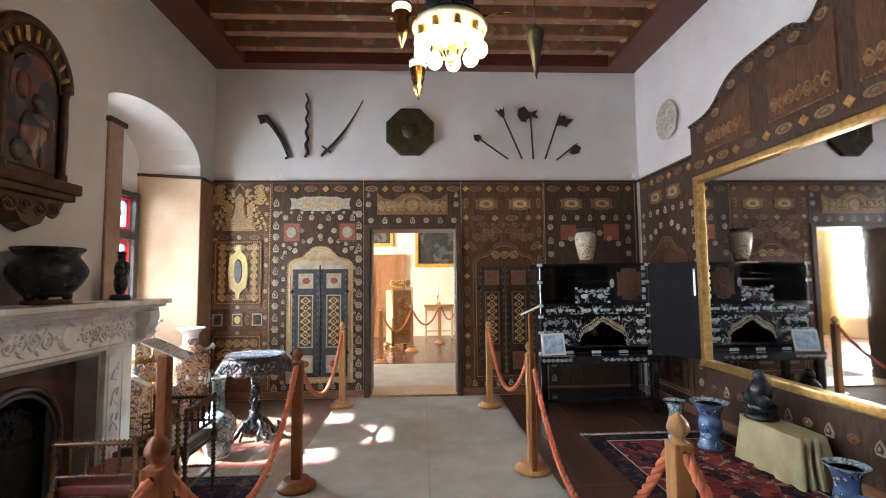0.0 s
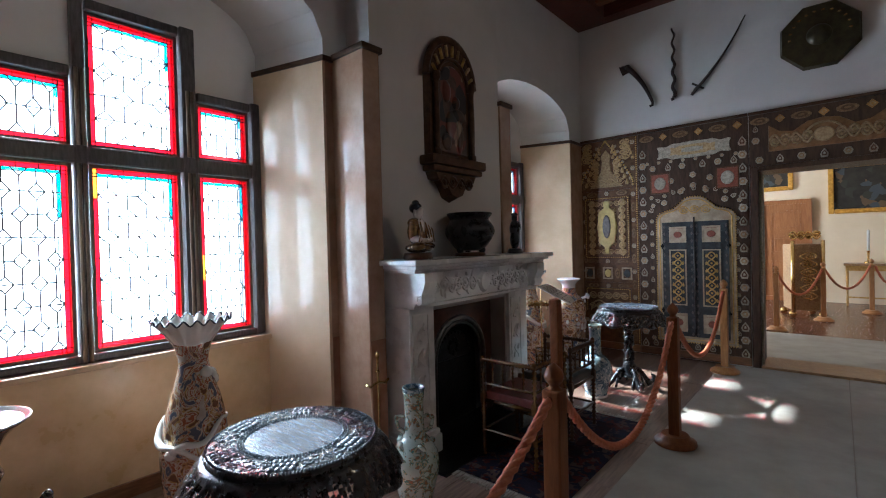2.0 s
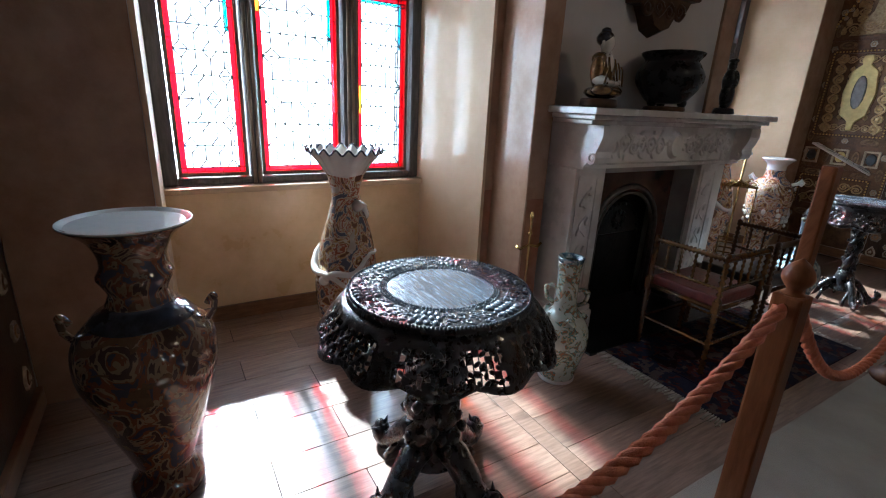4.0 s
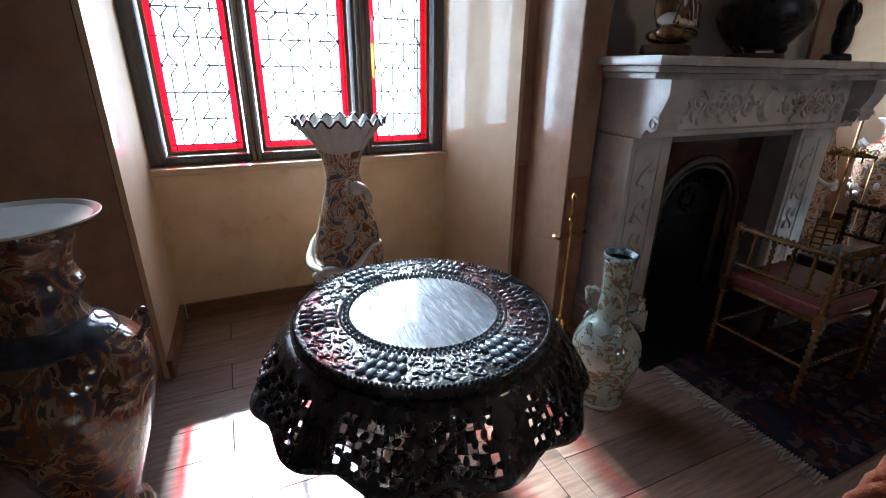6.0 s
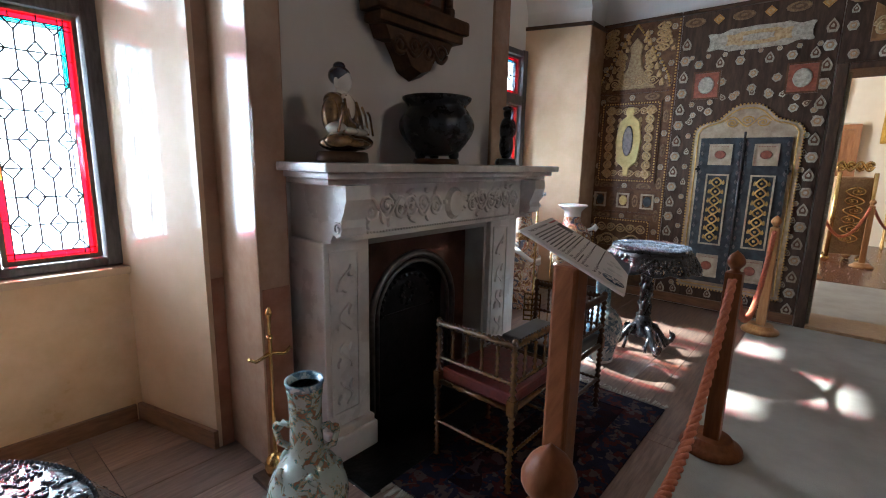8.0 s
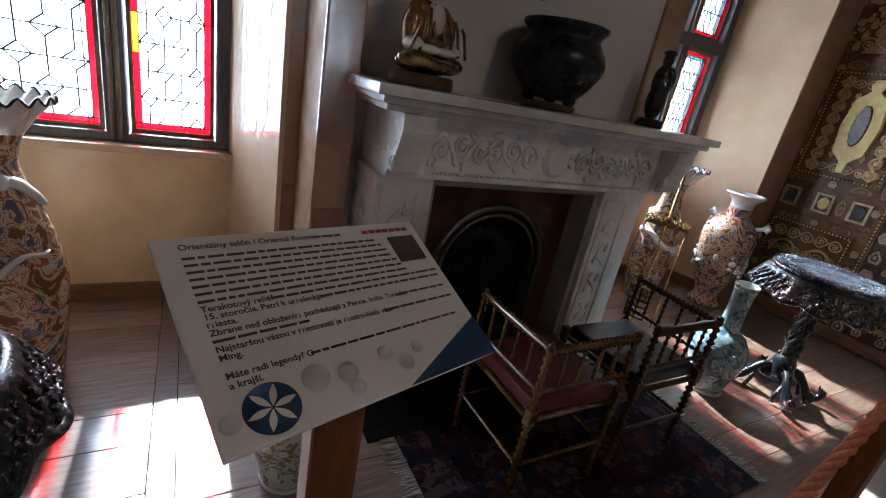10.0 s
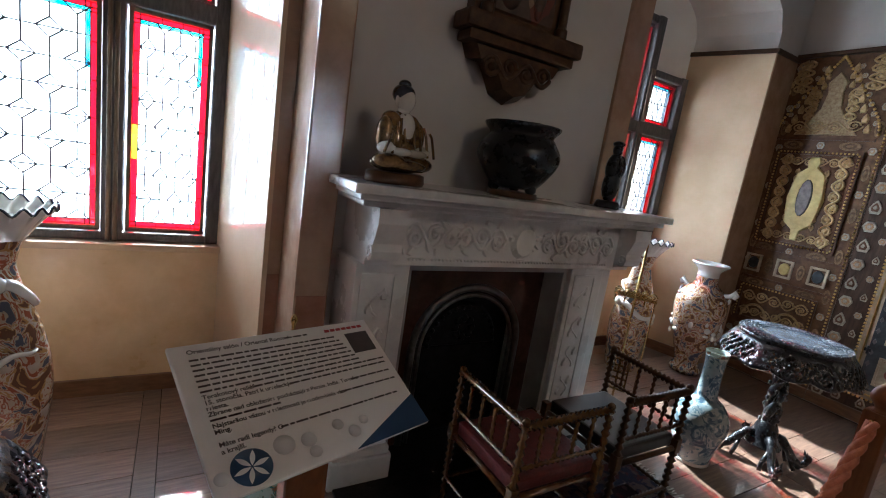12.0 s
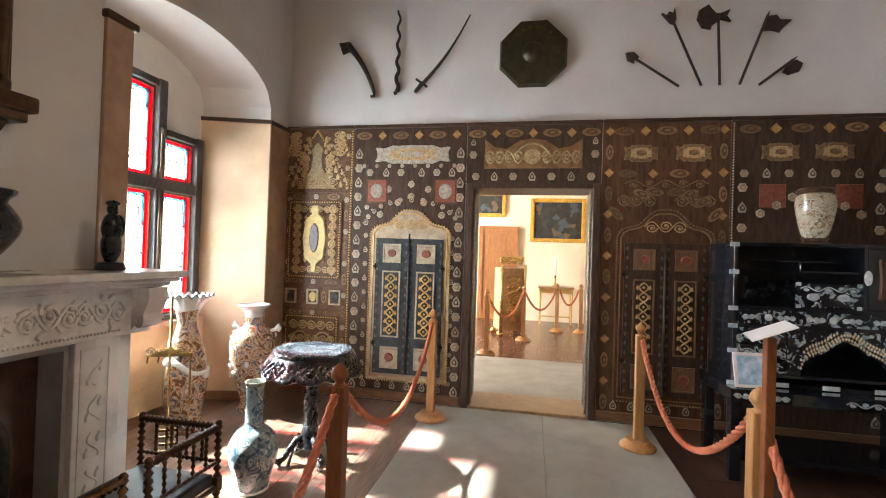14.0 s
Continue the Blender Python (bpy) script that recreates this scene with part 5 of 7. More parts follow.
vs0 = [tmp.verts.new((x, 0.0, z)) for x, z in outer]
vs1 = [tmp.verts.new((x, -0.03, z)) for x, z in outer]
tmp.faces.new(vs1)
for i in range(len(outer)):
    j = (i + 1) % len(outer)
    tmp.faces.new((vs0[i], vs0[j], vs1[j], vs1[i]))
merge(bm, tmp, 0, Matrix.Translation((-2.20, 0, 0)) @ Matrix.Rotation(radians(90), 4, "Z"))
ins = part("insert", bm, RED_MARBLE, fp, "red-brown stone insert with an arched mouth")
bm = bmesh.new()
tmp = bmesh.new()
for rr, r in ((0.315, 0.020), (0.275, 0.012)):
    tube(tmp, [(2.92 - rr, -0.035, 0.02)] + [(2.92 - rr * math.cos(a), -0.035, 0.52 + rr * math.sin(a)) for a in [math.pi * i / 24 for i in range(25)]] + [(2.92 + rr, -0.035, 0.02)], r, 8)
merge(bm, tmp, 0, Matrix.Translation((-2.20, 0, 0)) @ Matrix.Rotation(radians(90), 4, "Z"))
part("arch_moulding", bm, STEEL, ins)
bm = bmesh.new()
tmp = bmesh.new()
box(tmp, 2.62, 3.22, 0.04, 0.05, 0.0, 0.83)
slab(tmp, [(2.92 - 0.23 * math.cos(a), 0.50 + 0.24 * math.sin(a)) for a in [math.pi * i / 20 for i in range(21)]] , 0.04, 0.02, 0.02)
for k in range(16):
    a = math.pi * k / 15
    ball(tmp, (2.92 - 0.20 * math.cos(a), 0.018, 0.51 + 0.20 * math.sin(a)), 0.014, 6, 4)
for k in range(8):
    a = math.pi * 2 * k / 8
    slab(tmp, [(2.92 + 0.05 * math.cos(a) + p, 0.60 + 0.05 * math.sin(a) + q) for p, q in oval(0.05, 0.05, 8)], 0.02, 0.008, 0.01)
merge(bm, tmp, 0, Matrix.Translation((-2.20, 0, 0)) @ Matrix.Rotation(radians(90), 4, "Z"))
part("fireback", bm, IRON, ins, "black cast-iron fireback with a rosette")
bm = bmesh.new()
bevelled(bm, -2.25, -1.72, 2.22, 3.64, -0.004, 0.014, 0.004)
setting("floor_hearth", bm, IRON, "dark stone hearth slab before the fireplace", "hearth")

# ---- on the chimney breast ----
WEST = pose(XB, 0, 0, 0, 0, 90)                          # local x runs along +y, local -y points into the room
rel = thing("relief_plaque", "dark arched wooden wall relief with columns and bracket", "wall relief", WEST @ Matrix.Translation((2.955, 0, 1.73)) @ Matrix.Diagonal((1.0, 1.0, 1.13, 1)) @ Matrix.Translation((-2.955, 0, -1.73)))
c = 2.955
arch = [(c - 0.27, 2.02), (c + 0.27, 2.02), (c + 0.27, 2.56)] + [(c + 0.27 * math.cos(a), 2.56 + 0.27 * math.sin(a)) for a in [math.pi * i / 16 for i in range(1, 17)]]
bm = bmesh.new()
slab(bm, arch, 0.0, -0.06, 0.01)
back = part("back", bm, DARK_WOOD, rel)
bm = bmesh.new()
slab(bm, [(c - 0.17, 2.06), (c + 0.17, 2.06), (c + 0.17, 2.5)] + [(c + 0.17 * math.cos(a), 2.5 + 0.17 * math.sin(a)) for a in [math.pi * i / 12 for i in range(1, 13)]], -0.06, -0.07, 0.01)
r = random.Random(5)
for (px, pz, rx, rz) in ((0.03, 2.42, 0.05, 0.05), (-0.02, 2.25, 0.08, 0.12), (0.07, 2.2, 0.04, 0.13), (-0.09, 2.14, 0.06, 0.06), (0.05, 2.33, 0.10, 0.05), (-0.08, 2.48, 0.05, 0.08)):
    tmp = bmesh.new()
    ball(tmp, (0, 0, 0), 1, 10, 8)
    merge(bm, tmp, 0, Matrix.Translation((c + px, -0.065, pz)) @ Matrix.Diagonal((rx, 0.03, rz, 1)))
part("relief_field", bm, RELIEF, rel, "blurred painted relief in brown and red")
for s in (-1, 1):
    bm = bmesh.new()
    lathe(bm, smooth_profile([(0.03, 2.03), (0.03, 2.07), (0.02, 2.09), (0.024, 2.3), (0.02, 2.5), (0.034, 2.54), (0.034, 2.58)], 3), 12, (c + s * 0.215, -0.085, 0))
    part("column", bm, DARK_WOOD, rel)
bm = bmesh.new()
tube(bm, [(c + 0.285 * math.cos(a), -0.05, 2.56 + 0.285 * math.sin(a)) for a in [math.pi * i / 20 for i in range(21)]], 0.030, 8)
tube(bm, [(c + 0.19 * math.cos(a), -0.07, 2.52 + 0.19 * math.sin(a)) for a in [math.pi * i / 20 for i in range(21)]], 0.014, 8)
part("arch_moulding", bm, DARK_WOOD, rel)
for i in range(1, 10):
    a = math.pi * i / 10
    bm = bmesh.new()
    tube(bm, [(c + 0.20 * math.cos(a), -0.07, 2.53 + 0.20 * math.sin(a)), (c + 0.255 * math.cos(a), -0.075, 2.55 + 0.255 * math.sin(a))], 0.013, 6)
    part("baluster", bm, GOLD if i % 2 else IVORY_TAN, rel)
bm = bmesh.new()
bevelled(bm, c - 0.33, c + 0.33, -0.14, 0.0, 1.965, 2.03, 0.015)
bevelled(bm, c - 0.30, c + 0.30, -0.12, 0.0, 1.925, 1.965, 0.012)
part("ledge", bm, DARK_WOOD, rel)
bm = bmesh.new()
slab(bm, [(c - 0.27, 1.93), (c - 0.24, 1.875), (c - 0.17, 1.87), (c - 0.13, 1.82), (c - 0.09, 1.76), (c, 1.73), (c + 0.09, 1.76), (c + 0.13, 1.82), (c + 0.17, 1.87), (c + 0.24, 1.875), (c + 0.27, 1.93)], 0.0, -0.09, 0.03)
scrolls(bm, c - 0.2, c + 0.2, 1.80, 1.92, 4, -0.085, 0.012)
part("bracket", bm, DARK_WOOD, rel)

# statue, urn and figure on the shelf
bm = bmesh.new()
Z0 = 1.311
tmp = bmesh.new()
lathe(tmp, [(0.135, 0.0), (0.14, 0.01), (0.135, 0.045), (0.12, 0.05)], 28)
merge(bm, tmp, 0, Matrix.Diagonal((0.72, 1.12, 1, 1)))
for cx, cy, cz, rx, ry, rz, slot in (
        (0.0, 0, 0.085, 0.085, 0.150, 0.040, 2), (0.035, 0.085, 0.095, 0.062, 0.085, 0.038, 2), (0.035, -0.085, 0.095, 0.062, 0.085, 0.038, 2), (0.075, 0.0, 0.085, 0.04, 0.10, 0.026, 2),
        (-0.01, 0, 0.205, 0.058, 0.082, 0.115, 2), (0.018, 0, 0.245, 0.040, 0.050, 0.068, 1), (-0.012, 0.055, 0.272, 0.042, 0.045, 0.038, 2), (-0.012, -0.055, 0.272, 0.042, 0.045, 0.038, 2),
        (0.0, 0.098, 0.205, 0.040, 0.034, 0.078, 2), (0.0, -0.098, 0.205, 0.040, 0.034, 0.078, 2), (0.03, 0.105, 0.150, 0.05, 0.030, 0.028, 1), (0.03, -0.105, 0.150, 0.05, 0.030, 0.028, 1),
        (0.06, 0.045, 0.140, 0.03, 0.065, 0.018, 1), (0.06, -0.045, 0.140, 0.03, 0.065, 0.018, 1), (0.035, 0.0, 0.165, 0.035, 0.06, 0.03, 2),
        (0.0, 0, 0.318, 0.028, 0.028, 0.032, 1), (0.006, 0, 0.362, 0.042, 0.040, 0.053, 1), (-0.012, 0, 0.388, 0.050, 0.050, 0.044, 3), (-0.012, 0, 0.428, 0.028, 0.028, 0.022, 3),
        (-0.004, 0.042, 0.355, 0.010, 0.008, 0.024, 1), (-0.004, -0.042, 0.355, 0.010, 0.008, 0.024, 1)):
    tmp = bmesh.new()
    ball(tmp, (0, 0, 0), 1, 18, 12)
    merge(bm, tmp, slot, Matrix.Translation((cx, cy, cz)) @ Matrix.Diagonal((rx, ry, rz, 1)))
for side in (1, -1):                                     # robe folds
    for k in range(4):
        tube(bm, [(0.03 + 0.012 * k, side * (0.02 + 0.03 * k), 0.30 - 0.02 * k), (0.05 + 0.008 * k, side * (0.03 + 0.03 * k), 0.22), (0.072, side * (0.02 + 0.045 * k), 0.13)], 0.006, 6, slot=2)
GILT_GLAZE = material("gilded_porcelain", (0.34, 0.19, 0.06), (0.09, 0.045, 0.025), 0.12, 0.45, scale=26, coat=0.6, bump=0.1, bump_scale=60)
PALE = material("pale_porcelain", (0.70, 0.66, 0.60), (0.62, 0.57, 0.5), 0.15, scale=9, coat=0.5)
st = tagged(new("statue", mesh("statue", bm, [DARK_WOOD, PALE, GILT_GLAZE, IMARI_BAND])), "seated porcelain statue with gilded robe and dark hair on the mantel", "statue")
st.matrix_world = pose(-2.03, 2.35, Z0, 0, 0, 22) @ Matrix.Diagonal((0.9, 0.9, 0.87, 1))


def urn():
    t = thing("urn", "round dark bronze urn with flared lip on the mantel", "urn", pose(-2.06, 2.955, Z0) @ Matrix.Scale(1.14, 4))
    bm = bmesh.new()
    lathe(bm, smooth_profile([(0.06, 0.035), (0.10, 0.05), (0.158, 0.13), (0.165, 0.18), (0.14, 0.225), (0.128, 0.245), (0.15, 0.272), (0.15, 0.285), (0.125, 0.282), (0.115, 0.24), (0.02, 0.2)], 5), 40)
    part("bowl", bm, BRONZE, t)
    bm = bmesh.new()
    lathe(bm, [(0.10, 0.0), (0.105, 0.006), (0.10, 0.022), (0.06, 0.024)], 28)
    part("stand", bm, DARK_WOOD, t)
    for k in range(3):
        a = 2.1 * k + 0.3
        bm = bmesh.new()
        ball(bm, (0.085 * math.cos(a), 0.085 * math.sin(a), 0.04), 0.024, 10, 8)
        part("foot", bm, BRONZE, t)


urn()
bm = bmesh.new()
lathe(bm, [(0.065, 0.0), (0.068, 0.01), (0.06, 0.035), (0.05, 0.04)], 20)
for cx, cy, cz, rx, ry, rz in ((0, 0, 0.12, 0.042, 0.05, 0.09), (0, 0, 0.21, 0.045, 0.048, 0.08), (0, 0.0, 0.305, 0.026, 0.026, 0.034), (0, 0.0, 0.335, 0.032, 0.032, 0.016), (0.01, 0.03, 0.22, 0.03, 0.03, 0.06)):
    tmp = bmesh.new()
    ball(tmp, (0, 0, 0), 1, 14, 10)
    merge(bm, tmp, 0, Matrix.Translation((cx, cy, cz)) @ Matrix.Diagonal((rx, ry, rz, 1)))
f = tagged(new("statue", mesh("statue", bm, BRONZE)), "small standing dark bronze statue at the mantel's end", "statue")
f.matrix_world = pose(-2.06, 3.60, Z0)


# ---- tables and vases ----
def carved_table(m, stem=1.0):
    """A round carved table: bead-edged top, pierced scalloped skirt, twisted column, creature feet."""
    t = thing("round_table", "round carved ebony table with beaded top and pierced scalloped skirt", "table", m, "carved round tables")
    H = 0.748
    bm = bmesh.new()
    lathe(bm, [(0.02, H - 0.03), (0.30, H - 0.03), (0.312, H - 0.02), (0.312, H - 0.006), (0.302, H), (0.20, H), (0.178, H - 0.004)], 72)
    top = part("tabletop", bm, EBONY, t)
    bm = bmesh.new()
    lathe(bm, [(0.177, H - 0.005), (0.177, H - 0.0005)], 64)
    part("centre_disc", bm, EBONY_TOP, top, "worn plain centre with the sky's blue sheen in its colour")
    bm = bmesh.new()
    for rr, n in ((0.303, 170), (0.181, 110), (0.190, 60), (0.199, 120)):
        for i in range(n):
            a = 2 * math.pi * i / n
            ball(bm, (rr * math.cos(a), rr * math.sin(a), H + 0.001), 0.0048, 5, 3)
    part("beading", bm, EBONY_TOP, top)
    bm = bmesh.new()
    r = random.Random(3)
    for ring in range(7):                                 # dense curling worm carving
        rad = 0.209 + 0.0135 * ring
        n = int(2 * math.pi * rad / 0.030)
        for i in range(n):
            a = 2 * math.pi * (i + 0.5 * (ring % 2)) / n + r.uniform(-0.03, 0.03)
            bend, turn, size = r.uniform(2.2, 4.6) * r.choice((1, -1)), r.uniform(0, 6.28), r.uniform(0.010, 0.015)
            p = Vector((rad * math.cos(a), rad * math.sin(a), H + 0.001))
            pts = []
            for k in range(7):
                pts.append(p.copy())
                p = p + Vector((math.cos(turn), math.sin(turn), 0)) * size * 0.36
                turn += bend / 6
            if max(q.xy.length for q in pts) < 0.296 and min(q.xy.length for q in pts) > 0.203:
                tube(bm, pts, lambda v: 0.0040 * (1.15 - 0.7 * v), 4)
    for c in range(6):                                    # clusters of overlapping fruit and leaves
        for i in range(4):
            for k in range(3):
                pr, pa = 0.222 + 0.028 * k, 0.35 + c * math.pi / 3 + 0.085 * (i - 1.5) + 0.03 * (k % 2)
                tmp = bmesh.new()
                ball(tmp, (0, 0, 0), 1, 8, 5)
                merge(bm, tmp, 0, pose(pr * math.cos(pa), pr * math.sin(pa), H + 0.002, 0, 0, math.degrees(pa)) @ Matrix.Diagonal((0.016, 0.011, 0.008, 1)))
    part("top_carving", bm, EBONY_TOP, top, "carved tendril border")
    bm = bmesh.new()
    seg, rows = 120, 8
    grid = []
    for k in range(rows + 1):
        u = k / rows
        ring = []
        for i in range(seg):
            a = 2 * math.pi * i / seg
            drop = 0.115 * u * (1 + 0.16 * abs(math.cos(a * 6)) * u)
            rr = 0.296 + 0.100 * u ** 0.75 + 0.010 * math.cos(a * 12) * u
            ring.append(bm.verts.new((rr * math.cos(a), rr * math.sin(a), H - 0.025 - drop)))
        grid.append(ring)
    faces = []
    for k in range(rows):
        for i in range(seg):
            f = bm.faces.new((grid[k][i], grid[k][(i + 1) % seg], grid[k + 1][(i + 1) % seg], grid[k + 1][i]))
            f.smooth = True
            if 2 <= k <= rows - 2 and (i + k) % 3 != 0 and (i % 20) > 3:
                faces.append(f)
    res = bmesh.ops.inset_individual(bm, faces=faces, thickness=0.0036, depth=0.0)
    bmesh.ops.delete(bm, geom=faces, context="FACES")
    bmesh.ops.solidify(bm, geom=bm.faces[:], thickness=0.012)
    skirt = part("skirt", bm, EBONY, t, "pierced scalloped skirt")
    bm = bmesh.new()
    for i in range(110):
        a0 = 2 * math.pi * i / 110
        for k in range(5):
            u = 0.08 + 0.19 * k + r.uniform(-0.06, 0.06)
            rr = 0.300 + 0.100 * u ** 0.75
            tmp = bmesh.new()
            ball(tmp, (0, 0, 0), 1, 6, 4)
            merge(bm, tmp, 0, Matrix.Translation((rr * math.cos(a0), rr * math.sin(a0), H - 0.027 - 0.115 * u)) @ Matrix.Rotation(a0, 4, "Z") @ Matrix.Rotation(r.uniform(0, 3), 4, "X") @ Matrix.Diagonal((0.008, 0.013, 0.007, 1)))
    part("skirt_carving", bm, EBONY, skirt)
    bm = bmesh.new()
    for k in range(3):                                    # twisted stem
        pts = [(0.046 * stem * math.cos(2.1 * k + z * 14), 0.046 * stem * math.sin(2.1 * k + z * 14), z) for z in [0.16 + 0.56 * i / 40 for i in range(41)]]
        tube(bm, pts, lambda v: (0.043 + 0.009 * math.sin(v * 30)) * stem, 8)
    for i in range(30):
        a, z = i * 2.4, 0.18 + 0.5 * i / 30
        ball(bm, (0.085 * stem * math.cos(a), 0.085 * stem * math.sin(a), z), 0.02 * stem, 6, 5)
    part("column", bm, EBONY, t)
    bm = bmesh.new()
    lathe(bm, smooth_profile([(0.11, 0.10), (0.085, 0.14), (0.07, 0.2), (0.05, 0.24)], 4), 20)
    part("collar", bm, EBONY, t)
    bm = bmesh.new()
    lathe(bm, smooth_profile([(0.05, 0.66), (0.08, 0.70), (0.15, 0.735)], 4), 20)
    part("collar", bm, EBONY, t)
    for k in range(4):
        a = radians(20 + 90 * k)
        d = Vector((math.cos(a), math.sin(a), 0))
        bm = bmesh.new()
        path = [(0.06, 0.16), (0.11, 0.15), (0.16, 0.10), (0.20, 0.055), (0.245, 0.03), (0.275, 0.045), (0.29, 0.075)]
        tube(bm, [d * x + Vector((0, 0, z)) for x, z in path], lambda v: (0.046 - 0.014 * v) * stem, 8)
        ball(bm, d * 0.285 + Vector((0, 0, 0.075)), 0.026, 8, 6)
        ball(bm, d * 0.24 + Vector((0, 0, 0.022)), 0.022, 8, 5)
        side = d.cross(Vector((0, 0, 1)))
        for s in (1, -1):
            tube(bm, [d * 0.27 + side * s * 0.012 + Vector((0, 0, 0.09)), d * 0.262 + side * s * 0.02 + Vector((0, 0, 0.12))], lambda v: 0.010 * (1.1 - v), 5)
            tube(bm, [d * 0.13 + Vector((0, 0, 0.13)), d * 0.17 + side * s * 0.05 + Vector((0, 0, 0.05)), d * 0.19 + side * s * 0.06 + Vector((0, 0, 0.012))], 0.013, 6)
        part("creature_foot", bm, EBONY, t, "foot carved as a crouching creature")
    return t


carved_table(pose(-1.393, 1.029, 0.0) @ Matrix.Diagonal((0.94, 0.94, 0.99, 1)), 1.2)
carved_table(pose(-1.45, 4.61, 0, 0, 0, 25) @ Matrix.Diagonal((0.85, 0.85, 1.02, 1)), 0.62)


def ruffled_vase(m, label):
    t = thing("vase", label, "vase", m, "tall ruffled vases")
    bm = bmesh.new()
    lathe(bm, smooth_profile([(0.115, 0.0), (0.122, 0.03), (0.142, 0.2), (0.157, 0.36), (0.148, 0.5), (0.122, 0.64), (0.092, 0.74), (0.072, 0.82), (0.068, 0.86), (0.085, 0.93), (0.125, 1.01)], 5), 48, lobes=lambda a, k: 1 + 0.055 * math.sin(math.pi * min(k, 50) / 50) * math.sin(3 * a + 0.13 * k))
    part("body", bm, IMARI, t)
    bm = bmesh.new()

    def flare(a, k):
        return 0.012 * math.sin(a * 20) * min(1, k / 6)
    lathe(bm, [(0.125 + 0.055 * i / 8, 1.01 + 0.06 * i / 8 - 0.01 * (i / 8) ** 2) for i in range(9)] + [(0.172, 1.058), (0.13, 1.0), (0.06, 0.9)], 120, wave=lambda a, k: flare(a, k) if k < 10 else 0)
    part("rim", bm, CERAMIC, t, "white ruffled rim with dark edge")
    bm = bmesh.new()
    tube(bm, [(0.181 * math.cos(a), 0.181 * math.sin(a), 1.061 + 0.012 * math.sin(a * 20)) for a in [2 * math.pi * i / 160 for i in range(161)]], 0.0045, 5)
    part("rim_edge", bm, IMARI_BAND, t)
    bm = bmesh.new()
    r = random.Random(8)
    body = smooth_profile([(0.115, 0.0), (0.142, 0.2), (0.157, 0.36), (0.148, 0.5), (0.122, 0.64), (0.092, 0.74), (0.072, 0.82), (0.075, 0.9)], 6)

    def radius(z):
        return min(body, key=lambda q: abs(q[1] - z))[0]
    for turn, z0, z1, span, rr in ((0.4, 0.80, 0.62, 3.4, 0.020), (3.3, 0.56, 0.40, 3.0, 0.024), (5.2, 0.44, 0.58, 2.2, 0.018)):
        pts = []
        for i in range(25):
            u = i / 24
            z = z0 + (z1 - z0) * u + 0.018 * math.sin(u * 11)
            a = turn + span * u
            q = radius(z) + rr * 0.4
            pts.append((q * math.cos(a), q * math.sin(a), z))
        tube(bm, pts, lambda v: rr * (1.1 - 0.75 * v), 8)
        ball(bm, pts[0], rr * 1.5, 8, 6)
    part("modelled_ornament", bm, CERAMIC, t, "pale modelled snake winding round the body")
    return t


v = ruffled_vase(pose(-2.40, 1.072, 0), "tall painted porcelain vase with ruffled white rim")
copy_thing(v, pose(-2.63, 4.82, 0, 0, 0, 70))


def floor_vase():
    t = thing("vase", "large dark painted porcelain floor vase with flared rim", "vase", pose(-1.78, 0.215, 0) @ Matrix.Diagonal((0.9, 0.9, 0.985, 1)))
    bm = bmesh.new()
    lathe(bm, smooth_profile([(0.115, 0.0), (0.122, 0.02), (0.118, 0.06), (0.093, 0.10), (0.098, 0.13), (0.152, 0.28), (0.205, 0.44), (0.216, 0.53), (0.20, 0.60), (0.15, 0.655)], 5), 48)
    part("body", bm, IMARI_DARK, t)
    bm = bmesh.new()
    lathe(bm, smooth_profile([(0.158, 0.648), (0.135, 0.672), (0.105, 0.69), (0.100, 0.70)], 4), 48)
    part("shoulder_band", bm, IMARI_BAND, t, "glossy blue-black shoulder band")
    bm = bmesh.new()
    lathe(bm, smooth_profile([(0.100, 0.70), (0.090, 0.72), (0.088, 0.74), (0.106, 0.775), (0.110, 0.79), (0.096, 0.82), (0.100, 0.86), (0.125, 0.905), (0.176, 0.943)], 5), 48)
    part("neck", bm, IMARI_DARK, t, "dark painted ringed neck")
    bm = bmesh.new()
    lathe(bm, smooth_profile([(0.174, 0.944), (0.182, 0.948), (0.176, 0.951), (0.12, 0.915), (0.085, 0.84), (0.07, 0.74)], 5), 48)
    part("rim", bm, CERAMIC, t, "wide white flared mouth")
    for s in (1, -1):
        bm = bmesh.new()
        tube(bm, [(0.0, s * x, z) for x, z in ((0.19, 0.60), (0.215, 0.63), (0.22, 0.66), (0.205, 0.675), (0.195, 0.655))], 0.011, 8)
        ball(bm, (0.0, s * 0.216, 0.675), 0.016, 8, 6)
        part("handle", bm, IMARI_DARK, t)


floor_vase()


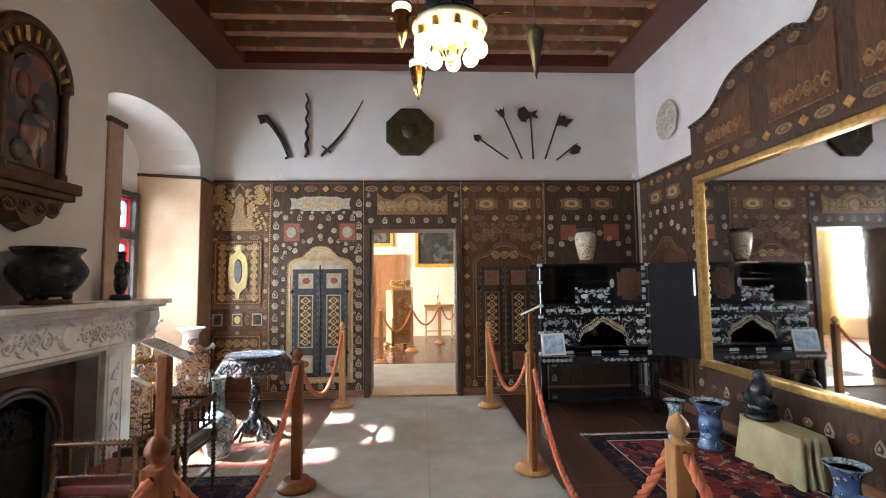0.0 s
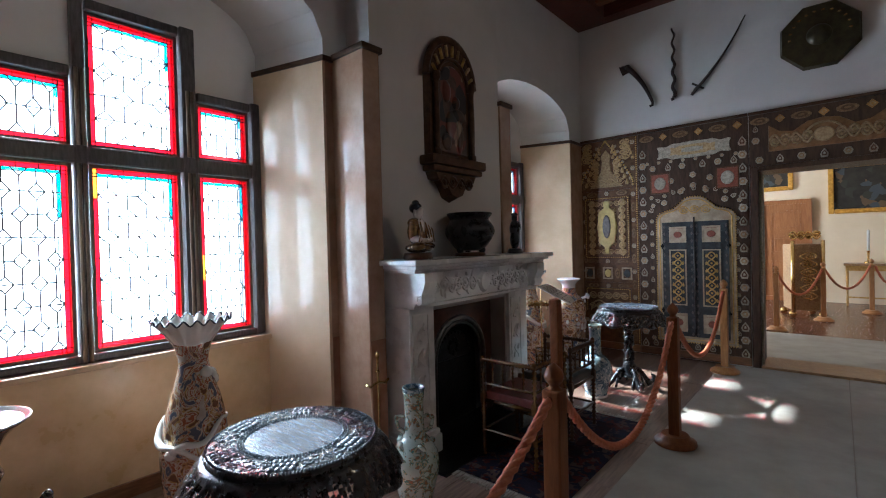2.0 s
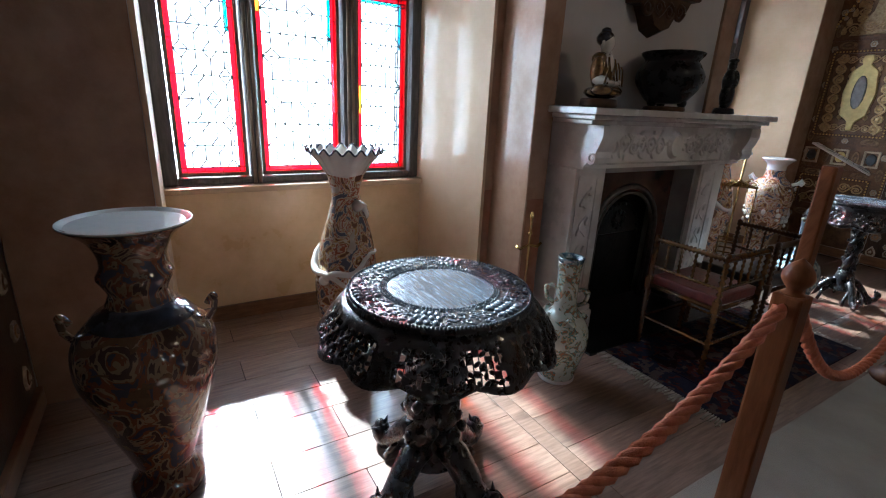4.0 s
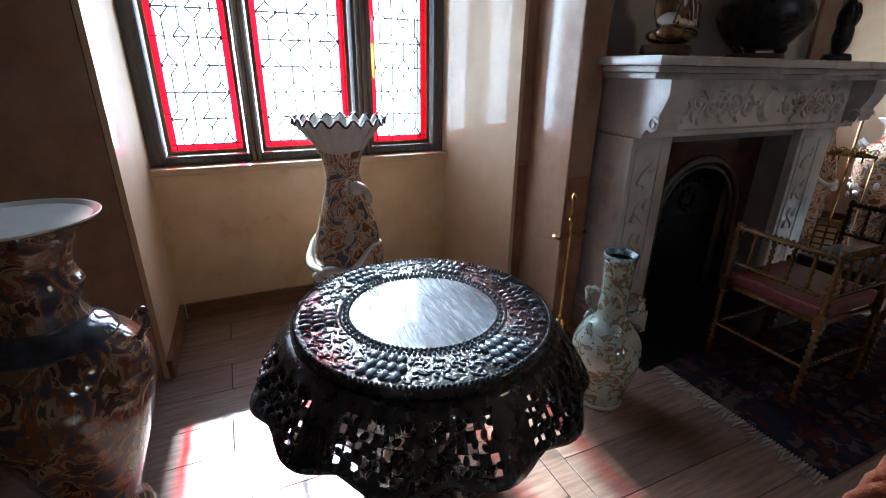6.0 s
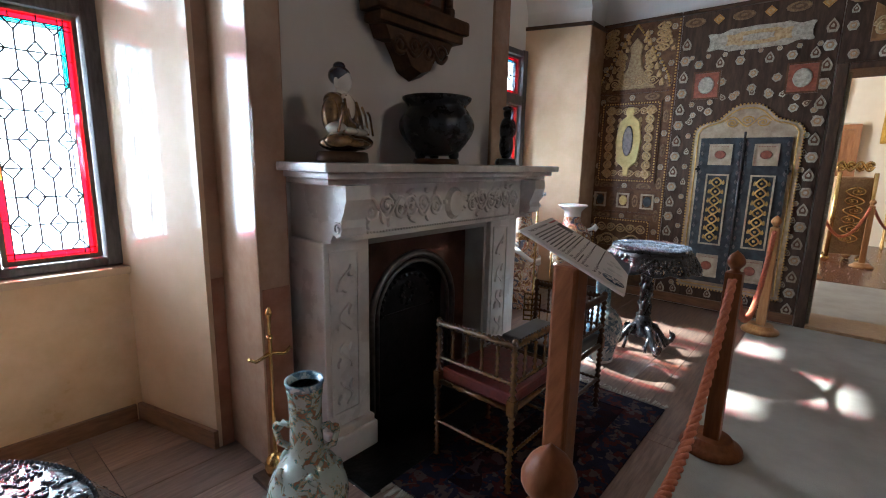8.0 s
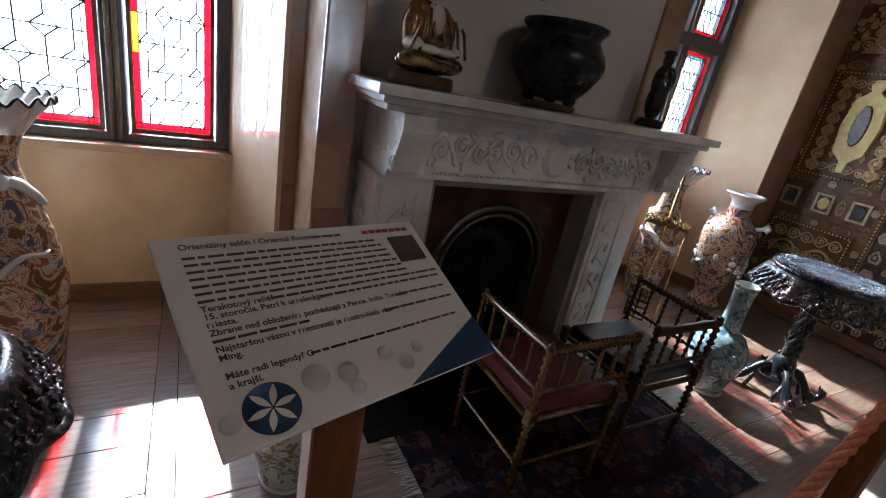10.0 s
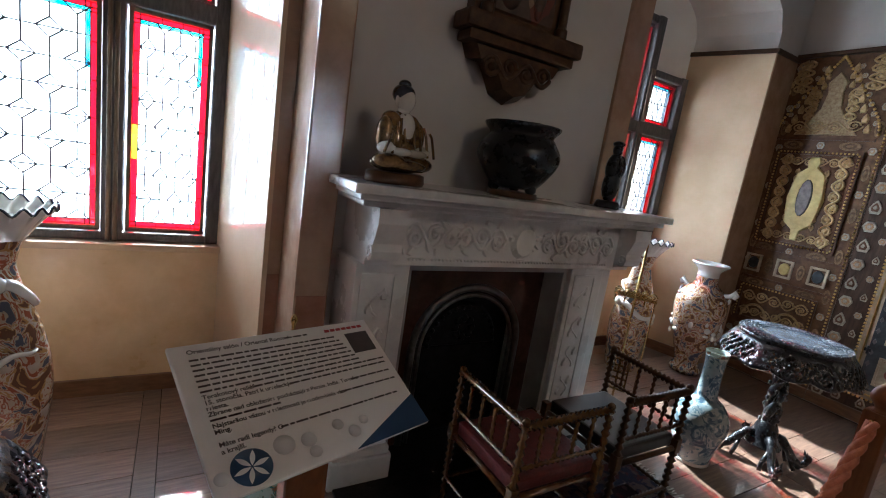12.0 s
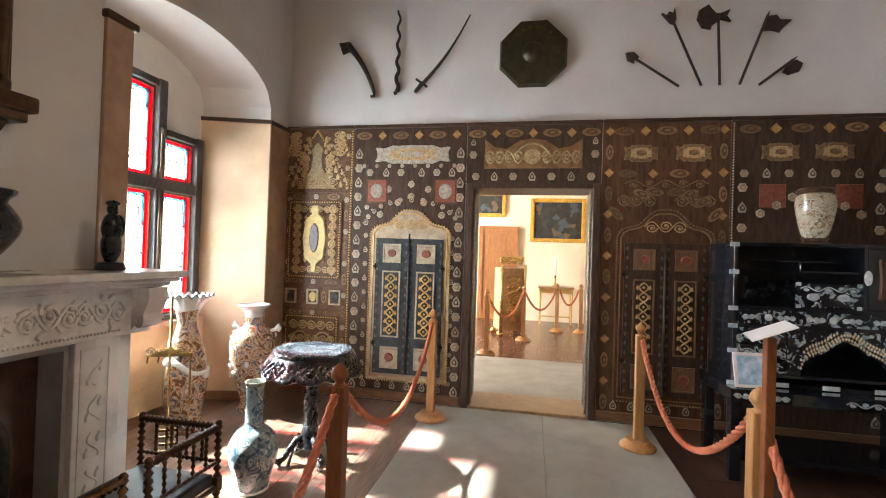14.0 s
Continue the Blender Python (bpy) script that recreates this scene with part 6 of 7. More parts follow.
def bottle_vase(m, mat, rim_mat, label, squat=1.0, handles=True):
    t = thing("vase", label, "vase", m)
    bm = bmesh.new()
    lathe(bm, smooth_profile([(0.085 * squat, 0.0), (0.085 * squat, 0.02), (0.10 * squat, 0.09), (0.125 * squat, 0.2), (0.122 * squat, 0.28), (0.09 * squat, 0.345), (0.06, 0.38), (0.052, 0.42), (0.05, 0.55), (0.056, 0.62)], 5), 36)
    part("body", bm, mat, t)
    bm = bmesh.new()
    lathe(bm, [(0.056, 0.62), (0.06, 0.64), (0.058, 0.645), (0.05, 0.64), (0.045, 0.5)], 30)
    part("rim", bm, rim_mat, t)
    bm = bmesh.new()
    lathe(bm, [(0.088 * squat, 0.0), (0.09 * squat, 0.004), (0.088 * squat, 0.018)], 30)
    part("foot_ring", bm, CERAMIC, t)
    if handles:
        for s in (1, -1):
            bm = bmesh.new()
            tube(bm, [(s * 0.05, 0, 0.40), (s * 0.085, 0, 0.42), (s * 0.095, 0, 0.46), (s * 0.07, 0, 0.49), (s * 0.05, 0, 0.48)], 0.011, 8)
            ball(bm, (s * 0.09, 0, 0.475), 0.017, 8, 6)
            part("handle", bm, CELADON, t)
        bm = bmesh.new()
        for k in range(5):
            a = 1.26 * k
            tube(bm, [((0.085 + 0.015 * math.sin(i)) * math.cos(a + 0.12 * i), (0.085 + 0.015 * math.sin(i)) * math.sin(a + 0.12 * i), 0.36 - 0.012 * i) for i in range(6)], 0.012, 6)
        part("shoulder_ornament", bm, CELADON, t)
    return t


bottle_vase(pose(-1.672, 1.912, 0, 0, 0, 40) @ Matrix.Diagonal((1.03, 1.03, 0.99, 1)), CELADON, BLUE_WHITE, "slim pale green painted porcelain bottle vase with handles")
bottle_vase(pose(-1.60, 4.175, 0), BLUE_WHITE, CELADON, "blue and white porcelain bottle vase with bulbous body", 1.12, False)


def imari_vase():
    t = thing("vase", "white porcelain vase with figured relief and wide lip", "vase", pose(-2.43, 5.40, 0) @ Matrix.Diagonal((0.95, 0.95, 1.0, 1)))
    bm = bmesh.new()
    lathe(bm, smooth_profile([(0.12, 0.0), (0.13, 0.03), (0.10, 0.08), (0.11, 0.14), (0.165, 0.32), (0.205, 0.52), (0.20, 0.64), (0.15, 0.72), (0.095, 0.77), (0.085, 0.83)], 5), 44)
    part("body", bm, IMARI, t)
    bm = bmesh.new()
    lathe(bm, smooth_profile([(0.085, 0.83), (0.09, 0.88), (0.145, 0.93), (0.146, 0.94), (0.13, 0.94), (0.08, 0.88)], 4), 36)
    part("rim", bm, CERAMIC, t)
    bm = bmesh.new()
    r = random.Random(2)
    for k in range(60):
        a, z = r.uniform(0, 6.28), r.uniform(0.3, 0.68)
        rr = 0.19 + 0.012 * math.sin(z * 20)
        tmp = bmesh.new()
        ball(tmp, (0, 0, 0), 1, 7, 5)
        merge(bm, tmp, 0, Matrix.Translation((rr * math.cos(a), rr * math.sin(a), z)) @ Matrix.Rotation(a, 4, "Z") @ Matrix.Diagonal((0.012, r.uniform(0.012, 0.03), r.uniform(0.012, 0.03), 1)))
    part("relief_figures", bm, CERAMIC, t)
    for s in (1, -1):
        bm = bmesh.new()
        tube(bm, [(s * x, 0.04, z) for x, z in ((0.14, 0.70), (0.20, 0.72), (0.235, 0.76), (0.25, 0.74), (0.23, 0.71))], 0.018, 8)
        part("handle", bm, CERAMIC, t)


imari_vase()


# ---- chairs ----
def bobbin(bm, p, q, r=0.011, step=0.024):
    """A bobbin-turned bar."""
    p, q = Vector(p), Vector(q)
    n = max(2, round((q - p).length / step))
    tube(bm, [p + (q - p) * i / (2 * n) for i in range(2 * n + 1)], lambda v: r * (0.5 if round(v * 2 * n) % 2 == 0 else 1.12), 7)


def corner_chair(m, wood, label, seat_mat):
    """A low square chair with spindled rails on two sides."""
    t = thing("corner_chair", label, "chair", m, "low spindle chairs")
    W, D, H, S = 0.38, 0.40, 0.625, 0.40
    for x, y, h in ((0, 0, H + 0.015), (W, 0, H + 0.02), (W, D, H + 0.015), (0, D, S)):
        bm = bmesh.new()
        bobbin(bm, (x, y, 0), (x, y, S - 0.05), 0.017, 0.03)
        if h > S:
            bobbin(bm, (x, y, S), (x, y, h), 0.016, 0.03)
            ball(bm, (x, y, h), 0.016, 8, 6)
        bevelled(bm, x - 0.017, x + 0.017, y - 0.017, y + 0.017, S - 0.055, S + 0.01, 0.004)
        part("leg", bm, wood, t)
    bm = bmesh.new()
    bevelled(bm, 0.01, W - 0.01, 0.01, D - 0.01, S - 0.03, S + 0.025, 0.012)
    part("seat", bm, seat_mat, t, "dark red leather seat" if seat_mat is LEATHER else "black leather seat")
    for p, q in (((0, 0), (W, 0)), ((W, 0), (W, D))):
        bm = bmesh.new()
        bobbin(bm, (*p, H + 0.004), (*q, H + 0.004), 0.017, 0.022)
        part("top_rail", bm, wood, t)
        bm = bmesh.new()
        bobbin(bm, (*p, S + 0.075), (*q, S + 0.075), 0.010)
        part("lower_rail", bm, wood, t)
        for i in range(1, 5):
            u = i / 5
            x, y = p[0] + (q[0] - p[0]) * u, p[1] + (q[1] - p[1]) * u
            bm = bmesh.new()
            bobbin(bm, (x, y, S + 0.08), (x, y, H - 0.01), 0.009, 0.026)
            part("spindle", bm, wood, t)
    for p, q in (((0, 0), (W, 0)), ((W, 0), (W, D)), ((W, D), (0, D)), ((0, D), (0, 0))):
        bm = bmesh.new()
        bobbin(bm, (*p, 0.17), (*q, 0.17), 0.010)
        part("stretcher", bm, wood, t)
        bm = bmesh.new()
        tube(bm, [(*p, S - 0.035), (*q, S - 0.035)], 0.012, 6)
        part("seat_rail", bm, wood, t)
    return t


corner_chair(pose(-1.70, 2.592, 0.012), SPINDLE, "low gilt bobbin-turned corner chair with red leather seat", LEATHER)
BLACK_LEATHER = material("black_leather", (0.02, 0.017, 0.017), (0.012, 0.01, 0.01), 0.4, scale=20)
corner_chair(Matrix.Translation((-1.335, 3.115, 0.012)) @ Matrix.Rotation(radians(90), 4, "Z"), DARK_WOOD, "low dark bobbin-turned corner chair with black seat", BLACK_LEATHER)


# ---- barrier posts, ropes, signs ----
def barrier_post(m, mat, label):
    t = thing("barrier_post", label, "barrier post", m, "barrier posts")
    bm = bmesh.new()
    lathe(bm, [(0.13, 0.0), (0.135, 0.008), (0.13, 0.025), (0.11, 0.035), (0.095, 0.045), (0.085, 0.065)], 32)
    part("base", bm, mat, t)
    bm = bmesh.new()
    bevelled(bm, -0.034, 0.034, -0.034, 0.034, 0.06, 0.86, 0.007)
    part("post", bm, mat, t)
    bm = bmesh.new()
    lathe(bm, smooth_profile([(0.028, 0.86), (0.018, 0.872), (0.034, 0.895), (0.036, 0.912), (0.025, 0.935), (0.008, 0.95), (0.001, 0.957)], 4), 18)
    part("finial", bm, mat, t)
    for s in (1, -1):
        bm = bmesh.new()
        tube(bm, [(0.0, s * 0.034, 0.83), (0.0, s * 0.055, 0.83)], 0.01, 8)
        part("hook", bm, BRASS, t)
    return t


POSTS = {"LN": (-0.705, 1.665), "LM": (-0.775, 3.51), "LR": (-0.82, 5.59), "RN": (0.96, 1.75), "RM": (0.91, 3.68), "RR": (0.85, 5.44), "LS": (-0.72, -0.10), "RS": (1.0, -0.10)}
for key, (x, y) in POSTS.items():
    # the two nearer left posts take the oak darkened for shade
    barrier_post(pose(x, y, 0.012), OAK_SHADED if key in ("LN", "LM") else OAK, "wooden barrier post on a round base, backlit shade put into its red-brown colour" if key in ("LN", "LM") else "honey-coloured wooden barrier post on a round base")
for x, y in ((-0.63, 8.45), (-0.12, 9.75), (0.50, 11.0), (0.95, 11.0)):
    barrier_post(pose(x, y, 0.0), OAK, "honey-coloured wooden barrier post on a round base")


def rope(p, q, sag, z=0.83, base=0.012, r=0.019):
    """A three-strand twisted rope hung between two posts."""
    p, q = Vector((*p, z + base)), Vector((*q, z + base))
    d = (q - p).normalized()
    p, q = p + d * 0.045, q - d * 0.045
    n = 90
    pts = []
    for i in range(n + 1):
        u = i / n
        pts.append(p + (q - p) * u - Vector((0, 0, sag * (1 - (2 * u - 1) ** 2))))
    t = thing("barrier_rope", "twisted orange-brown barrier rope hanging between two posts", "rope", group="barrier ropes")
    side = d.cross(Vector((0, 0, 1))).normalized()
    for k in range(3):
        bm = bmesh.new()
        strand = []
        for i, c in enumerate(pts):
            a = i * (q - p).length * 0.62 + 2.094 * k
            e = (pts[min(i + 1, n)] - pts[max(i - 1, 0)]).normalized()
            strand.append(c + (side * math.cos(a) + e.cross(side) * math.sin(a)) * r * 0.52)
        tube(bm, strand, r * 0.56, 6)
        part("strand", bm, ROPE, t)
    return t


for a, b, sag in (("LN", "LM", 0.46), ("LM", "LR", 0.42), ("LS", "LN", 0.30), ("RN", "RM", 0.62), ("RM", "RR", 0.42), ("RS", "RN", 0.42)):
    rope(POSTS[a], POSTS[b], sag)
for a, b in (((-0.63, 8.45), (-0.12, 9.75)), ((-0.12, 9.75), (0.50, 11.0))):
    rope(a, b, 0.35, base=0.0)
rope((0.50, 11.0), (0.95, 11.0), 0.3, base=0.0)


# ---- rugs ----
def rug(name, x0, x1, y0, y1, field, border, label, z=0.0):
    t = thing("rug", label, "rug", pose(0, 0, z))
    b = 0.16
    bm = bmesh.new()
    box(bm, x0 + b, x1 - b, y0 + b, y1 - b, 0.001, 0.010)
    part("field", bm, field, t)
    bm = bmesh.new()
    for q in ((x0, x0 + b, y0, y1), (x1 - b, x1, y0, y1), (x0 + b, x1 - b, y0, y0 + b), (x0 + b, x1 - b, y1 - b, y1)):
        box(bm, *q, 0.001, 0.010)
    part("border", bm, border, t, "patterned border")
    bm = bmesh.new()
    for q in ((x0 + b, y0 + b, x1 - b, y0 + b), (x0 + b, y1 - b, x1 - b, y1 - b), (x0 + b, y0 + b, x0 + b, y1 - b), (x1 - b, y0 + b, x1 - b, y1 - b)):
        tube(bm, [(q[0], q[1], 0.009), (q[2], q[3], 0.009)], 0.006, 4)
    part("guard_stripe", bm, FRINGE if field is RUG_RED else RUG_BORDER, t, "narrow guard stripe")
    nx, ny = max(1, round((x1 - x0 - 2 * b) / 0.3)), max(1, round((y1 - y0 - 2 * b) / 0.3))
    for i in range(nx):
        for j in range(ny):
            cx, cy = x0 + b + (x1 - x0 - 2 * b) * (i + 0.5) / nx, y0 + b + (y1 - y0 - 2 * b) * (j + 0.5) / ny
            n = 10
            bm = bmesh.new()
            v = [bm.verts.new((cx + 0.09 * math.cos(6.283 * k / n) * (1.0 if k % 2 else 0.72), cy + 0.12 * math.sin(6.283 * k / n) * (1.0 if k % 2 else 0.72), 0.0115)) for k in range(n)]
            bm.faces.new(v)
            part("medallion", bm, border, t)
    for yy, s in ((y0, -1), (y1, 1)):
        bm = bmesh.new()
        r = random.Random(4)
        n = int((x1 - x0) / 0.012)
        for i in range(n):
            x = x0 + (x1 - x0) * (i + 0.5) / n
            tube(bm, [(x, yy, 0.006), (x + r.uniform(-0.006, 0.006), yy + s * 0.025, 0.005), (x + r.uniform(-0.012, 0.012), yy + s * r.uniform(0.05, 0.08), 0.003)], 0.0042, 4)
        part("fringe", bm, FRINGE, t, "pale cotton fringe")


rug("hearth_rug", -1.72, -1.04, 2.33, 3.74, RUG_DARK, RUG_BORDER, "dark patterned hearth rug with pale fringe under the chairs")
rug("red_rug", 1.55, 2.86, 2.0, 4.42, RUG_RED, RUG_BORDER, "red patterned rug with pale fringe along the mirror wall")


# ---- signs ----
def sign(m, post_xy, post_top, label, text=True):
    """A laminated sheet on a tilted board; local x along the lines, y up the sheet, z out of it."""
    t = thing("information_sign", label, "sign", m)
    W, H = 0.2945, 0.216
    bm = bmesh.new()
    bevelled(bm, -W / 2, W / 2, -H / 2, H / 2, -0.006, 0.0, 0.002)
    board = part("board", bm, PAPER, t)
    if text:
        bm = bmesh.new()
        r = random.Random(11)

        def line(y, x0, x1, h=0.0026):
            x = x0
            while x < x1 - 0.004:
                w = min(r.uniform(0.005, 0.019), x1 - x)
                box(bm, x, x + w, y - h / 2, y + h / 2, 0.0004, 0.0009)
                x += w + 0.0023
        def words(y, s, size=0.0086):
            """A line of set type; gives the width."""
            cu = bpy.data.curves.new("text_line", "FONT")
            cu.body, cu.size, cu.offset = s, size, 0.00022
            ob = part("text_line", cu, None, board, m=pose(-0.128, y - 0.0026, 0.0008))
            cu.materials.append(INK)
            bpy.context.view_layer.update()
            return ob.dimensions.x
        for y, s, end in ((0.094, "Orient\u00e1lny sal\u00f3n / Oriental Room /", 0.035), (0.0229, "Terakotov\u00fd reli\u00e9f", 0.138), (0.0146, "15. storo\u010dia. Patr\u00ed k umeleck\u00fdm", 0.138), (0.0063, "miesta.", -0.12),
                          (-0.002, "Zbrane nad oblo\u017een\u00edm poch\u00e1dzaj\u00fa z Perzie, Indie, Turecka", 0.138), (-0.0186, "Najstar\u0161ou v\u00e1zou v miestnosti je modro-biela v\u00e1za", 0.138),
                          (-0.0269, "Ming.", -0.12), (-0.044, "M\u00e1te radi legendy? O", 0.125), (-0.053, "a kraj\u0161\u00ed.", -0.12)):
            w = words(y, s, 0.0094 if y > 0.09 else 0.0086)
            line(y, -0.128 + w / 0.70 + 0.003, end)
        for i in range(7):
            line(0.081 - 0.0083 * i, -0.128, 0.078 + 0.003 * i)
        line(-0.0103, -0.128, -0.045)
        part("small_print", bm, INK, board, "rows of small dark text")
        bm = bmesh.new()
        for i in range(7):
            box(bm, 0.065 + 0.010 * i, 0.073 + 0.010 * i, 0.092, 0.097, 0.0004, 0.0009)
        part("heading_mark", bm, RED_PRINT, board, "small red heading bar")
        bm = bmesh.new()
        box(bm, 0.095, 0.136, 0.042, 0.083, 0.0004, 0.0008)
        part("grey_square", bm, INK, board, "plain dark grey square")
        bm = bmesh.new()
        v = [bm.verts.new((x, y, 0.0007)) for x, y in ((0.02, -0.108), (0.147, -0.108), (0.147, -0.055))]
        bm.faces.new(v)
        part("corner_band", bm, NAVY, board, "dark blue corner")
        bm = bmesh.new()
        lathe(bm, [(0.0225, 0.0004), (0.0225, 0.0009), (0.0005, 0.0009)], 36, (-0.104, -0.081, 0))
        disc = part("emblem", bm, NAVY, board, "dark blue disc with a six-petal rosette")
        for k in range(6):
            bm = bmesh.new()
            a = math.pi / 3 * k + 0.2
            pts = []
            for i in range(9):
                u = i / 8
                pts.append((0.001 + 0.0198 * u, 0.0030 * math.sin(math.pi * u)))
            pts += [(x, -y) for x, y in pts[::-1][1:-1]]
            bm.faces.new([bm.verts.new((-0.104 + x * math.cos(a) - y * math.sin(a), -0.081 + x * math.sin(a) + y * math.cos(a), 0.0013)) for x, y in pts])
            part("petal", bm, PAPER, disc)
        for x, y, rr in ((-0.062, -0.068, 0.013), (-0.032, -0.072, 0.010), (-0.136, -0.083, 0.008), (0.012, -0.065, 0.008), (-0.03, -0.09, 0.008), (0.03, -0.082, 0.009), (0.05, -0.07, 0.007)):
            bm = bmesh.new()
            lathe(bm, [(rr, 0.0003), (rr, 0.0007), (0.0005, 0.0007)], 20, (x, y, 0))
            part("pale_disc", bm, GREY_PRINT, board)
    inv = m.inverted()
    bm = bmesh.new()
    tmp = bmesh.new()
    bevelled(tmp, post_xy[0] - 0.017, post_xy[0] + 0.017, post_xy[1] - 0.019, post_xy[1] + 0.019, 0.012, post_top, 0.005)
    merge(bm, tmp, 0, inv)
    part("post", bm, OAK_SHADED, t, "red-brown wooden post with shade put into its colour")
    return t


SIGN_POSE = pose(-0.707, 1.716, 1.215, 27.6, 1.9, 107.4) @ Matrix.Diagonal((0.65, 0.60, 0.65, 1))
sign(SIGN_POSE, (-0.722, 1.722), 1.192, "white information sheet with text and blue rosette on a wooden stand")
sign(pose(0.90, 3.60, 1.20, 25, 0, -104) @ Matrix.Scale(0.70, 4), (0.90, 3.59), 1.175, "white information sheet on a tilted board on a wooden stand", False)


t = thing("paper_card", "small white paper card lying on the floor by the rug", "card", pose(-1.80, 2.27, 0.0, 0, 0, 30))
bm = bmesh.new()
bevelled(bm, -0.05, 0.05, -0.035, 0.035, 0.0005, 0.003, 0.001)
part("sheet", bm, PAPER, t)


# ---- lacquer cabinet ----
def lacquer_cabinet():
    t = thing("lacquer_cabinet", "black lacquer cabinet with open compartments and pearl inlay on a stand", "cabinet", pose(1.38, 5.16, 0))
    W, D = 1.20, 0.44
    Z0, Z1 = 0.62, 1.60
    bm = bmesh.new()
    bevelled(bm, 0, W, D - 0.02, D, Z0, Z1, 0.003)
    for q in ((0, 0.025), (W - 0.025, W)):
        bevelled(bm, *q, 0, D - 0.02, Z0, Z1, 0.003)
    for z in (Z0, 0.685, 1.02, 1.14, Z1 - 0.025):
        bevelled(bm, 0.025, W - 0.025, 0.002, D - 0.02, z, z + 0.025, 0.003)
    bevelled(bm, 0.78, 0.80, 0.004, D - 0.02, 1.165, Z1 - 0.025, 0.002)
    body = part("body", bm, LACQUER, t)
    bm = bmesh.new()
    bevelled(bm, 0.80, W - 0.03, 0.0, 0.02, 1.17, Z1 - 0.03, 0.004)
    d = part("door", bm, LACQUER, t, "lacquer door with carved brown panel")
    bm = bmesh.new()
    slab(bm, [(0.99 + x, 1.37 + z) for x, z in cartouche(0.27, 0.36)], 0.002, -0.014, 0.01)
    scrolls(bm, 0.89, 1.09, 1.23, 1.51, 5, -0.016, 0.008)
    part("carved_panel", bm, PANEL_BROWN, d)
    bm = bmesh.new()
    for z in (1.2, 1.28, 1.36, 1.44, 1.52):
        bevelled(bm, 1.13, 1.17, -0.008, 0.002, z, z + 0.05, 0.003)
    part("hinge_plate", bm, PEARL, d)
    bm = bmesh.new()
    bevelled(bm, 0.42, 0.78, 0.03, D - 0.03, 1.40, 1.415, 0.002)
    bevelled(bm, 0.30, 0.62, 0.05, D - 0.03, 1.47, 1.482, 0.002)
    bevelled(bm, 0.42, 0.432, 0.05, D - 0.03, 1.41, 1.48, 0.002)
    part("inner_shelf", bm, LACQUER, t)
    bm = bmesh.new()
    bevelled(bm, 0.40, 0.78, 0.03, 0.05, 1.17, 1.33, 0.003)
    dr = part("inner_drawer", bm, LACQUER_INLAID, t)
    bm = bmesh.new()
    for x in (0.5, 0.68):
        slab(bm, [(x + p, 1.24 + q) for p, q in oval(0.08, 0.05)], 0.03, 0.024, 0.006)
    scrolls(bm, 0.42, 0.76, 1.27, 1.32, 5, 0.024, 0.004)
    for x in (0.41, 0.77):
        for z in (1.175, 1.325):
            bevelled(bm, x - 0.014, x + 0.014, 0.022, 0.031, z - 0.012, z + 0.012, 0.002)
    part("inlay", bm, PEARL, dr)
    for k in range(3):
        a, b = 0.03 + 0.385 * k, 0.03 + 0.385 * (k + 1) - 0.008
        bm = bmesh.new()
        bevelled(bm, a, b, -0.004, 0.03, 1.045, 1.138, 0.003)
        dr = part("drawer", bm, LACQUER_INLAID, t)
        bm = bmesh.new()
        m_ = (a + b) / 2
        slab(bm, [(m_ + p, 1.09 + q) for p, q in oval(0.05, 0.05)], -0.004, -0.012, 0.008)
        for s in (1, -1):
            scrolls(bm, min(m_ + s * 0.05, m_ + s * 0.16), max(m_ + s * 0.05, m_ + s * 0.16), 1.065, 1.115, 3, -0.008, 0.004)
        part("inlay", bm, PEARL, dr)
    bm = bmesh.new()
    bevelled(bm, 0.0, 0.585, 0.0, 0.022, Z0, Z1 - 0.01, 0.004)
    od = part("open_door", bm, BLACK_BOARD, t, "opened black lacquer door", pose(W + 0.006, 0.0, 0, 0, 0, -60))
    bm = bmesh.new()
    bevelled(bm, 0.50, 0.52, -0.006, 0.002, 1.25, 1.52, 0.002)
    part("edge_mount", bm, PEARL, od)
    # arched lower niche
    n = 30
    arch_pts = [(0.42 + 0.52 * i / n, 0.72 + 0.21 * (math.sin(math.pi * i / n) ** 0.6) + 0.02 * math.cos(4 * math.pi * i / n)) for i in range(n + 1)]
    bm = bmesh.new()
    slab(bm, [(0.34, 0.71)] + [(0.42, 0.71)] + arch_pts + [(0.94, 0.71), (1.02, 0.71), (1.02, 1.02), (0.34, 1.02)], 0.03, 0.0, 0.0)
    fr = part("arch_board", bm, LACQUER_INLAID, t)
    bm = bmesh.new()
    for i in range(len(arch_pts)):
        x, z = arch_pts[i]
        for k in range(3):
            zz = z + 0.022 + 0.028 * k
            if zz < 1.01:
                slab(bm, [(x + p + 0.008 * (k % 2), zz + q) for p, q in diamond(0.017, 0.026)], 0.0, -0.003, 0.001)
    part("lattice_inlay", bm, CREAM, fr, "pale diamond lattice inlay")
    for x0, x1 in ((0.03, 0.33), (1.03, 1.17)):
        for z0, z1 in ((0.715, 0.80), (0.81, 0.90), (0.91, 1.015)):
            bm = bmesh.new()
            bevelled(bm, x0, x1, -0.003, 0.03, z0, z1, 0.003)
            dr = part("small_drawer", bm, LACQUER_INLAID, t)
            bm = bmesh.new()
            scrolls(bm, x0 + 0.02, x1 - 0.02, z0 + 0.015, z1 - 0.015, 3, -0.006, 0.004)
            part("inlay", bm, PEARL, dr)
    # metal corner mounts and stand
    bm = bmesh.new()
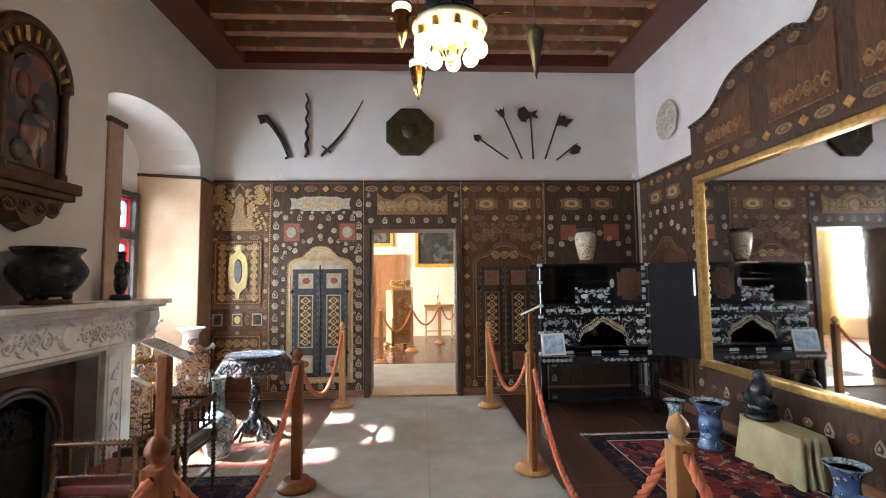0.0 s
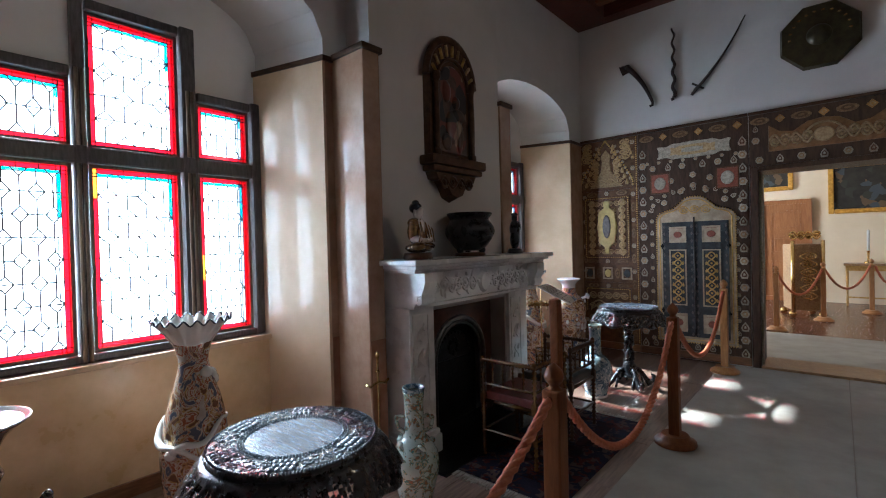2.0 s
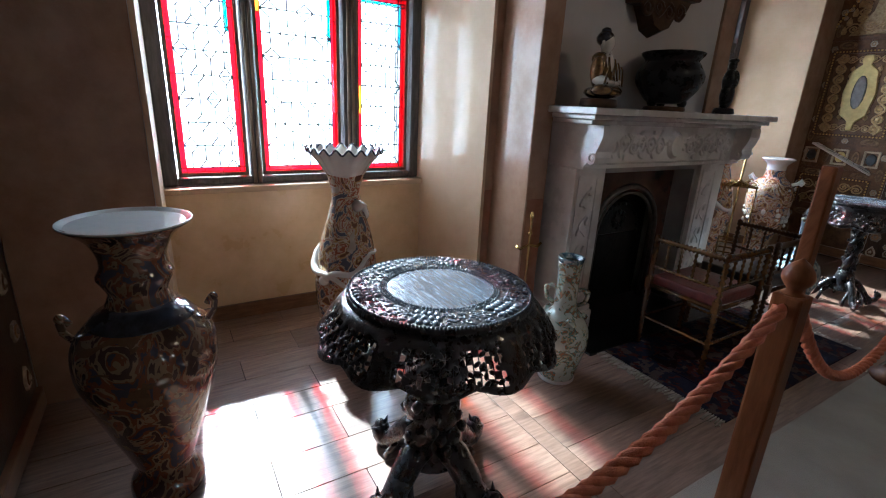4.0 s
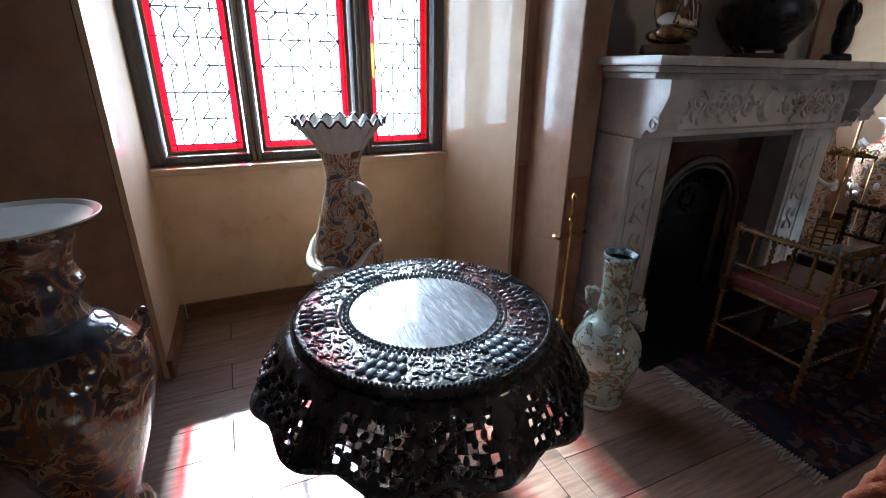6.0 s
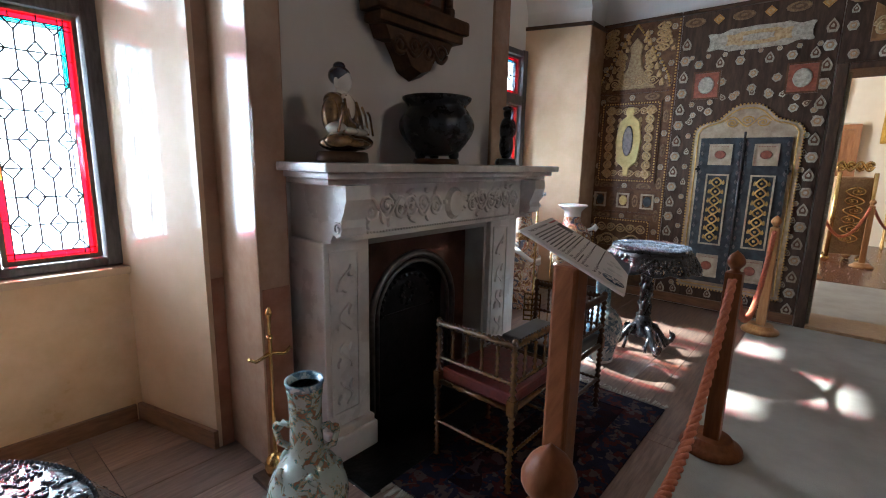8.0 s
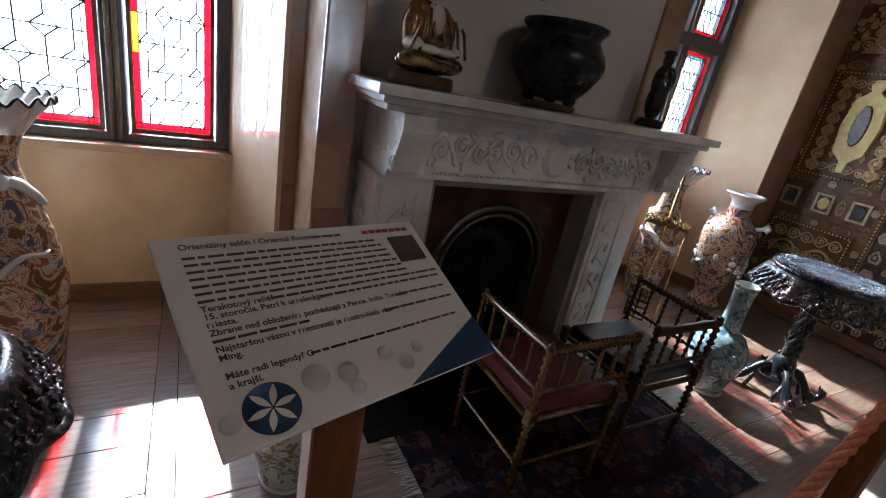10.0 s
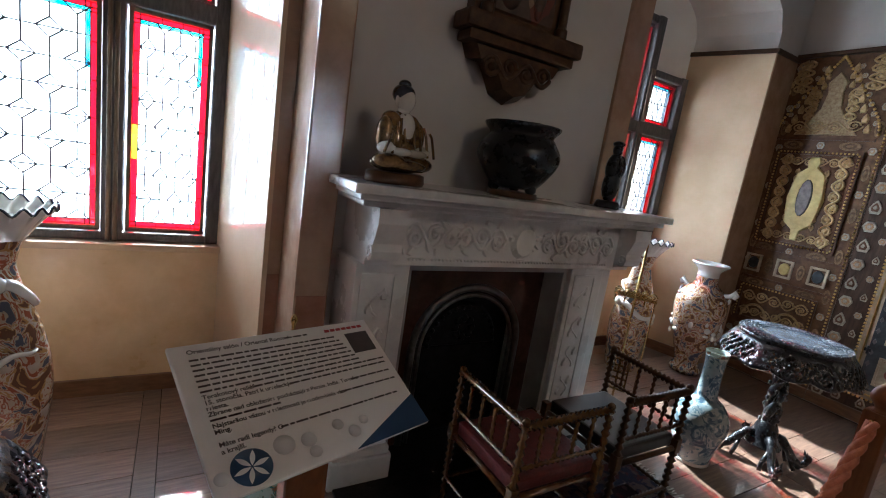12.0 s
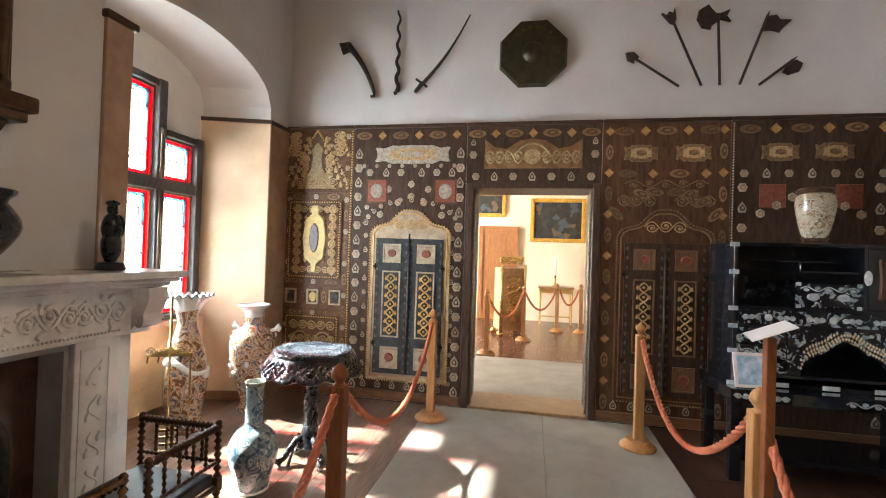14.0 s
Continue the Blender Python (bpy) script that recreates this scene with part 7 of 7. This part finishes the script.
    for x in (0.0, W):
        for z in (Z0 + 0.02, 0.86, 1.03, 1.15, 1.4, Z1 - 0.01):
            bevelled(bm, x - 0.03, x + 0.03, -0.008, 0.002, z - 0.022, z + 0.008, 0.003)
    for x in (0.3, 0.6, 0.9):
        bevelled(bm, x - 0.05, x + 0.05, -0.008, 0.002, Z0 + 0.005, Z0 + 0.035, 0.003)
    slab(bm, [(0.80 + p, 1.38 + q) for p, q in oval(0.05, 0.10)], 0.0, -0.006, 0.004)
    part("metal_mount", bm, PEARL, t, "pale metal mounts")
    bm = bmesh.new()
    bevelled(bm, -0.05, W + 0.05, -0.12, D + 0.02, 0.53, Z0 - 0.002, 0.008)
    stand = part("stand", bm, LACQUER, t)
    bm = bmesh.new()
    for a, b in ((-0.03, 0.3), (0.62, 1.1)):
        scrolls(bm, a, b, 0.55, 0.6, 7, -0.123, 0.005)
    part("apron_inlay", bm, PEARL, stand)
    for x in (0.0, W):
        for y in (-0.06, D - 0.03):
            bm = bmesh.new()
            bevelled(bm, x - 0.035, x + 0.035, y - 0.035, y + 0.035, 0.0, 0.53, 0.008)
            part("leg", bm, LACQUER, t)
    bm = bmesh.new()
    bevelled(bm, 0.0, W, -0.04, D, 0.12, 0.16, 0.006)
    part("stretcher", bm, LACQUER, t)


lacquer_cabinet()
t = thing("photo_panel", "small glossy printed panel with a pale blue reflection in its colour, leaning on the cabinet", "panel", pose(1.50, 5.09, 0.622, -12, 0, 8))
bm = bmesh.new()
bevelled(bm, -0.13, 0.13, -0.008, 0.004, 0.0, 0.23, 0.003)
part("backing", bm, PAPER, t)
bm = bmesh.new()
box(bm, -0.11, 0.11, -0.010, -0.0085, 0.02, 0.21)
part("print", bm, PHOTO, t, "picture with a pale blue reflection in its colour")

t = thing("vase", "cream porcelain jar with dark stand on the lacquer cabinet", "vase", pose(1.98, 5.38, 1.60))
bm = bmesh.new()
lathe(bm, smooth_profile([(0.07, 0.045), (0.09, 0.10), (0.118, 0.24), (0.122, 0.31), (0.11, 0.35), (0.085, 0.365)], 5), 36)
JAR = material("mottled_cream_porcelain", (0.50, 0.43, 0.31), (0.38, 0.31, 0.21), 0.2, scale=14, spots=[(0.28, 0.2, 0.11), (0.55, 0.5, 0.4), (0.2, 0.13, 0.07)], spot_scale=40, spot_amount=0.5, coat=0.4, swirl=True)
part("body", bm, JAR, t)
bm = bmesh.new()
lathe(bm, [(0.09, 0.0), (0.095, 0.01), (0.07, 0.02), (0.07, 0.035), (0.085, 0.045)], 28)
lathe(bm, [(0.095, 0.365), (0.12, 0.385), (0.10, 0.40), (0.03, 0.41)], 28)
part("mount", bm, DARK_WOOD, t)


# ---- weapons, shield, plate ----
def weapon(label, x0, z0, x1, z1, kind):
    t = thing("weapon", label, "weapon", NORTH, "weapons on the wall")
    p, q = Vector((x0, -0.03, z0)), Vector((x1, -0.03, z1))
    d = (q - p).normalized()
    s = Vector((d.z, 0, -d.x))
    bm = bmesh.new()
    n = 40
    if kind == "wavy":
        tube(bm, [p + (q - p) * i / n + s * 0.013 * math.sin(i * 0.75) for i in range(n + 1)], lambda v: 0.020 * (1.15 - 0.65 * v), 6)
        part("blade", bm, WEAPON, t)
        bm = bmesh.new()
        tube(bm, [p - d * 0.01, p - s * 0.03 - d * 0.02], 0.018, 6)
        part("pommel", bm, WEAPON, t)
        return
    if kind == "sabre":
        tube(bm, [p + (q - p) * i / n + s * 0.04 * math.sin(math.pi * i / n) for i in range(n + 1)], lambda v: 0.017 * (1.15 - 0.75 * v), 6)
        part("blade", bm, WEAPON, t)
        bm = bmesh.new()
        tube(bm, [p + d * 0.09 - s * 0.07, p + d * 0.09 + s * 0.07], 0.012, 6)
        tube(bm, [p - d * 0.02, p + d * 0.1], 0.017, 6)
        part("hilt", bm, WEAPON, t)
        return
    if kind == "club":
        tube(bm, [p + (q - p) * i / n + s * 0.03 * math.sin(math.pi * i / n) for i in range(n + 1)], lambda v: 0.017 + 0.016 * v, 8)
        part("shaft", bm, WEAPON, t)
        bm = bmesh.new()
        slab(bm, [(q.x - 0.10, q.z + 0.02), (q.x - 0.06, q.z - 0.09), (q.x - 0.02, q.z - 0.07), (q.x + 0.05, q.z - 0.06), (q.x + 0.02, q.z + 0.03)], 0.0, -0.04, 0.006)
        part("head", bm, WEAPON, t)
        bm = bmesh.new()
        tube(bm, [p, p - d * 0.03 - s * 0.02, p - d * 0.02 - s * 0.05], 0.017, 6)
        part("butt", bm, WEAPON, t)
        return
    tube(bm, [p, q], 0.0115, 8)
    part("shaft", bm, WEAPON, t)
    bm = bmesh.new()

    def P(a, b):
        w = q + d * a + s * b
        return (w.x, w.z)
    if kind == "spear":
        slab(bm, [P(0.07, 0), P(0.02, 0.045), P(-0.05, 0.035), P(-0.03, 0), P(-0.05, -0.035), P(0.02, -0.045)], -0.01, -0.045, 0.01)
    elif kind == "fork":
        slab(bm, [P(0.06, 0.06), P(0.02, 0.03), P(0.05, 0.0), P(0.02, -0.03), P(0.06, -0.06), P(-0.05, -0.03), P(-0.08, 0), P(-0.05, 0.03)], -0.015, -0.045, 0.006)
    elif kind == "axe":
        slab(bm, [P(-0.01, 0.0), P(0.05, -0.05), P(0.09, -0.075), P(0.05, -0.15), P(-0.03, -0.17), P(-0.11, -0.13), P(-0.13, -0.06), P(-0.10, -0.055), P(-0.07, -0.01)], -0.015, -0.04, 0.005)
        slab(bm, [P(0.0, 0.01), P(0.03, 0.10), P(-0.03, 0.07), P(-0.08, 0.10), P(-0.05, 0.01)], -0.015, -0.04, 0.005)
    elif kind == "flag":
        slab(bm, [P(0.0, 0.0), P(0.03, 0.06), P(-0.0, 0.10), P(0.02, 0.19), P(-0.06, 0.15), P(-0.10, 0.14), P(-0.10, 0.07), P(-0.13, 0.0)], -0.015, -0.045, 0.005)
        tube(bm, [q, q + d * 0.06], lambda v: 0.011 * (1.05 - v), 6)
    else:
        slab(bm, [P(0.02, 0.01), P(0.04, 0.075), P(-0.02, 0.11), P(-0.10, 0.08), P(-0.12, 0.03), P(-0.07, 0.01)], -0.015, -0.04, 0.005)
        tube(bm, [q, q + d * 0.05], lambda v: 0.010 * (1.05 - v), 6)
    part("head", bm, WEAPON, t)


weapon("dark curved wooden club with a broad hooked head", -1.58, 3.03, -1.87, 3.52, "club")
weapon("dark wavy-bladed dagger hanging upright on the wall", -1.345, 3.03, -1.345, 3.83, "wavy")
weapon("dark curved sabre hanging aslant on the wall", -1.15, 3.03, -0.64, 3.74, "sabre")
weapon("short dark spear-headed mace on the wall", 1.22, 2.98, 0.83, 3.26, "spear")
weapon("dark forked polearm on the wall", 1.40, 2.98, 1.14, 3.60, "fork")
weapon("dark double-headed battle axe on the wall", 1.545, 2.98, 1.52, 3.60, "axe")
weapon("dark flag-shaped halberd on the wall", 1.70, 2.98, 1.90, 3.55, "flag")
weapon("short dark hand axe on the wall", 1.85, 2.97, 2.10, 3.17, "hand")

t = thing("shield", "octagonal dark bronze shield with central boss on the wall", "shield", pose(-0.04, YN - 0.002, 3.34))
bm = bmesh.new()
octa = [(0.335 * math.cos(math.pi / 8 + math.pi / 4 * k), 0.335 * math.sin(math.pi / 8 + math.pi / 4 * k)) for k in range(8)]
slab(bm, octa, 0.0, -0.05, 0.02)
SHIELD = material("brown_bronze", (0.07, 0.058, 0.028), (0.04, 0.032, 0.018), 0.4, 0.5, scale=14, bump=0.2, bump_scale=50)
part("plate", bm, SHIELD, t)
bm = bmesh.new()
lathe(bm, smooth_profile([(0.10, 0.0), (0.08, 0.02), (0.04, 0.04), (0.001, 0.045)], 4), 24)
bmesh.ops.transform(bm, matrix=Matrix.Translation((0, -0.05, 0)) @ Matrix.Rotation(radians(90), 4, "X"), verts=bm.verts)
part("boss", bm, SHIELD, t)
bm = bmesh.new()
for k in range(12):
    a = math.pi * k / 11
    slab(bm, [(0.23 * math.cos(a) + p, 0.23 * math.sin(a) + q) for p, q in oval(0.035, 0.02, 8)], -0.05, -0.056, 0.004)
part("engraving", bm, BRASS, t)

t = thing("wall_plate", "round pale decorated plate hanging on the wall", "plate", EAST @ pose(0.80, -0.002, 3.23))
bm = bmesh.new()
lathe(bm, smooth_profile([(0.001, 0.012), (0.12, 0.012), (0.15, 0.02), (0.215, 0.035), (0.215, 0.03), (0.12, 0.0)], 4), 40)
bmesh.ops.transform(bm, matrix=Matrix.Rotation(radians(90), 4, "X"), verts=bm.verts)
part("dish", bm, IVORY, t)
bm = bmesh.new()
for k in range(5):
    a = 1.257 * k
    slab(bm, [(0.1 * math.cos(a) + p, 0.1 * math.sin(a) + q) for p, q in oval(0.08, 0.05, 10)], -0.01, -0.022, 0.006)
part("raised_pattern", bm, PEARL, t)
t = thing("alarm_box", "small white plastic sensor on the wall corner", "sensor", pose(2.86, 5.985, 2.76))
bm = bmesh.new()
bevelled(bm, -0.03, 0.03, -0.03, 0.012, -0.04, 0.04, 0.006)
part("housing", bm, CERAMIC, t)


# ---- chandelier ----
def chandelier(x, y, z):
    t = thing("chandelier", "hanging chandelier with lit bulbs on a pale ring and dark bowl", "chandelier", pose(x, y, z))
    bm = bmesh.new()
    lathe(bm, smooth_profile([(0.215, 0.20), (0.225, 0.22), (0.20, 0.25), (0.17, 0.26), (0.16, 0.36), (0.12, 0.42), (0.02, 0.45)], 4), 40)
    part("bowl", bm, BRONZE, t)
    bm = bmesh.new()
    lathe(bm, [(0.16, 0.17), (0.235, 0.165), (0.245, 0.185), (0.23, 0.205), (0.165, 0.20)], 48)
    part("ring", bm, CREAM, t, "pale enamelled ring")
    bm = bmesh.new()
    tube(bm, [(0, 0, 0.44), (0, 0, ZC + 0.302 - z)], 0.012, 8)
    part("rod", bm, BRONZE, t)
    for k in range(9):
        a = 2 * math.pi * k / 9
        bm = bmesh.new()
        lathe(bm, [(0.022, 0.10), (0.026, 0.115), (0.026, 0.16), (0.03, 0.168)], 14, (0.19 * math.cos(a), 0.19 * math.sin(a), 0))
        s = part("socket", bm, BRASS, t)
        bm = bmesh.new()
        ball(bm, (0.19 * math.cos(a), 0.19 * math.sin(a), 0.05), 0.052, 16, 12, 1.1)
        part("bulb", bm, BULB, s, "round lit bulb")
    bm = bmesh.new()
    for k in range(12):
        a = 2 * math.pi * k / 12
        tube(bm, [(0.14 * math.cos(a), 0.14 * math.sin(a), 0.18), (0.06 * math.cos(a), 0.06 * math.sin(a), 0.0), (0, 0, -0.05)], 0.004, 5)
    ball(bm, (0, 0, -0.055), 0.014, 8, 6)
    part("wire_basket", bm, BRASS, t)
    for a, z0 in ((math.pi * 0.93, 0.22), (math.pi * 1.5, 0.10), (math.pi * 0.38, 0.22), (0.0, 0.20)):
        d = Vector((math.cos(a), math.sin(a), 0))
        bm = bmesh.new()
        tube(bm, [d * 0.2 + Vector((0, 0, 0.27)), d * 0.33 + Vector((0, 0, 0.30)), d * 0.40 + Vector((0, 0, 0.30))], 0.009, 6)
        arm = part("arm", bm, BRASS, t)
    return t


CH = (0.29, 3.05, 2.86)
chandelier(*CH)
lamp("chandelier_light", "POINT", pose(CH[0], CH[1], CH[2] - 0.03), 1.0, (1.0, 0.78, 0.52), radius=0.2)


def hanging_lantern(x, y, z, lit, label):
    t = thing("hanging_lantern", label, "lantern", pose(x, y, z), "hanging lanterns")
    bm = bmesh.new()
    prof = [(0.004, -0.06), (0.012, -0.03), (0.028, 0.0), (0.04, 0.05), (0.035, 0.06), (0.05, 0.10), (0.045, 0.11), (0.062, 0.17), (0.055, 0.18)] if lit else [(0.003, -0.14), (0.02, -0.05), (0.045, 0.08), (0.062, 0.16), (0.066, 0.18), (0.05, 0.185)]
    lathe(bm, prof, 20)
    part("body", bm, BRASS if lit else SHIELD, t)
    if lit:
        bm = bmesh.new()
        lathe(bm, [(0.058, 0.18), (0.06, 0.2), (0.058, 0.22)], 18)
        part("glass_band", bm, LANTERN, t, "glowing glass band")
    bm = bmesh.new()
    lathe(bm, [(0.062, 0.22), (0.066, 0.23), (0.03, 0.27), (0.006, 0.3)] if lit else [(0.05, 0.185), (0.02, 0.22), (0.006, 0.24)], 18)
    part("cap", bm, SHIELD, t)
    bm = bmesh.new()
    tube(bm, [(0, 0, 0.24), (0, 0, ZC + 0.302 - z)], 0.004, 6)
    part("chain", bm, SHIELD, t)


hanging_lantern(-0.02, 3.05, 2.97, True, "small pierced brass lantern hanging beside the chandelier")
hanging_lantern(0.08, 3.42, 2.78, True, "small pierced brass lantern hanging by the chandelier")
hanging_lantern(0.86, 3.10, 2.88, False, "dark cone-shaped brass lantern hanging from the ceiling")
for i in range(12):
    yy = 5.62 - 0.335 * i
    t = thing("ceiling_boss", "small gilt ceiling boss at a beam end", "boss", pose(XR - 0.46, yy, ZC + 0.05), "gilt beam bosses")
    bm = bmesh.new()
    lathe(bm, smooth_profile([(0.035, 0.0), (0.045, 0.02), (0.03, 0.05), (0.03, 0.06)], 3), 14)
    part("boss", bm, GOLD, t)


# ---- brass stands beside the fireplace ----
t = thing("fire_iron_stand", "thin brass fire-iron stand beside the fireplace", "fire irons", pose(-2.10, 2.03, 0))
bm = bmesh.new()
bevelled(bm, -0.07, 0.07, -0.07, 0.07, 0.0, 0.02, 0.004)
part("foot", bm, DARK_WOOD, t)
bm = bmesh.new()
lathe(bm, smooth_profile([(0.03, 0.02), (0.045, 0.05), (0.04, 0.09), (0.016, 0.12), (0.008, 0.16), (0.007, 0.6), (0.014, 0.62), (0.007, 0.64), (0.007, 0.70), (0.014, 0.725), (0.004, 0.75)], 4), 14)
part("stem", bm, BRASS, t)
bm = bmesh.new()
tube(bm, [(0, -0.09, 0.56), (0, -0.06, 0.54), (0, 0, 0.56), (0, 0.06, 0.54), (0, 0.09, 0.56)], 0.008, 6)
part("hook", bm, BRASS, t)

t = thing("brass_stand", "slender ornate brass stand with pierced shelf and hooks", "stand", pose(-2.03, 3.98, 0, 0, 0, 30))
bm = bmesh.new()
tube(bm, [(0, 0, 0.03), (0, 0, 1.15)], 0.007, 8, twist=lambda a, k: 1)
part("pole", bm, BRASS, t)
bm = bmesh.new()
slab(bm, [(-0.12, 0.80), (0.12, 0.80), (0.12, 0.815), (0.06, 0.83), (0.0, 0.845), (-0.06, 0.83), (-0.12, 0.815)], 0.004, -0.004, 0.0)
scrolls(bm, -0.12, 0.12, 0.80, 0.87, 5, -0.008, 0.004)
part("pierced_plate", bm, BRASS, t)
for x in (-0.11, -0.055, 0.055, 0.11):
    bm = bmesh.new()
    tube(bm, [(x, -0.006, 0.80), (x, -0.02, 0.77), (x, -0.03, 0.785)], 0.005, 6)
    part("hook", bm, BRASS, t)
bm = bmesh.new()
tube(bm, [(0.11, -0.02, 0.77), (0.11, -0.02, 0.2)], 0.005, 6)
part("hanging_rod", bm, BRASS, t)
bm = bmesh.new()
bars(bm, -0.06, 0.06, 0.22, 0.42, 0.01, -0.012, -0.004)
for k in range(4):
    box(bm, -0.05, 0.05, -0.012, -0.004, 0.25 + 0.04 * k, 0.262 + 0.04 * k)
box(bm, -0.006, 0.006, -0.012, -0.004, 0.23, 0.41)
part("lattice_plate", bm, BRASS, t)
for k in range(3):
    a = 2.094 * k
    bm = bmesh.new()
    tube(bm, [(0, 0, 0.12), (0.08 * math.cos(a), 0.08 * math.sin(a), 0.07), (0.13 * math.cos(a), 0.13 * math.sin(a), 0.006)], 0.009, 6)
    part("foot", bm, BRASS, t)


# ---- along the mirror wall ----
def jar(m, mat, h, r, label, flare=1.15):
    t = thing("vase", label, "vase", m)
    bm = bmesh.new()
    lathe(bm, smooth_profile([(r * 0.75, 0.0), (r * 0.8, h * 0.06), (r * 0.6, h * 0.25), (r * 0.72, h * 0.5), (r * 0.62, h * 0.72), (r * 0.9, h * 0.95)], 5), 32)
    part("body", bm, mat, t)
    bm = bmesh.new()
    lathe(bm, smooth_profile([(r * 0.9, h * 0.95), (r * flare, h), (r * flare * 0.95, h * 1.005), (r * 0.7, h * 0.92), (r * 0.3, h * 0.7)], 4), 32)
    part("rim", bm, BLUE_WHITE, t)
    return t


jar(pose(2.33, 4.26, 0.012), BLUE_WHITE, 0.33, 0.085, "small blue and white porcelain vase on the rug")
jar(pose(2.49, 4.02, 0.012), COBALT, 0.38, 0.13, "cobalt blue porcelain beaker vase with wide mouth on the rug")
jar(pose(2.46, 2.74, 0.012), COBALT, 0.36, 0.095, "cobalt blue porcelain vase with pale flowers on the rug")
t = thing("bowl", "large blue and white porcelain bowl on the rug", "bowl", pose(2.36, 2.42, 0.012))
bm = bmesh.new()
lathe(bm, smooth_profile([(0.10, 0.0), (0.11, 0.02), (0.20, 0.12), (0.24, 0.22), (0.235, 0.225), (0.19, 0.13), (0.05, 0.04)], 5), 40)
part("body", bm, COBALT, t)
t = thing("plinth", "low plinth draped with pale gold silk cloth on the rug", "plinth", pose(2.715, 3.54, 0.012) @ Matrix.Diagonal((0.55, 0.92, 0.92, 1)))
bm = bmesh.new()
seg, levels = 96, 8
rings = []
for k in range(levels + 1):
    z = 0.36 * (1 - k / levels)
    ring = []
    for i in range(seg):
        a = 2 * math.pi * i / seg
        c, s = math.cos(a), math.sin(a)
        q = 1 / max(abs(c), abs(s))
        q = min(q, 1.3)
        fold = (0.030 * math.sin(a * 13 + 0.9 * math.sin(a * 3)) + 0.012 * math.sin(a * 29 + 1.3)) * (k / levels) ** 0.7 + 0.03 * k / levels
        ring.append(bm.verts.new((c * q * (0.21 + fold), s * q * (0.32 + fold), max(0.002, z))))
    rings.append(ring)
bm.faces.new(rings[0])
for p, q in zip(rings, rings[1:]):
    for i in range(seg):
        bm.faces.new((p[i], p[(i + 1) % seg], q[(i + 1) % seg], q[i])).smooth = True
part("cloth", bm, SILK, t)
bm = bmesh.new()
lathe(bm, [(0.13, 0.0), (0.135, 0.02), (0.12, 0.05)], 24)
for cx, cy, cz, rx, ry, rz in ((0, 0, 0.10, 0.12, 0.13, 0.07), (0, 0, 0.22, 0.09, 0.10, 0.13), (0, 0, 0.36, 0.05, 0.05, 0.06), (-0.04, 0.09, 0.16, 0.05, 0.06, 0.06), (-0.04, -0.09, 0.16, 0.05, 0.06, 0.06)):
    tmp = bmesh.new()
    ball(tmp, (0, 0, 0), 1, 18, 12)
    merge(bm, tmp, 0, Matrix.Translation((cx, cy, cz)) @ Matrix.Diagonal((rx, ry, rz, 1)))
figure = tagged(new("statue", mesh("statue", bm, BRONZE)), "seated dark bronze statue on the draped plinth", "statue")
figure.matrix_world = pose(2.70, 3.70, 0.344) @ Matrix.Scale(0.88, 4)

# ---- outside ----
bm = bmesh.new()
v = [bm.verts.new(p) for p in ((-10, -30, -4), (-10, 40, -4), (-10, 40, 7.0), (-10, -30, 7.0))]
bm.faces.new(v)
HAZE = glow("bright_sky_haze", (0.88, 0.95, 1.0), 3.2)
tagged(new("backdrop", mesh("backdrop", bm, HAZE)), "bright overexposed sky beyond the windows", "sky", kind="structure")
bm = bmesh.new()
box(bm, -400, 400, -400, 400, -4.2, -4.0)
GRASS = material("far_ground", (0.10, 0.12, 0.06), (0.06, 0.08, 0.04), 0.9, scale=0.3)
setting("ground", bm, GRASS, "green ground far below the windows", "ground")

# ---- floor boards ----
boards = {}
for (ya, yb), shift in zip(((-0.25, 1.50), (1.58, 3.40), (3.48, 5.99)), (0.0, 0.07, 0.03)):
    x = XW + 0.0 + shift - 0.07
    k = 0
    while x < XR:
        w = (0.20, 0.17, 0.22, 0.19)[k % 4]
        x0, x1 = max(x, XW), min(x + w, XR)
        cuts = [ya, ya + (yb - ya) * (0.45 if k % 2 else 0.62), yb]
        for a, b in zip(cuts, cuts[1:]):
            if x1 - x0 > 0.03:
                # boards past the runner use the copy with shade in its colour
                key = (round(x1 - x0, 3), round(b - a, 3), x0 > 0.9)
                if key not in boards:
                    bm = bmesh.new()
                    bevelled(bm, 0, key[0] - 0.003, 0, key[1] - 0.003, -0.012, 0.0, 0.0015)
                    boards[key] = mesh("floor_board", bm, PLANK_SHADED if key[2] else PLANK)
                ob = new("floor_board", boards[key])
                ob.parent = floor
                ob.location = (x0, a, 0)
        x += w
        k += 1
for ya in (1.50, 3.40):
    for i in range(5):
        a, b = XW + i * 1.19, XW + (i + 1) * 1.19
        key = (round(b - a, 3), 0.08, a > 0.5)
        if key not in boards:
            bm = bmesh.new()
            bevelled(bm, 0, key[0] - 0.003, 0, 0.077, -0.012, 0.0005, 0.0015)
            boards[key] = mesh("floor_board", bm, PLANK_SHADED if key[2] else PLANK)
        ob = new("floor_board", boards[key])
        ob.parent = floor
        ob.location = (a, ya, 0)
